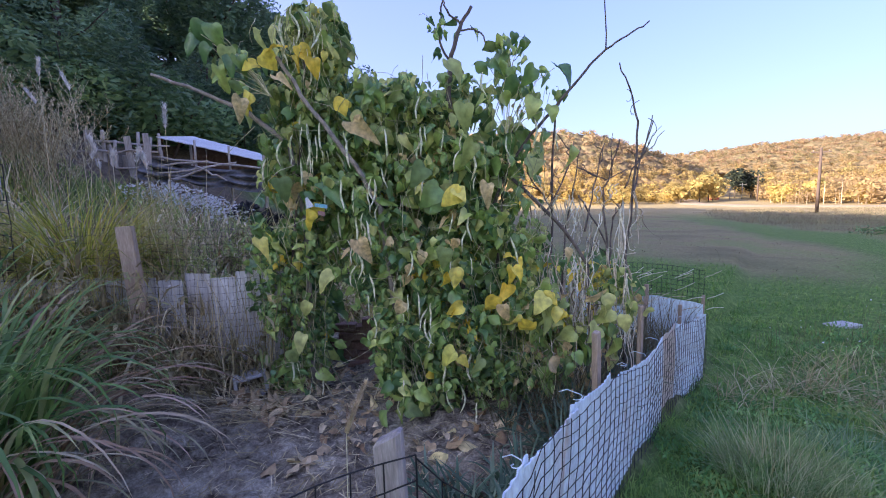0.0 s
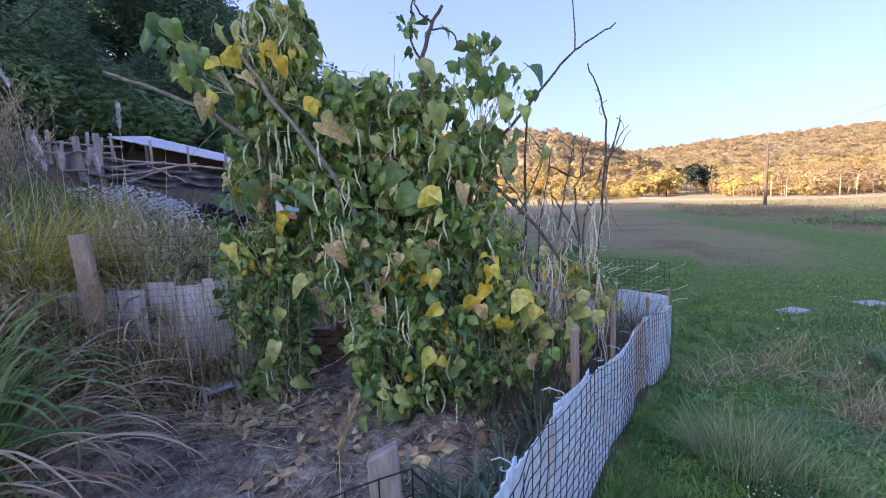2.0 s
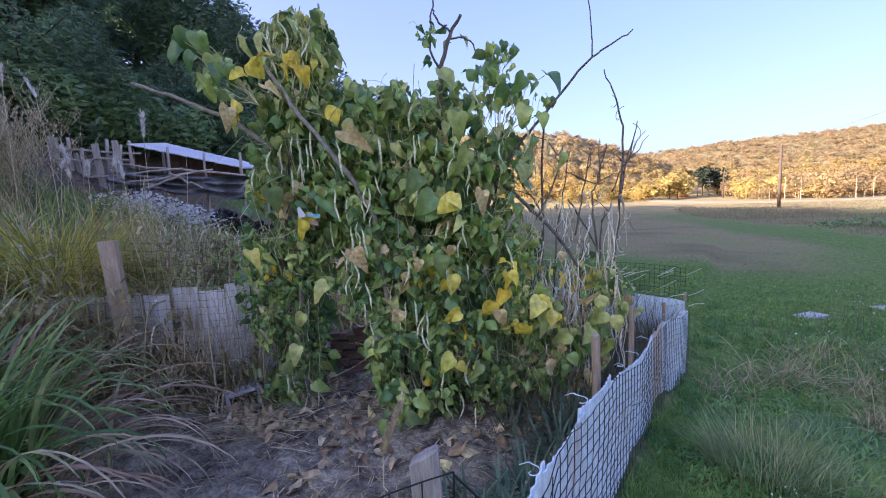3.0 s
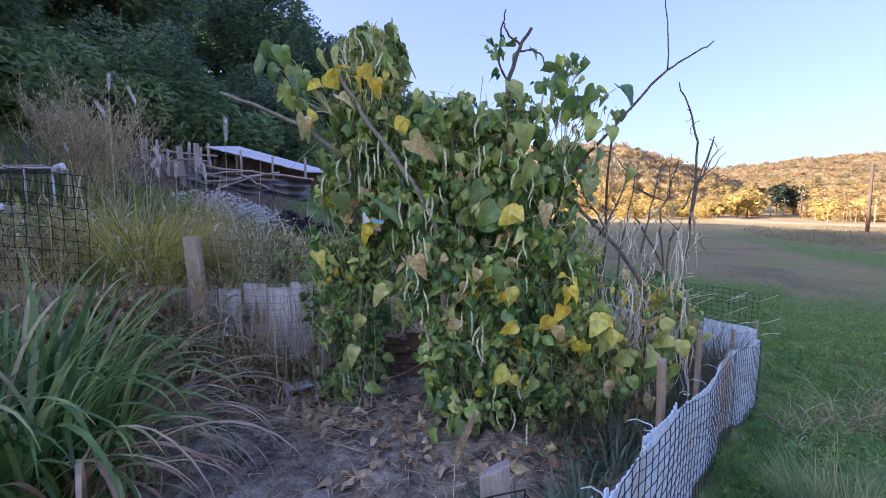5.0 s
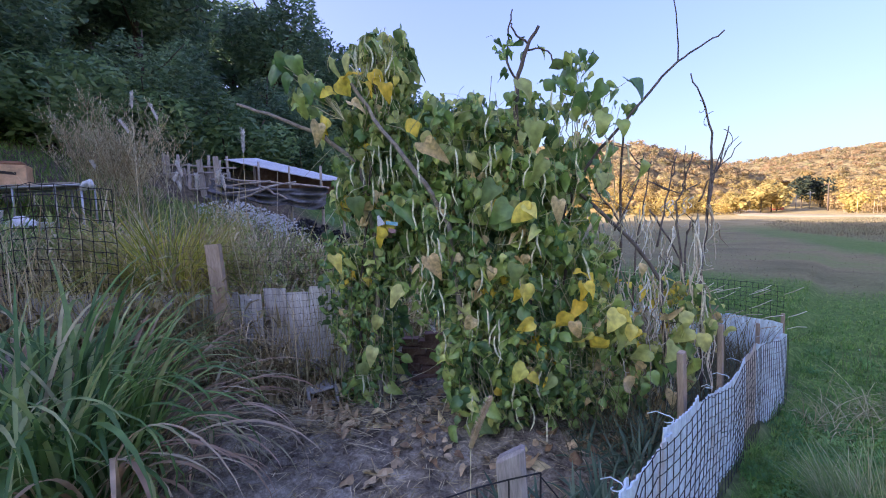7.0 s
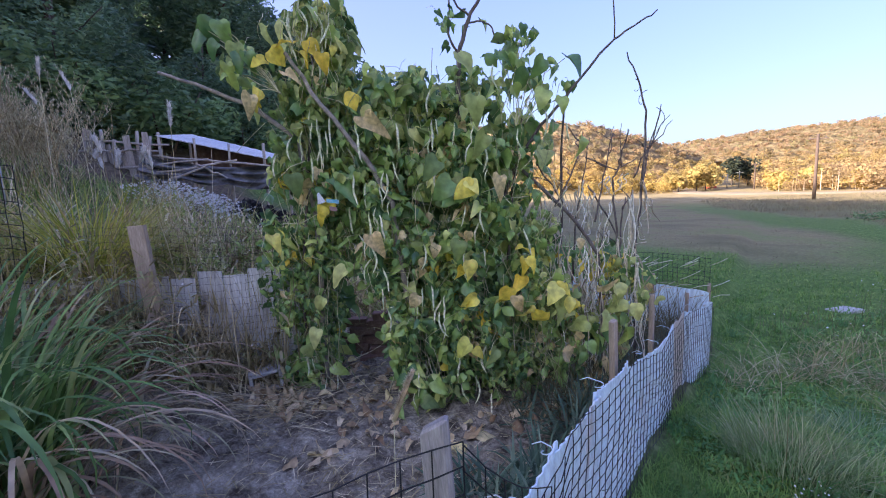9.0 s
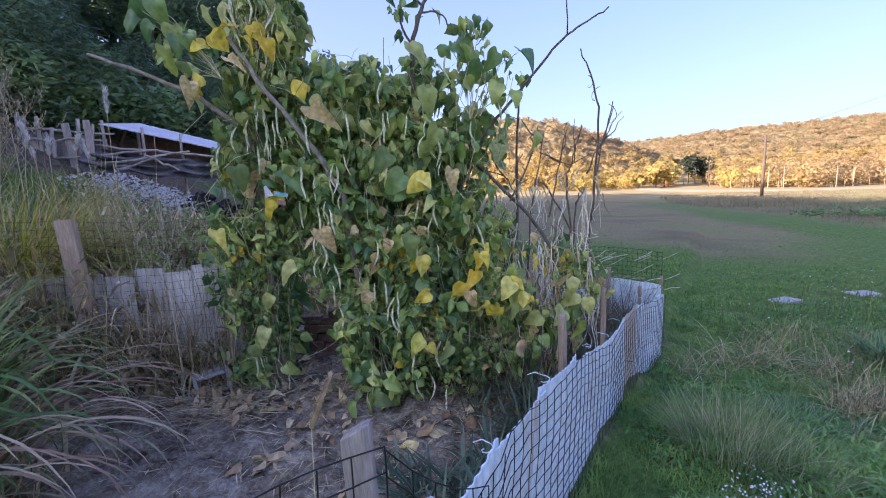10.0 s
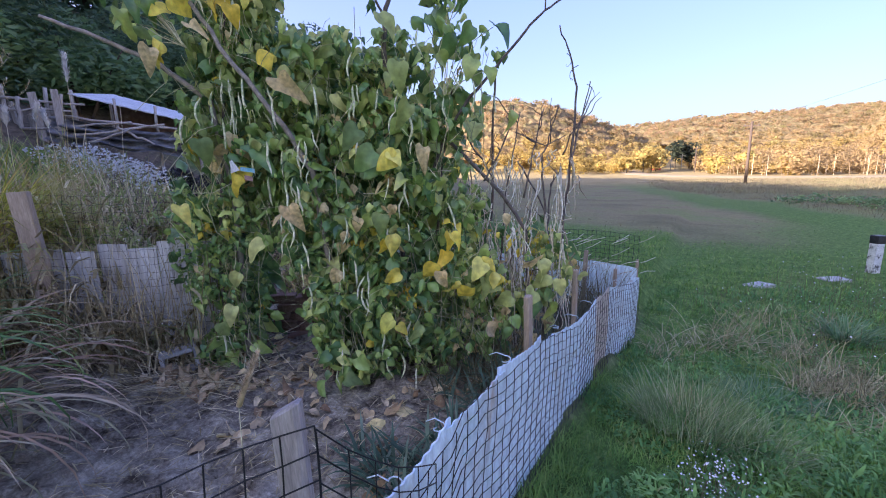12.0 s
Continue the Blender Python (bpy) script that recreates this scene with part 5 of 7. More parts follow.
def build_lawn_growth():
    rng = np.random.default_rng(62)
    t = tuft("grass_tussock", "tall pale green grass tussock with fine seed stalks on the lawn", "grass", 1.82, 2.16, 0.26, 1100, (0.1, 0.44), (0.0025, 0.005), (0.1, 1.3), MAT_TUSSOCK, 63, lean=(0.0, 0.6))
    tuft("grass_tussock", "low grey-green grass tussock beside the taller one", "grass", 2.02, 1.92, 0.22, 700, (0.08, 0.3), (0.0025, 0.005), (0.1, 1.5), MAT_TUSSOCK, 67, lean=(0.05, 0.8))
    n = 46
    x, y = patch_points(rng, 1.84, 2.18, 0.2, 0.2, n)
    v, f = blades(on_ground(x, y), rng.uniform(0, 6.28, n), rng.uniform(0.3, 0.5, n), 0.0026, rng.uniform(0.1, 0.9, n), rng.uniform(0.05, 0.5, n), 5)
    part("seed_stalk", arrays_mesh("seed_stalk", v, f, MAT_DEADGRASS), None, t, "pale dry seed stalks")["kind"] = "stuff"
    tuft("grass_tussock", "blue-green drooping grass tussock on the lawn", "grass", 2.78, 2.62, 0.3, 620, (0.1, 0.28), (0.003, 0.006), (0.5, 1.6), MAT_BLUEGRASS, 64, lean=(0.2, 0.9))
    tuft("grass_tussock", "blue-green drooping grass tussock on the lawn", "grass", 5.06, 3.95, 0.15, 190, (0.25, 0.42), (0.010, 0.018), (0.4, 1.2), MAT_BLUEGRASS, 65, lean=(0.1, 0.8))
    # dead grass lying over
    pieces = []
    for cx, cy, rx, ry, n, ln in ((3.2, 3.95, 0.35, 0.2, 90, 0.6), (3.65, 3.95, 0.3, 0.25, 130, 0.6), (3.5, 2.75, 0.3, 0.28, 320, 0.34), (4.05, 3.55, 0.4, 0.3, 200, 0.45), (3.2, 2.2, 0.4, 0.3, 200, 0.26), (3.95, 2.75, 0.45, 0.4, 520, 0.34), (4.8, 4.4, 0.7, 0.5, 260, 0.4), (2.7, 3.6, 0.25, 0.2, 80, 0.4)):
        x, y = patch_points(rng, cx, cy, rx, ry, n)
        pieces.append(blades(on_ground(x, y), rng.uniform(0, 6.28, n), rng.uniform(0.5, 1.2, n) * ln, rng.uniform(0.004, 0.008, n), rng.uniform(0.6, 1.7, n), rng.uniform(0.2, 1.1, n), 4))
    stuff("dead_grass", "tan dead grass lying in tangled heaps on the lawn", "grass", pieces, MAT_DEADGRASS)
    # broad-leaved weeds
    pieces = []
    for cx, cy, rx, ry, n, ln in ((2.4, 1.5, 0.9, 0.55, 2600, 0.17), (3.1, 2.2, 0.7, 0.5, 1700, 0.18), (2.6, 3.4, 0.7, 0.45, 900, 0.13), (4.6, 3.6, 1.3, 0.9, 1900, 0.2), (6.6, 5.2, 1.8, 1.0, 1700, 0.26), (1.3, 1.35, 0.45, 0.4, 1700, 0.15), (4.2, 2.0, 1.2, 0.7, 1500, 0.2), (1.55, 2.35, 0.25, 0.5, 900, 0.12), (1.0, 1.0, 0.35, 0.4, 900, 0.14), (2.2, 3.0, 0.3, 0.6, 700, 0.11)):
        x, y = patch_points(rng, cx, cy, rx, ry, n)
        root = on_ground(x, y)
        root[:, 2] += rng.uniform(0, 0.6, n) ** 1.5 * ln
        pieces.append(blades(root, rng.uniform(0, 6.28, n), rng.uniform(0.2, 0.8, n) * ln * 0.6, rng.uniform(0.006, 0.020, n), rng.uniform(0.2, 2.0, n), rng.uniform(0.1, 1.5, n), 3))
    for k in range(130):
        # small clumps of coarser grass
        cx, cy = rng.uniform(0.7, 6.0), rng.uniform(0.7, 6.0)
        if fence_v(cx, cy) < -0.40:
            continue
        n = 46
        x, y = patch_points(rng, cx, cy, 0.05, 0.05, n)
        pieces.append(blades(on_ground(x, y), rng.uniform(0, 6.28, n), rng.uniform(0.06, 0.2, n), rng.uniform(0.004, 0.010, n), rng.uniform(0.3, 1.8, n), rng.uniform(0.0, 0.9, n), 3))
    stuff("lawn_weeds", "low broad-leaved green weeds in the unmown lawn edge", "weeds", pieces, MAT_LAWNWEED)
    # wiry stems and small white flowers
    pieces, heads = [], []
    for cx, cy, rx, ry, n, h in ((5.6, 4.9, 1.7, 1.0, 420, 0.42), (8.0, 5.6, 2.0, 1.2, 420, 0.5), (1.52, 1.60, 0.15, 0.10, 90, 0.19), (4.0, 3.9, 0.9, 0.5, 120, 0.25), (3.85, 2.65, 0.6, 0.5, 420, 0.30), (4.7, 3.3, 0.8, 0.6, 380, 0.34)):
        x, y = patch_points(rng, cx, cy, rx, ry, n)
        root = on_ground(x, y)
        hh, he, be, le = rng.uniform(0.5, 1.1, n) * h, rng.uniform(0, 6.28, n), rng.uniform(0.1, 0.6, n), rng.uniform(0, 0.4, n)
        v, f = blades(root, he, hh, 0.003, be, le, 3)
        pieces.append((v, f))
        tips = v.reshape(n, -1, 3)[:, -1]
        for p in tips:
            if rng.uniform() < (0.95 if h < 0.2 else 0.16 if cy > 4.5 else 0.03):
                for q in range(2 if h < 0.2 else 1):
                    heads.append(np.array(pose(*(p + rng.normal(0, 0.014 if h < 0.2 else 0.003, 3)), rng.uniform(-50, 50), rng.uniform(-50, 50), 0) @ Matrix.Scale(rng.uniform(0.0035, 0.0065) * (1.0 if h < 0.2 else 1.9), 4)))
    stuff("wild_stalks", "wiry brown-green wild stalks on the lawn edge", "weeds", pieces, MAT_WILDSTALK)
    k = 8
    dv = np.array([(0, 0, 0.15)] + [(math.cos(j * math.pi / 4) * (1.0 if j % 2 else 0.75), math.sin(j * math.pi / 4) * (1.0 if j % 2 else 0.75), 0.3) for j in range(k)])
    df = np.array([(0, 1 + j, 1 + (j + 1) % k) for j in range(k)])
    stuff("white_wildflowers", "tiny white aster flowers above the weeds", "flowers", [scatter_shape(dv, df, heads)], MAT_WHITE)


MAT_TUSSOCK = foliage("tussock_blade", [(0.0, (0.16, 0.25, 0.09)), (0.5, (0.30, 0.41, 0.16)), (0.85, (0.48, 0.54, 0.27)), (1.0, (0.64, 0.58, 0.38))], mottle=8)
MAT_BLUEGRASS = foliage("bluegreen_blade", [(0.0, (0.10, 0.21, 0.09)), (0.5, (0.21, 0.35, 0.16)), (1.0, (0.38, 0.48, 0.25))], mottle=8)
MAT_WHITE = surface("white_petal", [(0.3, (0.74, 0.74, 0.76)), (0.7, (0.82, 0.82, 0.84))], 20, 0.7, bump=0)
build_lawn_growth()


def build_field_weeds():
    rng = np.random.default_rng(66)
    pieces = []
    for y0, y1, a0, a1, n, h, w in ((40, 62, 0.45, 1.35, 14000, 0.45, 0.025), (17, 42, 0.7, 1.5, 12000, 0.35, 0.014), (62, 84, 0.4, 1.3, 9000, 0.4, 0.04), (13, 45, 0.2, 1.1, 3000, 0.05, 0.03)):
        y = rng.uniform(y0, y1, n)
        x = rng.uniform(a0, a1, n) * y
        inside = rng.uniform(0, 1, n) < (rank(x, y) if h > 0.2 else hay(x, y))
        x, y = x[inside], y[inside]
        n = len(x)
        pieces.append(blades(on_ground(x, y), rng.uniform(0, 6.28, n), rng.uniform(0.4, 1.3, n) * h, w, rng.uniform(0.2, 1.2, n), rng.uniform(0, 0.9, n), 2))
    stuff("field_weeds", "dry brown tall weeds across the valley field", "weeds", pieces, MAT_FIELDWEED)
    pieces = []
    for cx, cy, n in ((29.0, 28.0, 200), (30.5, 27.0, 240), (31.5, 25.5, 240), (30.5, 24.0, 200), (29.5, 22.0, 160)):
        v, f = crown_quads(n, 1.5, 0.5, 0.13, rng)
        pieces.append((v + np.array([cx, cy, float(height(cx, cy)) + 0.3]), f))
    stuff("bramble_thicket", "dark green bramble thicket at the edge of the field", "shrubs", pieces, MAT_TREE, False)


MAT_FIELDWEED = foliage("field_weed", [(0.0, (0.15, 0.12, 0.07)), (0.5, (0.27, 0.22, 0.13)), (0.85, (0.25, 0.25, 0.11)), (1.0, (0.38, 0.31, 0.19))], mottle=1.0, patch=0.15, rough=0.9)
build_field_weeds()


# ---- left side growth ----
def build_lemongrass():
    rng = np.random.default_rng(71)
    t = thing("lemongrass_clump", "big clump of arching green grass blades with pinkish dry tips", "grass clump")
    cx, cy = -2.07, 1.56
    roots, head, ln, wd, bend, lean = [], [], [], [], [], []
    for k in range(380):
        a, r = rng.uniform(0, 6.28), 0.32 * math.sqrt(rng.uniform())
        x, y = cx + r * math.cos(a) * 1.2, cy + r * math.sin(a)
        roots.append((x, y, float(height(x, y)) - 0.02))
        head.append(a + rng.normal(0, 1.2))
        ln.append(rng.uniform(0.65, 1.32))
        wd.append(rng.uniform(0.016, 0.034))
        bend.append(rng.uniform(0.9, 4.2))
        lean.append(rng.uniform(0.0, 0.3))
    roots = np.array(roots)
    args = [np.array(q) for q in (head, ln, wd, bend, lean)]
    for i in range(0, 280):
        v, f = blades(roots[i:i + 1], args[0][i:i + 1], args[1][i:i + 1], args[2][i:i + 1], args[3][i:i + 1], args[4][i:i + 1], 14, 2.2, 0.16)
        part("blade", arrays_mesh("blade", v, f, MAT_REED), None, t)
    v, f = blades(roots[280:], args[0][280:], args[1][280:], args[2][280:], args[3][280:], args[4][280:], 13, 2.2, 0.16)
    part("grass_mass", arrays_mesh("grass_mass", v, f, MAT_REED), None, t)["kind"] = "stuff"
    n = 150
    a = rng.uniform(0, 6.28, n)
    x, y = cx + 0.35 * np.cos(a), cy + 0.3 * np.sin(a)
    v, f = blades(on_ground(x, y), a + rng.normal(0, 0.5, n), rng.uniform(0.7, 1.4, n), rng.uniform(0.014, 0.032, n), rng.uniform(1.8, 3.4, n), rng.uniform(0.1, 0.6, n), 14, 1.6, 0.18)
    part("withered_mass", arrays_mesh("withered_mass", v, f, MAT_STRAWPINK), None, t, "withered pinkish tan blades")["kind"] = "stuff"
    n = 40
    x, y = cx + rng.uniform(0.1, 0.45, n), cy + rng.uniform(-0.3, 0.45, n)
    v, f = blades(on_ground(x, y), rng.normal(0.25, 0.7, n), rng.uniform(0.6, 1.05, n), rng.uniform(0.010, 0.022, n), rng.uniform(2.0, 3.4, n), rng.uniform(0.05, 0.45, n), 14, 1.5, 0.16)
    part("bleached_mass", arrays_mesh("bleached_mass", v, f, MAT_BLEACHED), None, t, "bleached pale blades arching over")["kind"] = "stuff"


MAT_BLEACHED = foliage("bleached_blade", [(0.0, (0.36, 0.36, 0.20)), (0.4, (0.60, 0.55, 0.35)), (0.8, (0.80, 0.72, 0.54)), (1.0, (0.66, 0.46, 0.34))], mottle=9, rough=0.7)
MAT_STRAWPINK = foliage("withered_blade", [(0.0, (0.30, 0.20, 0.13)), (0.5, (0.50, 0.37, 0.25)), (1.0, (0.60, 0.50, 0.34))], mottle=10, rough=0.7)
build_lemongrass()


def build_fence_weeds():
    rng = np.random.default_rng(72)

    def band(n, s0, s1, d0, d1):
        m = max(n // 16, 4)
        pick = rng.integers(0, m, n)
        s = rng.uniform(s0, s1, m)[pick] + rng.normal(0, 0.07, n)
        d = np.clip(rng.uniform(d0, d1, m)[pick] + rng.normal(0, 0.05, n), d0, d1)
        return -4.3 + 0.982 * s - 0.187 * d, 2.45 + 0.187 * s + 0.982 * d
    dry, green, specks, foot = [], [], [], []
    for n, s0, s1, d0, d1, h0, h1 in ((800, 0.5, 3.3, 0.08, 1.2, 0.35, 0.82), (480, 0.9, 3.2, 0.9, 3.0, 0.4, 0.72), (420, 0.7, 2.7, -0.32, -0.06, 0.15, 0.6), (420, 1.2, 2.72, -0.3, -0.06, 0.3, 0.95), (170, 2.3, 3.0, -0.2, -0.05, 0.4, 1.0), (160, -0.8, 0.8, 0.3, 1.2, 0.3, 0.6), (420, 2.0, 4.0, 1.0, 4.2, 0.5, 0.9)):
        x, y = band(n, s0, s1, d0, d1)
        root = on_ground(x, y, 0.02)
        lush = 0.75 + 0.45 * ripple(x, y, 5.0, 0.4)
        he, ln = 3.0 * ripple(x, y, 2.0, 1.3) + rng.normal(0, 1.1, n), rng.uniform(h0, h1, n) * lush
        (dry if d0 >= 0 else foot).append(blades(root, he, ln, rng.uniform(0.005, 0.011, n), rng.uniform(0.0, 2.6, n), rng.uniform(0, 0.85, n), 4))
        m = n * (9 if d0 >= 0 else 3)
        pick = rng.integers(0, n, m)
        fr = rng.uniform(0.2, 1.0, m)
        leafroot = root[pick] + np.stack([np.cos(he[pick]) * 0.2 * fr * ln[pick], np.sin(he[pick]) * 0.2 * fr * ln[pick], fr * ln[pick] * 0.93], 1)
        v, f = blades(leafroot, rng.uniform(0, 6.28, m), rng.uniform(0.06, 0.2, m), rng.uniform(0.012, 0.032, m), rng.uniform(0.2, 2.2, m), rng.uniform(0.2, 1.8, m), 2)
        (green if d0 >= 0 else foot).append((v[:m // 2 * 6], f[:m // 2 * 2]))
        (dry if d0 >= 0 else foot).append((v[m // 2 * 6:], f[m // 2 * 2:] - m // 2 * 6))
        for p in leafroot[rng.integers(0, m, 300 if d0 > 0 else 40)]:
            specks.append(np.array(pose(*(p + rng.normal(0, 0.03, 3)), rng.uniform(-60, 60), rng.uniform(-60, 60), 0) @ Matrix.Scale(rng.uniform(0.005, 0.011), 4)))
    n = 300
    x, y = band(n, 0.2, 3.3, 0.1, 1.6)
    pale = [blades(on_ground(x, y), rng.uniform(0, 6.28, n), rng.uniform(0.5, 1.15, n), rng.uniform(0.006, 0.012, n), rng.uniform(0.4, 2.9, n), rng.uniform(0.0, 0.5, n), 7, 1.5)]
    n = 150
    x, y = band(n, 0.9, 3.1, -0.26, -0.05)
    pale.append(blades(on_ground(x, y), rng.uniform(0, 6.28, n), rng.uniform(0.5, 1.0, n), rng.uniform(0.004, 0.007, n), rng.uniform(0.0, 0.9, n), rng.uniform(0.0, 0.35, n), 6))
    for n, d0, d1 in ((200, 1.5, 2.6), (200, 2.4, 4.0)):
        x, y = band(n, 0.3, 3.2, d0, d1)
        pale.append(blades(on_ground(x, y), rng.uniform(0, 6.28, n), rng.uniform(0.45, 1.1, n), rng.uniform(0.006, 0.013, n), rng.uniform(0.2, 2.6, n), rng.uniform(0.0, 0.5, n), 6, 1.4))
    n = 150
    x = rng.uniform(-4.2, -1.15, n)
    y = 2.45 + 0.19 * (x + 4.3) - rng.uniform(0.05, 0.22, n)
    pale.append(blades(on_ground(x, y), rng.uniform(0, 6.28, n), rng.uniform(0.4, 1.05, n), rng.uniform(0.004, 0.008, n), rng.uniform(0.0, 1.2, n), rng.uniform(0.0, 0.25, n), 6))
    n = 150
    x = -1.95 + 0.9 * rng.uniform(-1, 1, 18)[rng.integers(0, 18, n)] + rng.normal(0, 0.04, n)
    y = 2.45 + 0.19 * (x + 4.3) - rng.uniform(0.05, 0.2, n)
    foot.append(blades(on_ground(x, y), rng.uniform(0, 6.28, n), rng.uniform(0.4, 1.1, n), rng.uniform(0.004, 0.009, n), rng.uniform(0.0, 0.9, n), rng.uniform(0.0, 0.25, n), 6))
    # straws arching over in front of the yellow-green clump and over the sheets
    for n, s0, s1, d0, d1, l0, l1 in ((420, 0.7, 2.9, 0.06, 0.36, 0.4, 0.85), (150, 0.9, 3.0, -0.3, -0.06, 0.35, 0.9)):
        x, y = band(n, s0, s1, d0, d1)
        pale.append(blades(on_ground(x, y), rng.uniform(0, 6.28, n), rng.uniform(l0, l1, n), rng.uniform(0.005, 0.011, n), rng.uniform(1.0, 3.0, n), rng.uniform(0.0, 0.4, n), 7, 1.5))
    stuff("pale_stalks", "pale arching straw stalks among the fence weeds", "weeds", pale, MAT_STRAW)
    n = 1700
    x, y = rng.uniform(-7.0, -2.4, n), rng.uniform(3.9, 7.4, n)
    keep = ~((x < -4.7) & (y < 5.4))
    x, y, n = x[keep], y[keep], int(keep.sum())
    slope = blades(on_ground(x, y, 0.02), rng.uniform(0, 6.28, n), rng.uniform(0.25, 0.75, n), rng.uniform(0.006, 0.014, n), rng.uniform(0.2, 2.4, n), rng.uniform(0.0, 0.7, n), 4)
    stuff("slope_weeds", "knee-high olive and tan weeds on the slope", "weeds", [slope], MAT_WEED_GREEN)
    stuff("dry_weeds", "dense tangle of dry brown weeds behind the fence", "weeds", dry, MAT_WEED_DRY)
    stuff("fence_foot_weeds", "dull olive dead stalks at the foot of the sheet fence", "weeds", foot, MAT_FOOTWEED)
    stuff("leafy_weeds", "green leaves among the tangled dry weeds", "weeds", green, MAT_WEED_GREEN)
    dv = np.array([(1, 0, 0), (0, 1, 0.2), (-1, 0, 0), (0, -1, 0.2)], float)
    stuff("weed_flowers", "tiny pale flower heads on the dry weeds", "flowers", [scatter_shape(dv, np.array([(0, 1, 2, 3)]), specks)], MAT_WHITE)
    tuft("ornamental_grass", "yellow-green fountain grass clump behind the fence", "grass clump", -2.80, 3.22, 0.17, 900, (0.95, 1.38), (0.006, 0.011), (0.9, 2.5), MAT_TUFT, 73, lean=(0.0, 0.10), seg=7)
    tuft("ornamental_grass", "dry brown fountain grass clump behind the fence", "grass clump", -2.98, 4.0, 0.24, 520, (0.5, 1.0), (0.006, 0.012), (0.7, 2.2), MAT_DEADGRASS, 77, lean=(0.0, 0.45), seg=6)
    tuft("green_grass", "upright green grass beside the net fence", "grass clump", -4.1, 2.75, 0.35, 360, (0.5, 1.0), (0.006, 0.012), (0.2, 1.2), MAT_REED, 78, lean=(0.0, 0.35), seg=5)


MAT_FOOTWEED = foliage("foot_weed", [(0.0, (0.17, 0.14, 0.07)), (0.5, (0.44, 0.37, 0.20)), (0.85, (0.72, 0.64, 0.40)), (1.0, (0.26, 0.33, 0.10))], mottle=14, rough=0.85)
build_fence_weeds()


def build_tall_weeds():
    """Brushy dead stalks with many fine side twigs, and reed plumes."""
    for seed, cx, cy, n, h, w in ((81, -6.1, 6.0, 30, 1.75, 0.6), (82, -5.35, 5.7, 20, 1.85, 0.4), (83, -5.0, 5.6, 10, 1.6, 0.25), (84, -5.6, 5.9, 20, 1.8, 0.4)):
        rng = np.random.default_rng(seed)
        t = thing("dead_stalk_clump", "tall brushy dead brown stalks with fine twiggy seed heads", "weeds")
        x, y = patch_points(rng, cx, cy, w, w * 0.7, n)
        root = on_ground(x, y, 0.02)
        he, ln, be, le = rng.uniform(0, 6.28, n), rng.uniform(0.6, 1.0, n) * h, rng.uniform(0.0, 0.7, n), rng.uniform(0.0, 0.45, n)
        p1 = blades(root, he, ln, 0.008, be, le, 5)
        pos = p1[0].reshape(n, 6, 2, 3).mean(2)
        b = n * 15
        pick, fr = rng.integers(0, n, b), rng.uniform(1.8, 4.9, b)
        i0 = np.minimum(fr.astype(int), 4)
        q = pos[pick, i0] + (pos[pick, i0 + 1] - pos[pick, i0]) * (fr - i0)[:, None]
        p3 = blades(q, rng.uniform(0, 6.28, b), rng.uniform(0.15, 0.42, b), 0.005, rng.uniform(-0.4, 0.3, b), rng.uniform(0.45, 1.0, b), 4)
        side = p3[0].reshape(b, 5, 2, 3).mean(2)
        m = b * 18
        pick, fr = rng.integers(0, b, m), rng.uniform(0.8, 4.0, m)
        i0 = np.minimum(fr.astype(int), 3)
        q = side[pick, i0] + (side[pick, i0 + 1] - side[pick, i0]) * (fr - i0)[:, None]
        p2 = blades(q, rng.uniform(0, 6.28, m), rng.uniform(0.02, 0.06, m), rng.uniform(0.005, 0.011, m), rng.uniform(-0.8, 0.8, m), rng.uniform(0.1, 1.5, m), 2)
        part("side_branch", arrays_mesh("side_branch", *p3, MAT_WEED_DRY), None, t)["kind"] = "stuff"
        part("stalk_mass", arrays_mesh("stalk_mass", *p1, MAT_WEED_DRY), None, t)["kind"] = "stuff"
        part("twig_mass", arrays_mesh("twig_mass", *p2, MAT_BRUSH), None, t)["kind"] = "stuff"
    rng = np.random.default_rng(85)
    for x, y, z1, lx, ly in ((-3.52, 3.8, 2.72, 0.03, 0.0), (-3.50, 3.82, 2.48, -0.22, 0.05), (-3.2, 3.8, 2.60, -0.16, 0.05), (-2.42, 3.8, 2.28, 0.02, 0.0), (-3.05, 3.9, 2.05, -0.1, 0.0), (-2.85, 3.95, 1.95, 0.08, 0.0), (-2.95, 3.85, 1.9, 0.02, 0.0), (-4.0, 3.9, 2.1, -0.1, 0.0), (-2.7, 4.0, 1.9, -0.06, 0.0), (-3.3, 3.95, 1.95, 0.1, 0), (-3.12, 3.9, 1.85, -0.05, 0)):
        if x < -3.1:
            x, y, z1 = -0.154 + (x + 0.154) * 1.32, -0.056 + (y + 0.056) * 1.32, 1.47 + (z1 - 1.47) * 1.32
        z0 = float(height(x, y))
        t = thing("plume_reed", "single dry reed stalk with a pale feathery plume", "reed", "plume reeds", at=(x, y, z0))
        top = z1 - z0
        pts = [(lx * (i / 8) ** 2.2 * 0.7, ly * i / 8, top * i / 8 * 0.9) for i in range(9)]
        part("stalk", Geo().tube(pts, 0.0045, 5, 0.002), MAT_STRAW, t)
        a, b = Vector(pts[-1]), Vector((lx * 1.2, ly, top))
        n = 320
        s = rng.uniform(0, 1, n)
        base = np.array([a.lerp(b, q) for q in s])
        v, f = blades(base, rng.uniform(0, 6.28, n), rng.uniform(0.03, 0.08, n), 0.0065, rng.uniform(-0.2, 0.6, n), rng.uniform(0.1, 0.5, n), 2)
        part("plume", arrays_mesh("plume", v, f, MAT_PLUME), None, t, "pale feathery plume")
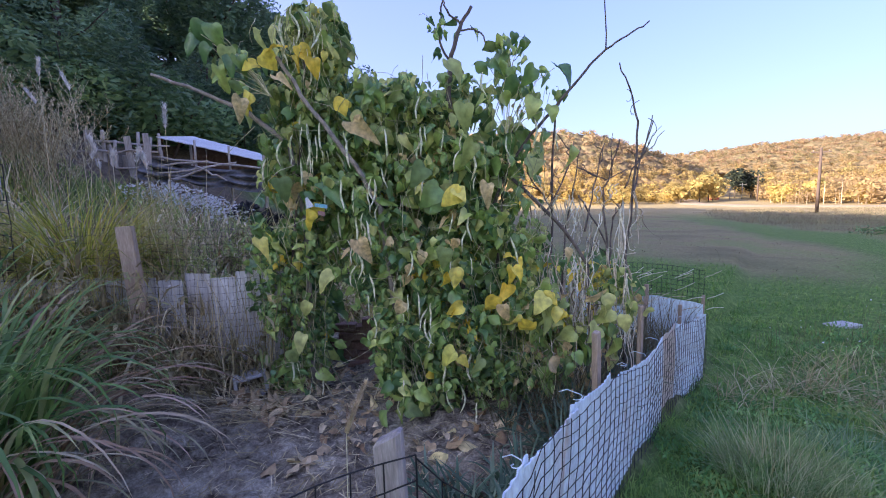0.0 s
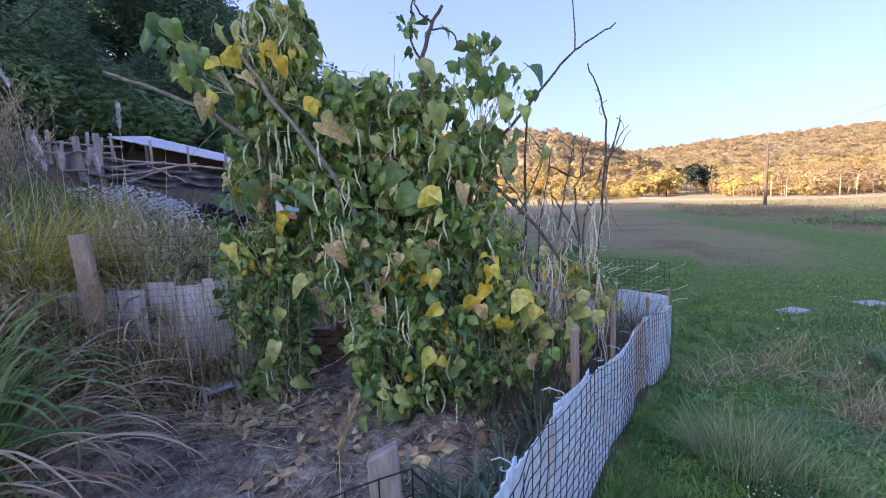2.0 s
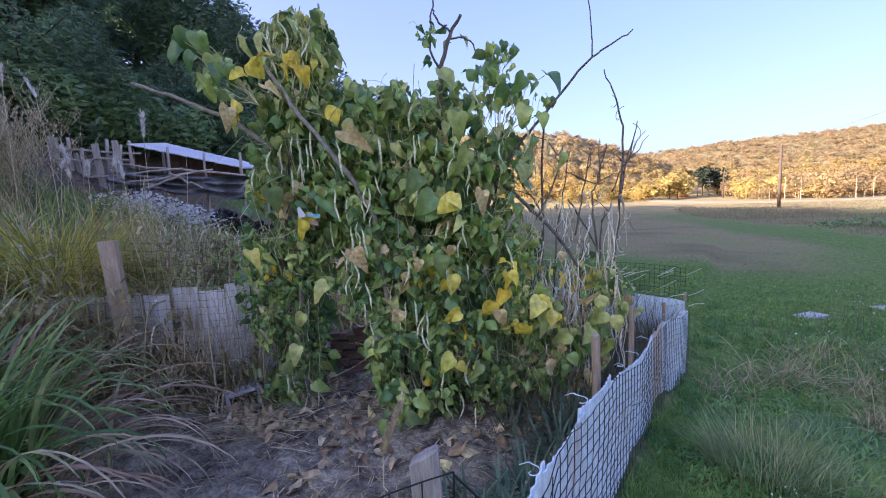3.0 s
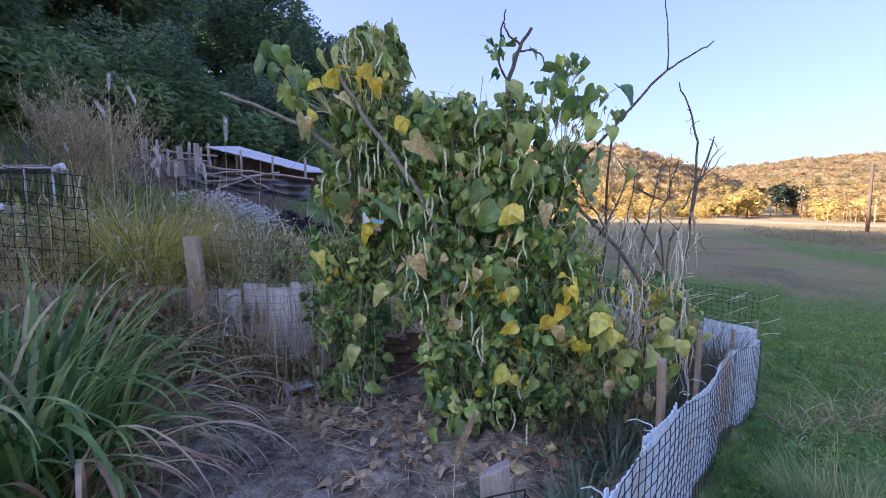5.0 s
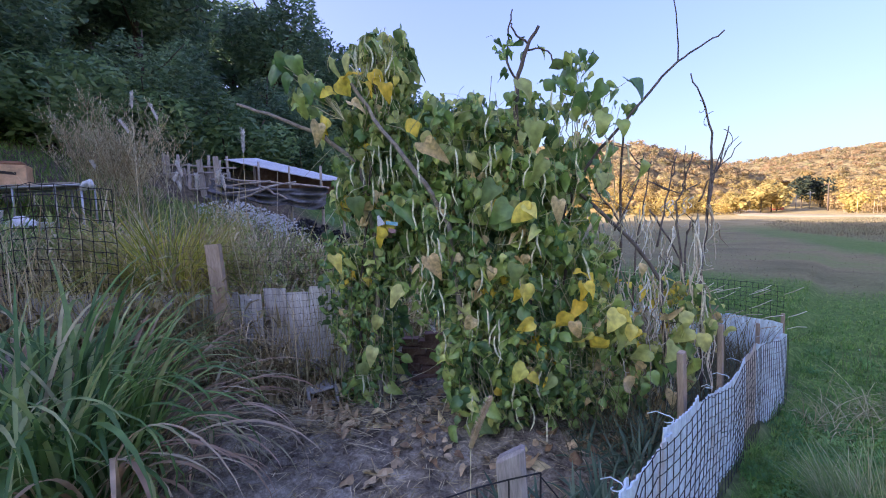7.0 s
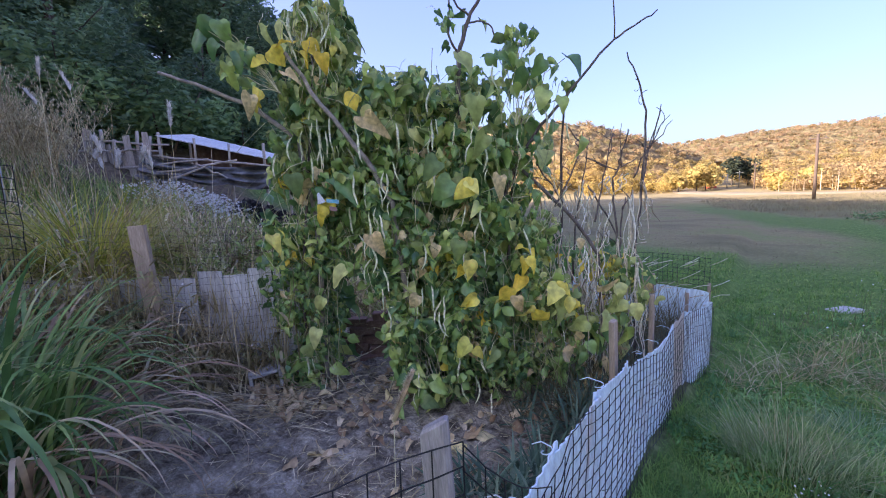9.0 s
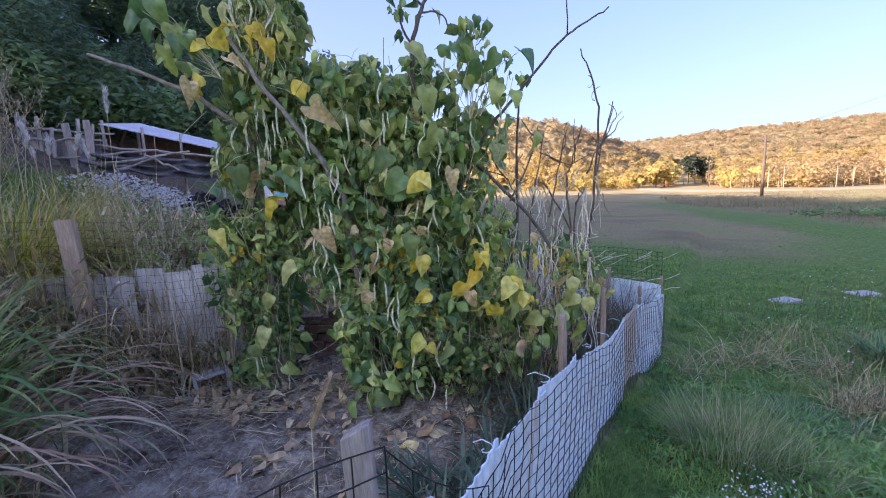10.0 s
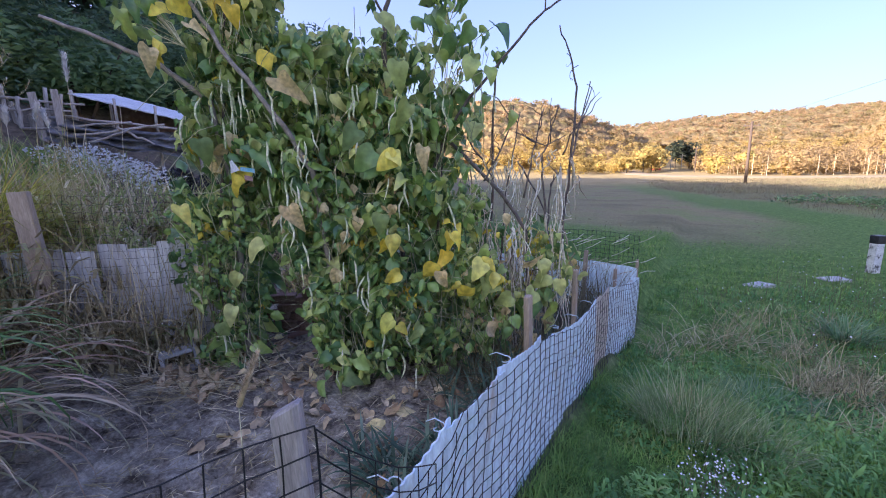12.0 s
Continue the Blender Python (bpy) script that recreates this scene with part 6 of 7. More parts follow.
    for x, y, z1 in ((-3.0, 3.9, 2.35), (-3.75, 4.0, 2.3), (-2.55, 3.9, 1.9), (-2.3, 4.2, 2.0), (-4.3, 4.1, 2.3), (-2.9, 4.4, 2.1)):
        z0 = float(height(x, y))
        t = thing("dry_stem", "single upright dry tan weed stem", "weeds", "dry stems", at=(x, y, z0))
        pts = [(0.02 * math.sin(i), 0, (z1 - z0) * i / 8) for i in range(9)]
        part("stem", Geo().tube(pts, 0.0035, 5, 0.0015), MAT_STRAW, t)


MAT_BRUSH = foliage("brush_twig", [(0.0, (0.13, 0.10, 0.06)), (0.35, (0.42, 0.37, 0.21)), (0.7, (0.80, 0.74, 0.52)), (0.85, (0.40, 0.46, 0.19)), (1.0, (0.54, 0.58, 0.26))], mottle=20, rough=0.9, patch=1.6, share=0.5)
build_tall_weeds()


# ---- things in the bed ----
def build_bed_things():
    rng = np.random.default_rng(91)
    t = thing("concrete_block", "grey hollow concrete block lying open-faced on the soil", "concrete block")
    g = Geo()
    g.box(pose(0, 0.065, 0), 0.215, 0.02, 0.16, 0.005, 0.002)
    g.box(pose(-0.096, -0.01, 0), 0.024, 0.13, 0.16, 0.005, 0.002)
    g.box(pose(0.096, -0.01, 0), 0.024, 0.13, 0.16, 0.005, 0.002)
    g.box(pose(0, -0.01, 0.136), 0.167, 0.13, 0.022, 0.005, 0.002)
    g.box(pose(0, -0.01, 0.0), 0.167, 0.13, 0.022, 0.005, 0.002)
    part("block", g, MAT_CONCRETE, t, shade=False)
    t.matrix_basis = pose(-1.36, 2.86, 0.10, 5, -5, 24)
    for k, (x, y, z, r) in enumerate([(-0.92, 3.52, 0.0, 10), (-0.70, 3.50, 0.0, -6), (-0.50, 3.48, 0.0, 4), (-0.84, 3.53, 0.068, -4), (-0.62, 3.50, 0.068, 8), (-0.90, 3.55, 0.136, 2), (-0.69, 3.54, 0.136, -5), (-0.48, 3.52, 0.136, 3), (-0.80, 3.56, 0.204, 6), (-0.58, 3.54, 0.204, -2), (-0.86, 3.58, 0.272, 1), (-0.65, 3.57, 0.272, 0), (-0.72, 3.42, 0.005, 30), (-0.60, 3.58, 0.34, 6)]):
        ob = part("brick", Geo().box(Matrix(), 0.205, 0.10, 0.066, 0.006, 0.002), MAT_BRICK, None, shade=False)
        tagged(ob, "old dark brick in a rough stack on the soil", "brick", "stacked bricks")
        ob.matrix_basis = pose(x, y, float(height(x, y)) + 0.01 + z, 0, 0, r)
    me = [arrays_mesh("fallen_leaf", LEAF_SHAPES[q][0] * np.array([0.8, 1, k]), LEAF_SHAPES[q][1], MAT_LITTER) for q, k in ((1, 0.7), (2, 0.7), (3, 0.5), (3, -0.6))]
    zones = [(-0.9, 2.9, 0.35, 0.35, 40), (-0.55, 2.3, 0.3, 0.25, 12), (-1.35, 2.75, 0.3, 0.2, 26), (0.35, 2.45, 0.3, 0.2, 16), (-0.4, 2.9, 0.4, 0.3, 18), (-0.7, 3.2, 0.25, 0.2, 16), (-0.2, 1.6, 0.5, 0.3, 9), (0.0, 2.15, 0.3, 0.25, 12), (-1.1, 2.6, 0.3, 0.12, 26), (-0.62, 2.62, 0.16, 0.16, 16), (-0.78, 2.06, 0.12, 0.08, 5), (-0.5, 2.15, 0.12, 0.1, 5)]
    for cx, cy, rx, ry, n in zones:
        xs, ys = patch_points(rng, cx, cy, rx, ry, n)
        for x, y in zip(xs, ys):
            ob = part("fallen_leaf", me[int(rng.integers(0, 4))], None)
            tagged(ob, "dry curled brown bean leaf fallen on the soil", "leaf", "fallen leaves")
            ob.matrix_basis = pose(x, y, float(height(x, y)) + 0.06, rng.normal(0, 14), rng.normal(0, 14), rng.uniform(0, 360)) @ Matrix.Scale(rng.uniform(0.05, 0.115), 4)
    # crumbled clods and small stones
    n = 1500
    x, y = rng.uniform(-2.0, 0.9, n), rng.uniform(1.15, 3.3, n)
    inside = fence_v(x, y) < -0.6
    ov = np.array([(1, 0, 0), (-1, 0, 0), (0, 1, 0), (0, -1, 0), (0, 0, 0.7), (0, 0, -0.7)], float)
    of = np.array([(0, 2, 4), (2, 1, 4), (1, 3, 4), (3, 0, 4), (2, 0, 5), (1, 2, 5), (3, 1, 5), (0, 3, 5)])
    mats = [np.array(pose(a, b, float(height(a, b)) + 0.024 + rng.uniform(-0.008, 0.02), rng.uniform(0, 360), rng.uniform(0, 360), 0) @ Matrix.Diagonal((*(rng.uniform(0.7, 1.4, 3) * 0.004 * rng.uniform(1, 3.2) ** 1.2), 1))) for a, b in zip(x[inside], y[inside])]
    stuff("soil_clods", "crumbled dry clods and small stones on the soil", "clods", [scatter_shape(ov, of, mats)], MAT_SOIL, False)
    # straw lying at the foot of the left weeds
    pieces = []
    for cx, cy, rx, ry, n in ((-1.5, 2.62, 0.5, 0.2, 110), (-1.15, 2.52, 0.45, 0.18, 80), (-1.9, 2.5, 0.35, 0.25, 110), (-1.2, 2.80, 0.2, 0.1, 30), (-0.4, 2.9, 0.6, 0.3, 90)):
        x, y = patch_points(rng, cx, cy, rx, ry, n)
        root = on_ground(x, y)
        root[:, 2] += 0.045 + rng.uniform(0, 0.05, n)
        pieces.append(blades(root, rng.choice([0.2, 3.3], n) + rng.normal(0, 0.5, n), rng.uniform(0.12, 0.42, n), rng.uniform(0.003, 0.008, n), rng.uniform(0.0, 0.35, n), rng.uniform(1.3, 1.6, n), 3))
    for cx, cy, rx, ry, n in ((-0.9, 2.2, 0.9, 0.6, 420), (-0.5, 1.7, 0.8, 0.5, 260), (0.3, 2.2, 0.5, 0.4, 160)):
        x, y = patch_points(rng, cx, cy, rx, ry, n)
        keep = fence_v(x, y) < -0.62
        x, y, n = x[keep], y[keep], int(keep.sum())
        root = on_ground(x, y)
        root[:, 2] += 0.055 + rng.uniform(0, 0.02, n)
        pieces.append(blades(root, rng.uniform(0, 6.28, n), rng.uniform(0.02, 0.13, n), rng.uniform(0.003, 0.007, n), rng.uniform(0.0, 0.4, n), rng.uniform(1.4, 1.65, n), 3))
    stuff("straw_litter", "tan straw and dry stalks lying on the soil", "straw", pieces, MAT_STRAW)
    # seedlings and leek-like leaves along the fence
    for k, (x, y, n, h) in enumerate([(0.05, 1.72, 46, 0.3), (0.24, 1.74, 46, 0.3), (0.12, 1.52, 36, 0.28), (0.36, 1.86, 40, 0.28), (-0.08, 1.86, 24, 0.2), (0.30, 1.56, 30, 0.3), (0.60, 2.14, 36, 0.3), (0.80, 2.38, 36, 0.32), (0.7, 2.3, 40, 0.3)]):
        tuft("leek_plant", "small blue-green leek plant with drooping strap leaves", "leek", x, y, 0.07, int(n * 1.5), (h * 0.6, h * 1.25), (0.010, 0.019), (0.5, 2.2), MAT_LEEK, 100 + k, lean=(0.05, 0.6), seg=5)
    for k, (x, y) in enumerate([(-0.81, 2.12), (-0.72, 1.98), (-1.28, 2.01), (-0.62, 2.2), (-1.15, 2.1), (-0.25, 1.75), (-1.42, 1.9), (-1.2, 1.7), (-0.95, 1.6), (-0.5, 1.8), (-1.5, 2.2), (-0.4, 1.95)]):
        tuft("soil_weed", "small green weed sprouting from bare soil", "weed", x, y, 0.05, 34, (0.03, 0.08), (0.008, 0.015), (0.3, 1.4), MAT_WEED_GREEN, 120 + k, lean=(0.3, 1.2), seg=3)
    # low tangle between trellis and fence
    pieces, greens = [], []
    for cx, cy, rx, ry, n in ((0.85, 2.62, 0.35, 0.35, 260), (1.2, 2.95, 0.3, 0.35, 220), (1.6, 3.4, 0.4, 0.4, 420), (2.1, 4.0, 0.4, 0.3, 420), (2.4, 4.1, 0.3, 0.25, 260), (0.55, 2.45, 0.25, 0.2, 90)):
        x, y = patch_points(rng, cx, cy, rx, ry, n)
        keep = fence_v(x, y) < -0.62
        x, y = x[keep], y[keep]
        m = len(x)
        p = blades(on_ground(x, y), rng.uniform(0, 6.28, m), rng.uniform(0.2, 0.6, m), rng.uniform(0.003, 0.007, m), rng.uniform(0.2, 2.2, m), rng.uniform(0.0, 0.6, m), 5)
        pieces.append(p)
        x, y = x[::2], y[::2]
        m = len(x)
        greens.append(blades(on_ground(x, y), rng.uniform(0, 6.28, m), rng.uniform(0.12, 0.34, m), rng.uniform(0.010, 0.024, m), rng.uniform(0.4, 2.2, m), rng.uniform(0.0, 0.9, m), 4))
    n = 240
    x, y = patch_points(rng, 2.15, 4.05, 0.55, 0.4, n)
    keep = fence_v(x, y) < -0.6
    x, y, n = x[keep], y[keep], int(keep.sum())
    pieces.append(blades(on_ground(x, y), rng.uniform(0, 6.28, n), rng.uniform(0.4, 1.0, n), rng.uniform(0.004, 0.008, n), rng.uniform(0.1, 1.6, n), rng.uniform(0.0, 0.4, n), 6))
    stuff("dry_tangle", "tangled dark dead stems inside the fence", "weeds", pieces, MAT_WILDSTALK)
    stuff("bed_greenery", "dark green leaves low inside the fence", "weeds", greens, MAT_LEEK)


MAT_LEEK = foliage("leek_leaf", [(0.0, (0.08, 0.14, 0.09)), (0.5, (0.15, 0.24, 0.16)), (1.0, (0.28, 0.36, 0.26))], mottle=10, spec=0.5)
build_bed_things()


def build_foxtail():
    t = thing("foxtail_grass", "tan bristly foxtail grass head on a thin stalk", "grass", at=(-0.19, 0.79, 0.0))
    rng = np.random.default_rng(95)
    part("stalk", Geo().tube([(0.03, 0.0, 0.0), (0.0, 0.01, 0.4), (-0.005, 0.0, 0.8), (0.0, 0, 0.975)], 0.001, 5, 0.0009), MAT_STEM, t)
    part("head_core", Geo().tube([(0.0, 0, 0.972), (0.02, 0, 1.02), (0.045, 0, 1.077)], 0.0055, 7, 0.003), MAT_FOX, t)
    n = 1100
    s = rng.uniform(0, 1, n)
    base = np.stack([0.045 * s, 0 * s, 0.972 + 0.105 * s], 1)
    v, f = blades(base, rng.uniform(0, 6.28, n), rng.uniform(0.009, 0.018, n) * np.interp(s, [0, 0.2, 0.8, 1], [0.7, 1, 1, 0.6]), 0.0017, rng.uniform(0, 0.3, n), rng.uniform(0.3, 0.9, n), 2)
    part("seed_head", arrays_mesh("seed_head", v, f, MAT_FOX), None, t, "tan bristly seed head")


MAT_FOX = foliage("foxtail_bristle", [(0.0, (0.60, 0.48, 0.31)), (1.0, (0.80, 0.69, 0.50))], mottle=60, rough=0.9)
build_foxtail()


def build_marker():
    t = thing("plastic_marker", "small plastic wrapper scrap, white, blue and pink, among bean leaves", "plastic scrap")
    g = Geo().sheet([[(-0.86 + 0.013 * i - 0.003 * j * i, 2.70 + 0.008 * math.sin(i * 2 + j), 1.395 + 0.022 * j + 0.004 * i) for i in range(5)] for j in range(4)])
    part("white_sheet", g, MAT_WHITE, t)
    g = Geo().sheet([[(-0.80 + 0.02 * i, 2.695 + 0.004 * math.sin(i * 2.2), 1.408 + 0.008 * j - 0.003 * i) for i in range(5)] for j in range(4)])
    part("blue_strip", g, surface("blue_plastic", [(0.3, (0.10, 0.38, 0.52)), (0.5, (0.2, 0.5, 0.62)), (0.7, (0.7, 0.74, 0.78))], 26, 0.5), t, "bright blue and white strip")
    g = Geo().sheet([[(-0.79 + 0.016 * i, 2.72 + 0.004 * math.sin(i * 2.0), 1.355 + 0.014 * j - 0.003 * i) for i in range(4)] for j in range(3)])
    part("pink_strip", g, surface("pink_plastic", [(0.3, (0.36, 0.2, 0.2)), (0.7, (0.5, 0.34, 0.32))], 20, 0.6), t, "faded pink plastic strip")


build_marker()


# ---- shed, pen and junk on the left ----
MAT_ROOF = surface("white_metal_sheet", [(0.3, (0.62, 0.63, 0.63)), (0.7, (0.76, 0.77, 0.77))], 3, 0.4, bump=0.1)
MAT_TARP = surface("dark_tarpaulin", [(0.36, (0.06, 0.06, 0.062)), (0.52, (0.14, 0.138, 0.138)), (0.66, (0.30, 0.29, 0.29))], 3.5, 0.5, bump=0.3, dist=0.02)
MAT_BLACKFILM = surface("black_film", [(0.4, (0.02, 0.02, 0.024)), (0.7, (0.06, 0.06, 0.07))], 6, 0.35, bump=0.3, dist=0.01)
MAT_GREYWOOD = surface("grey_driftwood", [(0.3, (0.34, 0.295, 0.245)), (0.7, (0.60, 0.54, 0.46))], 5, 0.9, fine=40, bump=0.4, dist=0.006, stretch=(2, 2, 0.3))
MAT_STEEL = surface("galvanised_tube", [(0.3, (0.42, 0.44, 0.46)), (0.7, (0.58, 0.6, 0.62))], 8, 0.4, metal=0.6, bump=0.05)
MAT_CRATE = surface("tan_crate", [(0.3, (0.56, 0.36, 0.19)), (0.7, (0.64, 0.43, 0.24))], 3, 0.7, fine=9, bump=0.1)
MAT_DARK = surface("dark_gap", [(0.3, (0.03, 0.025, 0.02)), (0.7, (0.06, 0.05, 0.04))], 6, 0.8, bump=0)
MAT_FILM = surface("silver_plastic_film", [(0.3, (0.78, 0.79, 0.80)), (0.5, (0.87, 0.88, 0.89)), (0.7, (0.92, 0.93, 0.93))], 9, 0.5, bump=0.6, dist=0.02, spec=0.6)


def build_shed():
    rng = np.random.default_rng(111)
    t = thing("lean_to_shed", "low lean-to of grey poles with white metal roof and grey tarpaulin", "shed")
    z0 = float(height(-4.6, 9.0))
    ra, rb, rc, rd = Vector((-5.75, 8.75, 2.84)), Vector((-3.55, 8.75, 2.30)), Vector((-3.35, 9.7, 2.38)), Vector((-5.55, 9.7, 2.98))
    grid = [[ra.lerp(rd, j / 5).lerp(rb.lerp(rc, j / 5), i / 44) + Vector((0, 0, 0.004 * math.sin(i * 1.4))) for i in range(45)] for j in range(6)]
    low = [[p - Vector((0, 0, 0.02)) for p in row] for row in grid]
    g = Geo().sheet(grid)
    g.sheet([r[::-1] for r in low])
    g.sheet([low[0], grid[0]])
    part("roof", g, MAT_ROOF, t, "white ribbed metal roof sheet")
    for x, y, h, r in ((-5.7, 8.78, 2.9, 0.035), (-5.0, 8.76, 2.75, 0.03), (-4.3, 8.77, 2.62, 0.03), (-3.6, 8.78, 2.6, 0.035), (-5.55, 9.65, 2.95, 0.035), (-3.45, 9.65, 2.4, 0.035)):
        part("pole", Geo().tube(wander((x, y, z0 - 0.4), (x + rng.normal(0, 0.03), y, h), 5, 0.008, rng), r, 7, r * 0.8), MAT_GREYWOOD, t)
    rows = []
    for j in range(19):
        row = []
        for i in range(41):
            s, d = i / 40, j / 18
            sag = 0.10 * math.sin(math.pi * s) * (1 - d) + 0.07 * abs(math.sin(s * 9)) * d
            fold = 0.13 * abs(math.sin(d * 8 - s * 5)) + 0.06 * math.sin(d * 19 + s * 9)
            row.append((-5.95 + 2.55 * s, 8.66 - 0.22 * d - fold, 2.44 - 0.32 * s - sag - 0.42 * d))
        rows.append(row)
    # added sheet: its dark brown colour stands for the shade under the roof
    wall = [[Vector((-5.5 + 1.9 * i / 8, 9.55, 2.05 + (0.82 - 0.5 * i / 8) * j)) for i in range(9)] for j in (0, 1)]
    board = Geo().sheet(wall)
    board.sheet([[p + Vector((0, 0.03, 0)) for p in row][::-1] for row in wall])
    board.sheet([wall[1], [p + Vector((0, 0.03, 0)) for p in wall[1]]])
    part("back_board", board, MAT_BRICK, t, "added dark brown sheet standing for the shade under the roof", shade=False)
    part("tarpaulin", Geo().sheet(rows), MAT_TARP, t, "sagging draped grey tarpaulin")
    g = Geo().tube(wander((-6.0, 8.66, 2.44), (-3.4, 8.66, 2.12), 8, 0.012, rng), 0.022, 6)
    part("rail", g, MAT_GREYWOOD, t)
    part("rail", Geo().tube(wander((-5.9, 8.62, 2.14), (-3.6, 8.62, 1.95), 8, 0.015, rng), 0.02, 6), MAT_GREYWOOD, t)


build_shed()


def build_stake_row():
    rng = np.random.default_rng(112)
    for k in range(15):
        x = -7.1 + 0.105 * k + rng.normal(0, 0.03)
        y = 8.6 + rng.normal(0, 0.12)
        z0 = float(height(x, y))
        top = rng.uniform(2.35, 3.0) - z0 + (0.15 if k % 4 == 0 else 0)
        if k % 2:
            g = Geo().box(pose(0, 0, -0.2, 0, rng.normal(0, 4), rng.normal(0, 15)), rng.uniform(0.08, 0.13), 0.03, top + 0.2, 0.006, 0.004)
        else:
            g = Geo().tube(wander((0, 0, -0.2), (rng.normal(0, 0.06), 0, top), 5, 0.01, rng), 0.04, 6, 0.03)
        ob = part("fence_stake", g, MAT_GREYWOOD, shade=k % 2 == 0)
        tagged(ob, "grey weathered upright wooden stake beside the lean-to", "stake", "grey stakes")
        ob.location = (x, y, z0)
    for k, (a, b) in enumerate((((-7.2, 8.55, 2.55), (-5.6, 8.55, 2.5)), ((-7.0, 8.55, 2.75), (-5.4, 8.6, 2.62)), ((-6.4, 8.5, 2.2), (-4.6, 8.5, 2.3)), ((-5.9, 8.45, 2.0), (-4.0, 8.4, 2.25)), ((-5.3, 8.4, 1.95), (-4.4, 8.4, 2.2)), ((-4.8, 8.4, 2.2), (-4.2, 8.4, 1.9)))):
        ob = part("leaning_pole", Geo().tube(wander(a, b, 6, 0.02, rng), 0.025, 6, 0.018), MAT_GREYWOOD)
        tagged(ob, "grey weathered pole lying across the stakes", "pole", "grey poles")


build_stake_row()


def build_film_heap():
    rng = np.random.default_rng(113)
    gv, gf = [], []
    k = 9
    for i in range(k):
        for j in range(k):
            gv.append((i / (k - 1) - 0.5, j / (k - 1) - 0.5, 0.14 * math.sin(i * 1.9 + j) + 0.10 * math.cos(j * 2.3)))
    gf = np.array([(i * k + j, (i + 1) * k + j, (i + 1) * k + j + 1, i * k + j + 1) for i in range(k - 1) for j in range(k - 1)])
    for name, label, m, x0, x1, y0, y1, n, s0, s1 in (("plastic_scraps", "silvery white plastic film scraps strewn among the weeds", MAT_FILM, -5.1, -3.5, 6.7, 8.0, 1100, 0.015, 0.06), ("black_plastic_scraps", "crumpled black plastic film lying beside white scraps", MAT_BLACKFILM, -3.8, -2.5, 7.4, 8.4, 90, 0.10, 0.28)):
        mats = []
        for q in range(n):
            x, y = rng.uniform(x0, x1), rng.uniform(y0, y1)
            s = rng.uniform(s0, s1)
            mats.append(np.array(pose(x, y, float(height(x, y)) + rng.uniform(0.02, 0.30), rng.normal(28, 25), rng.normal(0, 25), rng.uniform(-60, 60)) @ Matrix.Diagonal((s, s * rng.uniform(0.3, 0.8), s, 1))))
        stuff(name, label, "plastic film", [scatter_shape(np.array(gv), gf, mats)], m, False)


build_film_heap()


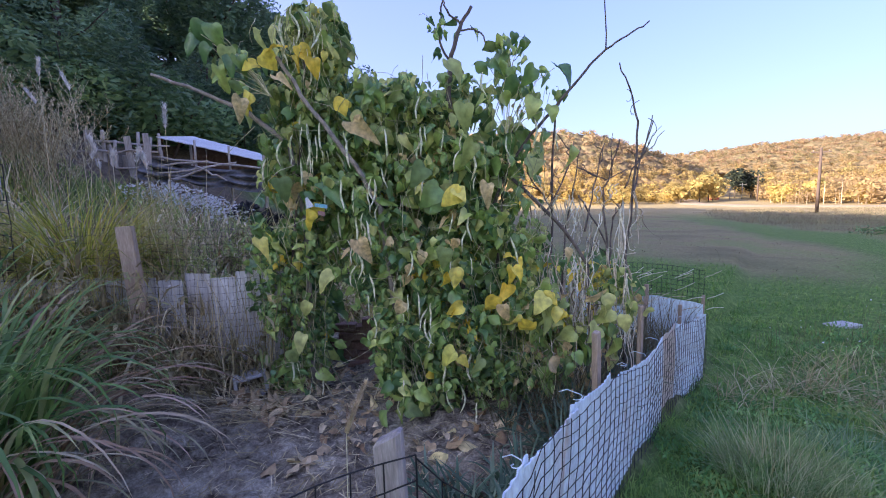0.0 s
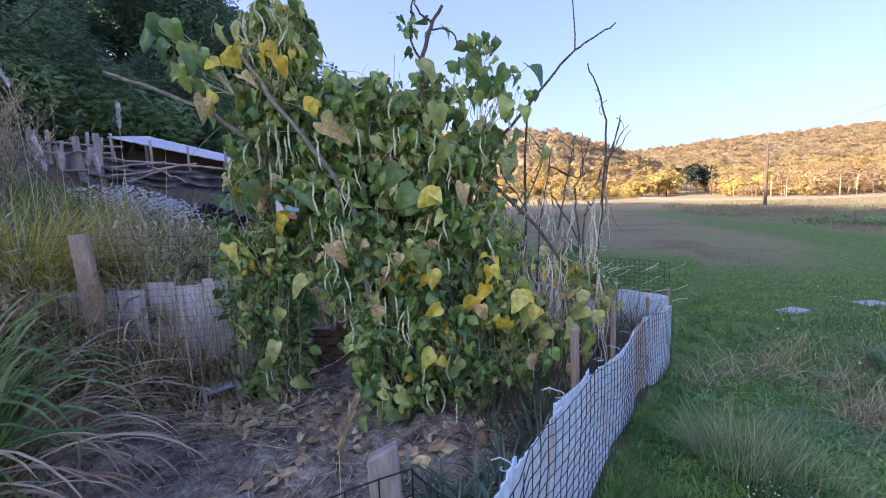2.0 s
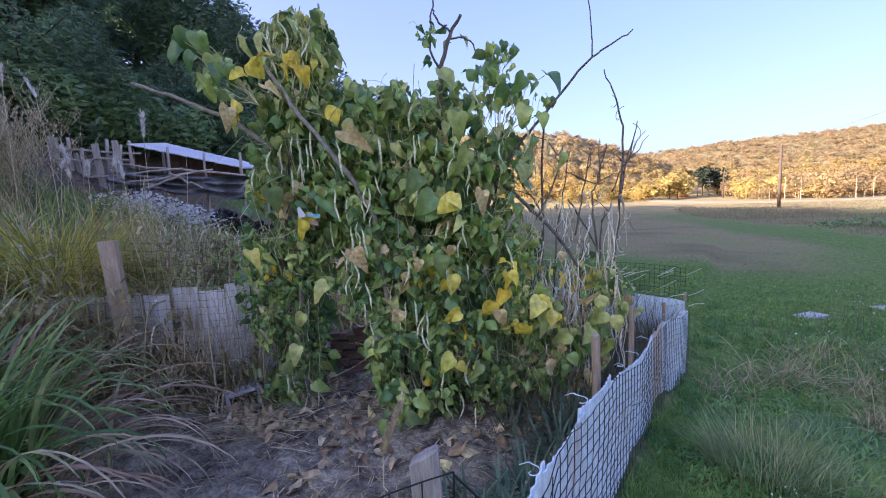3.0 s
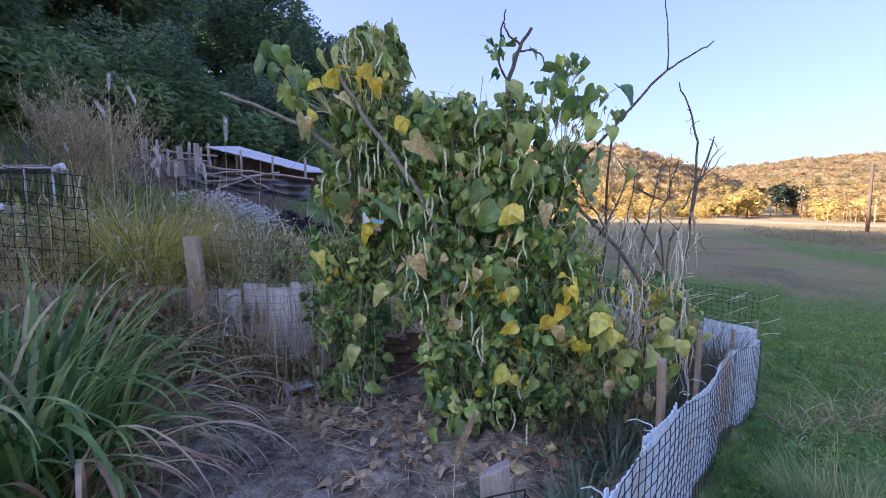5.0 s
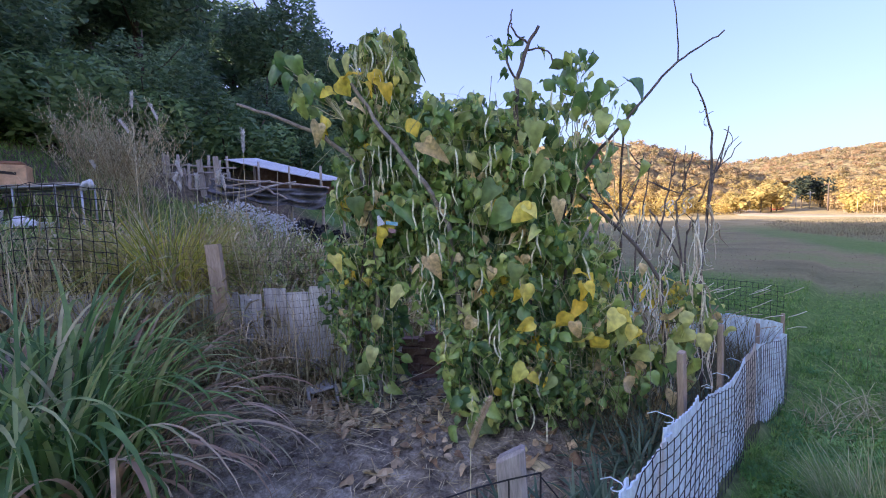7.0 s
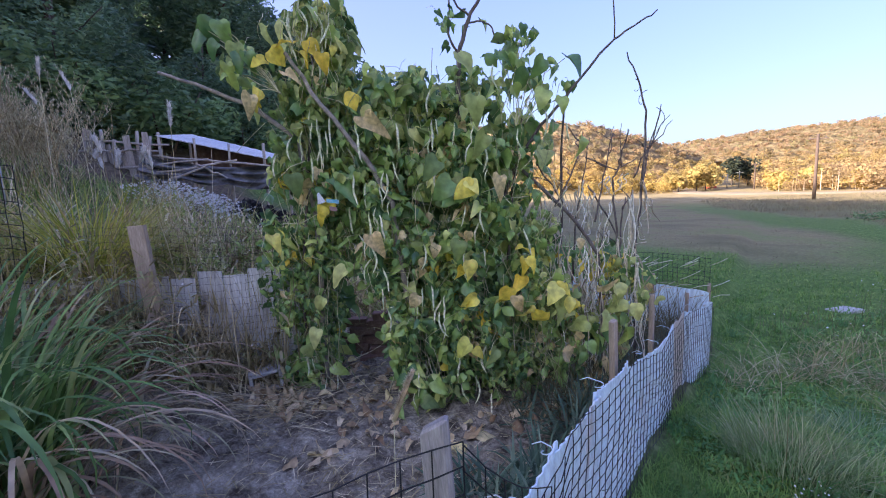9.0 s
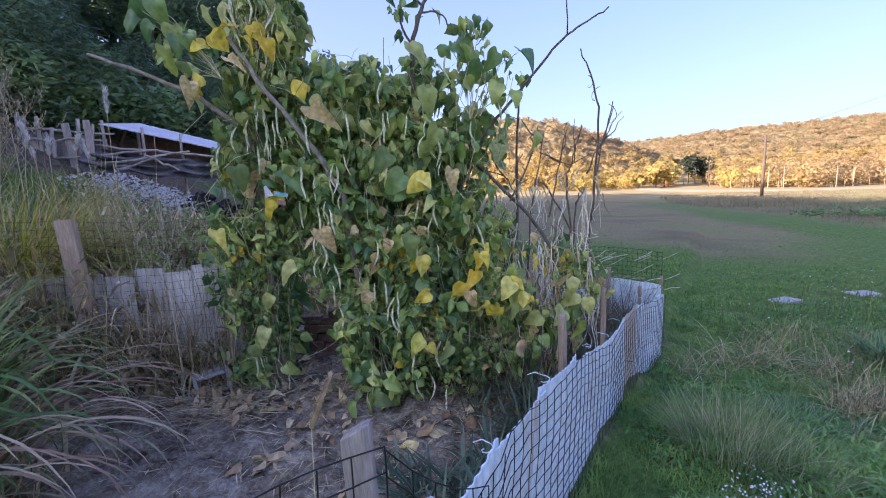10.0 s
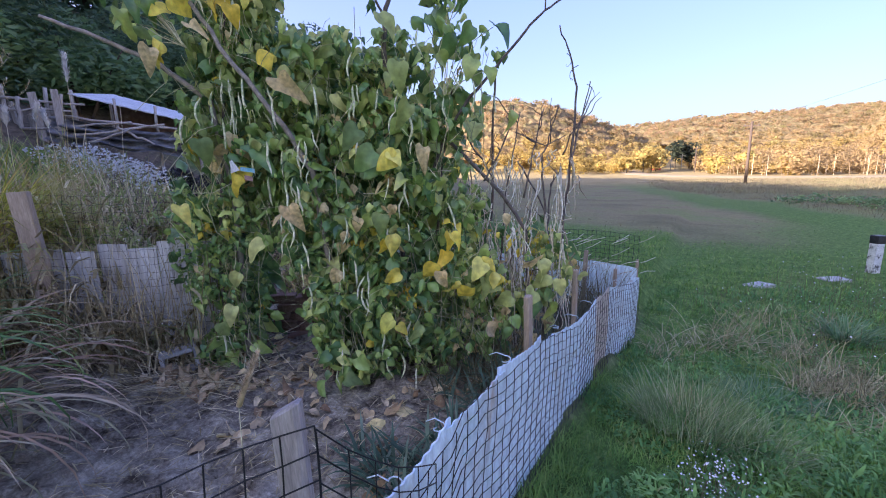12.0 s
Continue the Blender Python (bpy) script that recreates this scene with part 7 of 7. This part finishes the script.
def build_pen():
    t = thing("tube_frame_bench", "galvanised tube frame bench with netting on the grass", "bench")
    x0, x1, y0, y1, zt, back = -6.6, -4.95, 4.6, 5.2, 1.97, -0.42
    for x in (x0, (x0 + x1) / 2 - 0.1, x1 - 0.35, x1):
        for y, dx in ((y0, 0.0), (y1, back)):
            zb = float(height(x + dx, y)) - 0.05
            part("leg", Geo().tube([(x + dx, y, zb), (x + dx, y, zt)], 0.012, 8), MAT_STEEL, t)
    for a, b in (((x0, y0, zt), (x1, y0, zt)), ((x0 + back, y1, zt), (x1 + back, y1, zt)), ((x0, y0, zt), (x0 + back, y1, zt)), ((x1, y0, zt), (x1 + back, y1, zt))):
        part("rail", Geo().tube([a, b], 0.014, 8), MAT_STEEL, t)
    g = Geo()
    low = [(x0, y0, zt + 0.019), (x1 - 0.1, y0, zt + 0.019), (x1 - 0.1 + back, y1, zt + 0.019), (x0 + back, y1, zt + 0.019)]
    g.add(low + [(p[0], p[1], p[2] + 0.02) for p in low], [(3, 2, 1, 0), (4, 5, 6, 7), (0, 1, 5, 4), (1, 2, 6, 5), (2, 3, 7, 6), (3, 0, 4, 7)])
    part("shelf_board", g, MAT_GREYWOOD, t, shade=False)
    part("pipe_end", Geo().tube([(x1 + 0.02, y0, zt - 0.06), (x1 + 0.06, y0, zt + 0.01), (x1 + 0.12, y0, zt + 0.03), (x1 + 0.15, y0, zt - 0.03)], 0.034, 10), MAT_FILM, t, "white plastic hood")
    c = thing("storage_crate", "tan wooden box with a dark hand slot and open flap", "box")
    g = Geo()
    g.box(pose(0, -0.15, 0), 0.44, 0.022, 0.27, 0.004)
    g.box(pose(0, 0.15, 0), 0.44, 0.022, 0.27, 0.004)
    g.box(pose(-0.21, 0, 0), 0.022, 0.276, 0.27, 0.004)
    g.box(pose(0.21, 0, 0), 0.022, 0.276, 0.27, 0.004)
    g.box(pose(0, 0, 0), 0.39, 0.27, 0.02, 0.003)
    body = part("body", g, MAT_CRATE, c, shade=False)
    part("hand_slot", Geo().box(pose(0.03, -0.164, 0.15, 0, 6, 0), 0.19, 0.006, 0.035, 0.002), MAT_DARK, body, "dark hand slot", shade=False)
    part("contents", Geo().box(pose(0, 0, 0.2), 0.38, 0.24, 0.12, 0.03, 0.008), surface("brown_paper", [(0.3, (0.22, 0.11, 0.06)), (0.7, (0.34, 0.18, 0.09))], 8, 0.8), c, "rust brown contents", shade=False)
    c.matrix_basis = pose(-6.27, 4.88, zt + 0.042, 0, 0, 38)
    for k, (x, y, r, h) in enumerate([(-5.25, 4.4, 0.075, 0.13), (-5.82, 4.35, 0.07, 0.15)]):
        z0 = float(height(x, y))
        b = thing("white_bucket", "small white plastic bucket standing in the grass", "bucket", "white buckets", at=(x, y, z0))
        g = Geo()
        n = 16
        prof = [(0.0, 0.0), (0.8, 0.0), (1.0, 1.0), (1.06, 1.0), (1.06, 0.93), (0.96, 0.96), (0.78, 0.06), (0.0, 0.06)]
        rings = [[(r * p * math.cos(2 * math.pi * j / n), r * p * math.sin(2 * math.pi * j / n), h * q) for j in range(n + 1)] for p, q in prof]
        g.sheet(rings)
        part("body", g, MAT_WHITE, b)
        part("handle", Geo().tube([(r * math.cos(a), -0.02, h * 0.95 + r * 0.8 * math.sin(a)) for a in np.linspace(0, math.pi, 9)], 0.003, 5), MAT_STEEL, b)
    rng = np.random.default_rng(114)
    rows = [[(-5.75 + 0.36 * i / 14 + rng.normal(0, 0.006), 4.3 + 0.22 * j / 8, float(height(-5.6, 4.4)) + 0.12 * math.sin(math.pi * i / 14) ** 0.5 * math.sin(math.pi * j / 8) ** 0.5 + rng.normal(0, 0.008)) for i in range(15)] for j in range(9)]
    tagged(part("plastic_bag", Geo().sheet(rows), MAT_WHITE, shade=False), "crumpled white plastic bag lying on the grass", "bag")
    n = 11000
    x, y = rng.uniform(-9.5, -4.4, n), rng.uniform(3.2, 7.8, n)
    p = blades(on_ground(x, y), rng.uniform(0, 6.28, n), rng.uniform(0.06, 0.16, n), 0.011, rng.uniform(0.2, 1.4, n), rng.uniform(0.0, 0.6, n), 2)
    stuff("pen_grass", "short green grass round the tube bench", "grass", [p], MAT_LAWN)


build_pen()


# ---- lawn slabs, marker post, valley ----
def build_outlying():
    rng = np.random.default_rng(121)
    for x, y, sx, sy, r in ((6.3, 6.45, 0.40, 0.30, 12), (8.15, 6.8, 0.42, 0.30, -8)):
        ob = part("lawn_slab", Geo().box(Matrix(), sx, sy, 0.09, 0.012, 0.003), MAT_CONCRETE, shade=False)
        tagged(ob, "pale flat concrete slab set in the lawn", "slab", "lawn slabs")
        ob.matrix_basis = pose(x, y, float(height(x, y)) - 0.045, -2, -2, r)
    x, y = 9.78, 7.45
    t = thing("marker_post", "short white post with dark worn patches and dark cap", "post", at=(x, y, float(height(x, y)) - 0.05))
    part("shaft", Geo().box(Matrix(), 0.19, 0.15, 0.66, 0.012), surface("worn_white_paint", [(0.38, (0.08, 0.08, 0.09)), (0.46, (0.62, 0.63, 0.66)), (0.7, (0.8, 0.8, 0.83))], 7, 0.7), t, shade=False)
    part("cap", Geo().box(pose(0, 0, 0.66), 0.205, 0.165, 0.17, 0.012), MAT_BLACKFILM, t, "dark cap", shade=False)
    wood = surface("pole_timber", [(0.3, (0.07, 0.05, 0.04)), (0.7, (0.14, 0.10, 0.08))], 1.5, 0.9, bump=0.3)
    pale = surface("pale_metal", [(0.3, (0.22, 0.21, 0.2)), (0.7, (0.32, 0.31, 0.29))], 2, 0.6)
    for x, y, h, m, w in ((57.66, 65.0, 9.9, wood, 2.4), (119, 160, 10.0, wood, 2.4), (119.5, 176, 5.6, pale, 2.4), (124.5, 176, 6.8, pale, 2.8), (117, 179, 5.4, pale, 2.2)):
        z0 = float(height(x, y))
        t = thing("utility_pole", "wooden utility pole with a crossarm by the road" if m == wood else "pale metal pole with a broad crossarm", "utility pole", "valley poles", at=(x, y, z0))
        part("pole", Geo().tube([(0, 0, -0.5), (0, 0, h)], 0.25 if m == wood else 0.15, 10, 0.17 if m == wood else 0.12), m, t)
        arm = part("crossarm", Geo().box(pose(0, 0, h - 0.75, 0, 0, -38), w, 0.14, 0.16, 0.01), m, t, shade=False)
        if m == wood:
            for k in (-0.9, 0.0, 0.9):
                part("insulator", Geo().tube([(k * 0.79, -k * 0.61, h - 0.6), (k * 0.79, -k * 0.61, h - 0.35)], 0.05, 8, 0.03), pale, arm)
    pts = [Vector((57.66, 65, 8.05)).lerp(Vector((28, -10, 13.4)), i / 24) - Vector((0, 0, 0.9 * math.sin(math.pi * i / 24))) for i in range(25)]
    tagged(part("overhead_wire", Geo().tube(pts, 0.012, 5), MAT_NET), "thin dark overhead wire from the roadside pole", "wire")
    pts = [Vector((57.66, 65, 8.05)).lerp(Vector((119, 160, 8.2)), i / 20) - Vector((0, 0, 1.2 * math.sin(math.pi * i / 20))) for i in range(21)]
    tagged(part("overhead_wire", Geo().tube(pts, 0.012, 5), MAT_NET), "thin dark overhead wire between roadside poles", "wire")
    # dark trees and a small red shed beside the road
    for x, y, s in ((127, 184, 1.5), (134, 184, 1.4), (121, 188, 1.2)):
        t = thing("roadside_tree", "dark green round tree beside the far road", "tree", "roadside trees", at=(x, y, float(height(x, y))))
        v, f = crown_quads(900, 4.2 * s, 4.2 * s, 0.7, rng)
        v[:, 2] += 5.0 * s
        part("crown", arrays_mesh("crown", v, f, MAT_DARKTREE, False), None, t)
        part("trunk", Geo().tube([(0, 0, -0.5), (0, 0, 5 * s)], 0.3, 8, 0.15), MAT_TRUNK, t)
    for x, y, s in ((99, 163, 1.25), (105, 167, 1.6), (110, 172, 1.5), (104, 131, 0.8), (113, 128, 0.95), (88, 156, 0.85), (134, 138, 0.9), (60.7, 146, 0.7)):
        t = thing("golden_tree", "golden autumn tree at the sunlit edge of the far wood", "tree", "golden trees", at=(x, y, float(height(x, y))))
        v, f = crown_quads(800, 4.0 * s, 3.6 * s, 0.55, rng, 0.6, 0.3)
        v[:, 2] += 4.2 * s
        part("crown", arrays_mesh("crown", v, f, MAT_GOLD, False), None, t)
        part("trunk", Geo().tube([(0, 0, -0.5), (0, 0, 4.5 * s)], 0.22, 8, 0.1), MAT_TRUNK, t)
    b = thing("red_shed", "small red wooden shed by the far road", "shed", at=(114, 178, float(height(114, 178))))
    red = surface("red_boards", [(0.3, (0.3, 0.07, 0.05)), (0.7, (0.42, 0.11, 0.08))], 1.5, 0.8)
    part("wall", Geo().box(Matrix(), 3.4, 2.6, 1.7, 0.05), red, b, shade=False)
    part("roof", Geo().add([(-1.9, -1.5, 1.65), (1.9, -1.5, 1.65), (1.9, 1.5, 1.65), (-1.9, 1.5, 1.65), (-1.9, 0, 2.3), (1.9, 0, 2.3)], [(0, 1, 5, 4), (3, 4, 5, 2), (0, 4, 3), (1, 2, 5), (0, 3, 2, 1)]), MAT_GREYWOOD, b, shade=False)
    # bare trunks at the foot of the sunlit wood
    pieces = []
    n = 64
    a = rng.uniform(0.74, 1.35, n)
    y = np.interp(a, [0.7, 0.8, 1.0], [200, 123, 98]) * rng.uniform(0.985, 1.10, n)
    pieces.append(blades(on_ground(a * y, y, 0.3), rng.uniform(0, 6.28, n), rng.uniform(3, 7.5, n), rng.uniform(0.07, 0.18, n), rng.uniform(-0.3, 0.3, n), rng.uniform(0, 0.12, n), 3))
    stuff("bare_saplings", "pale bare saplings along the foot of the far wood", "trees", pieces, MAT_BAREWOOD)


build_outlying()
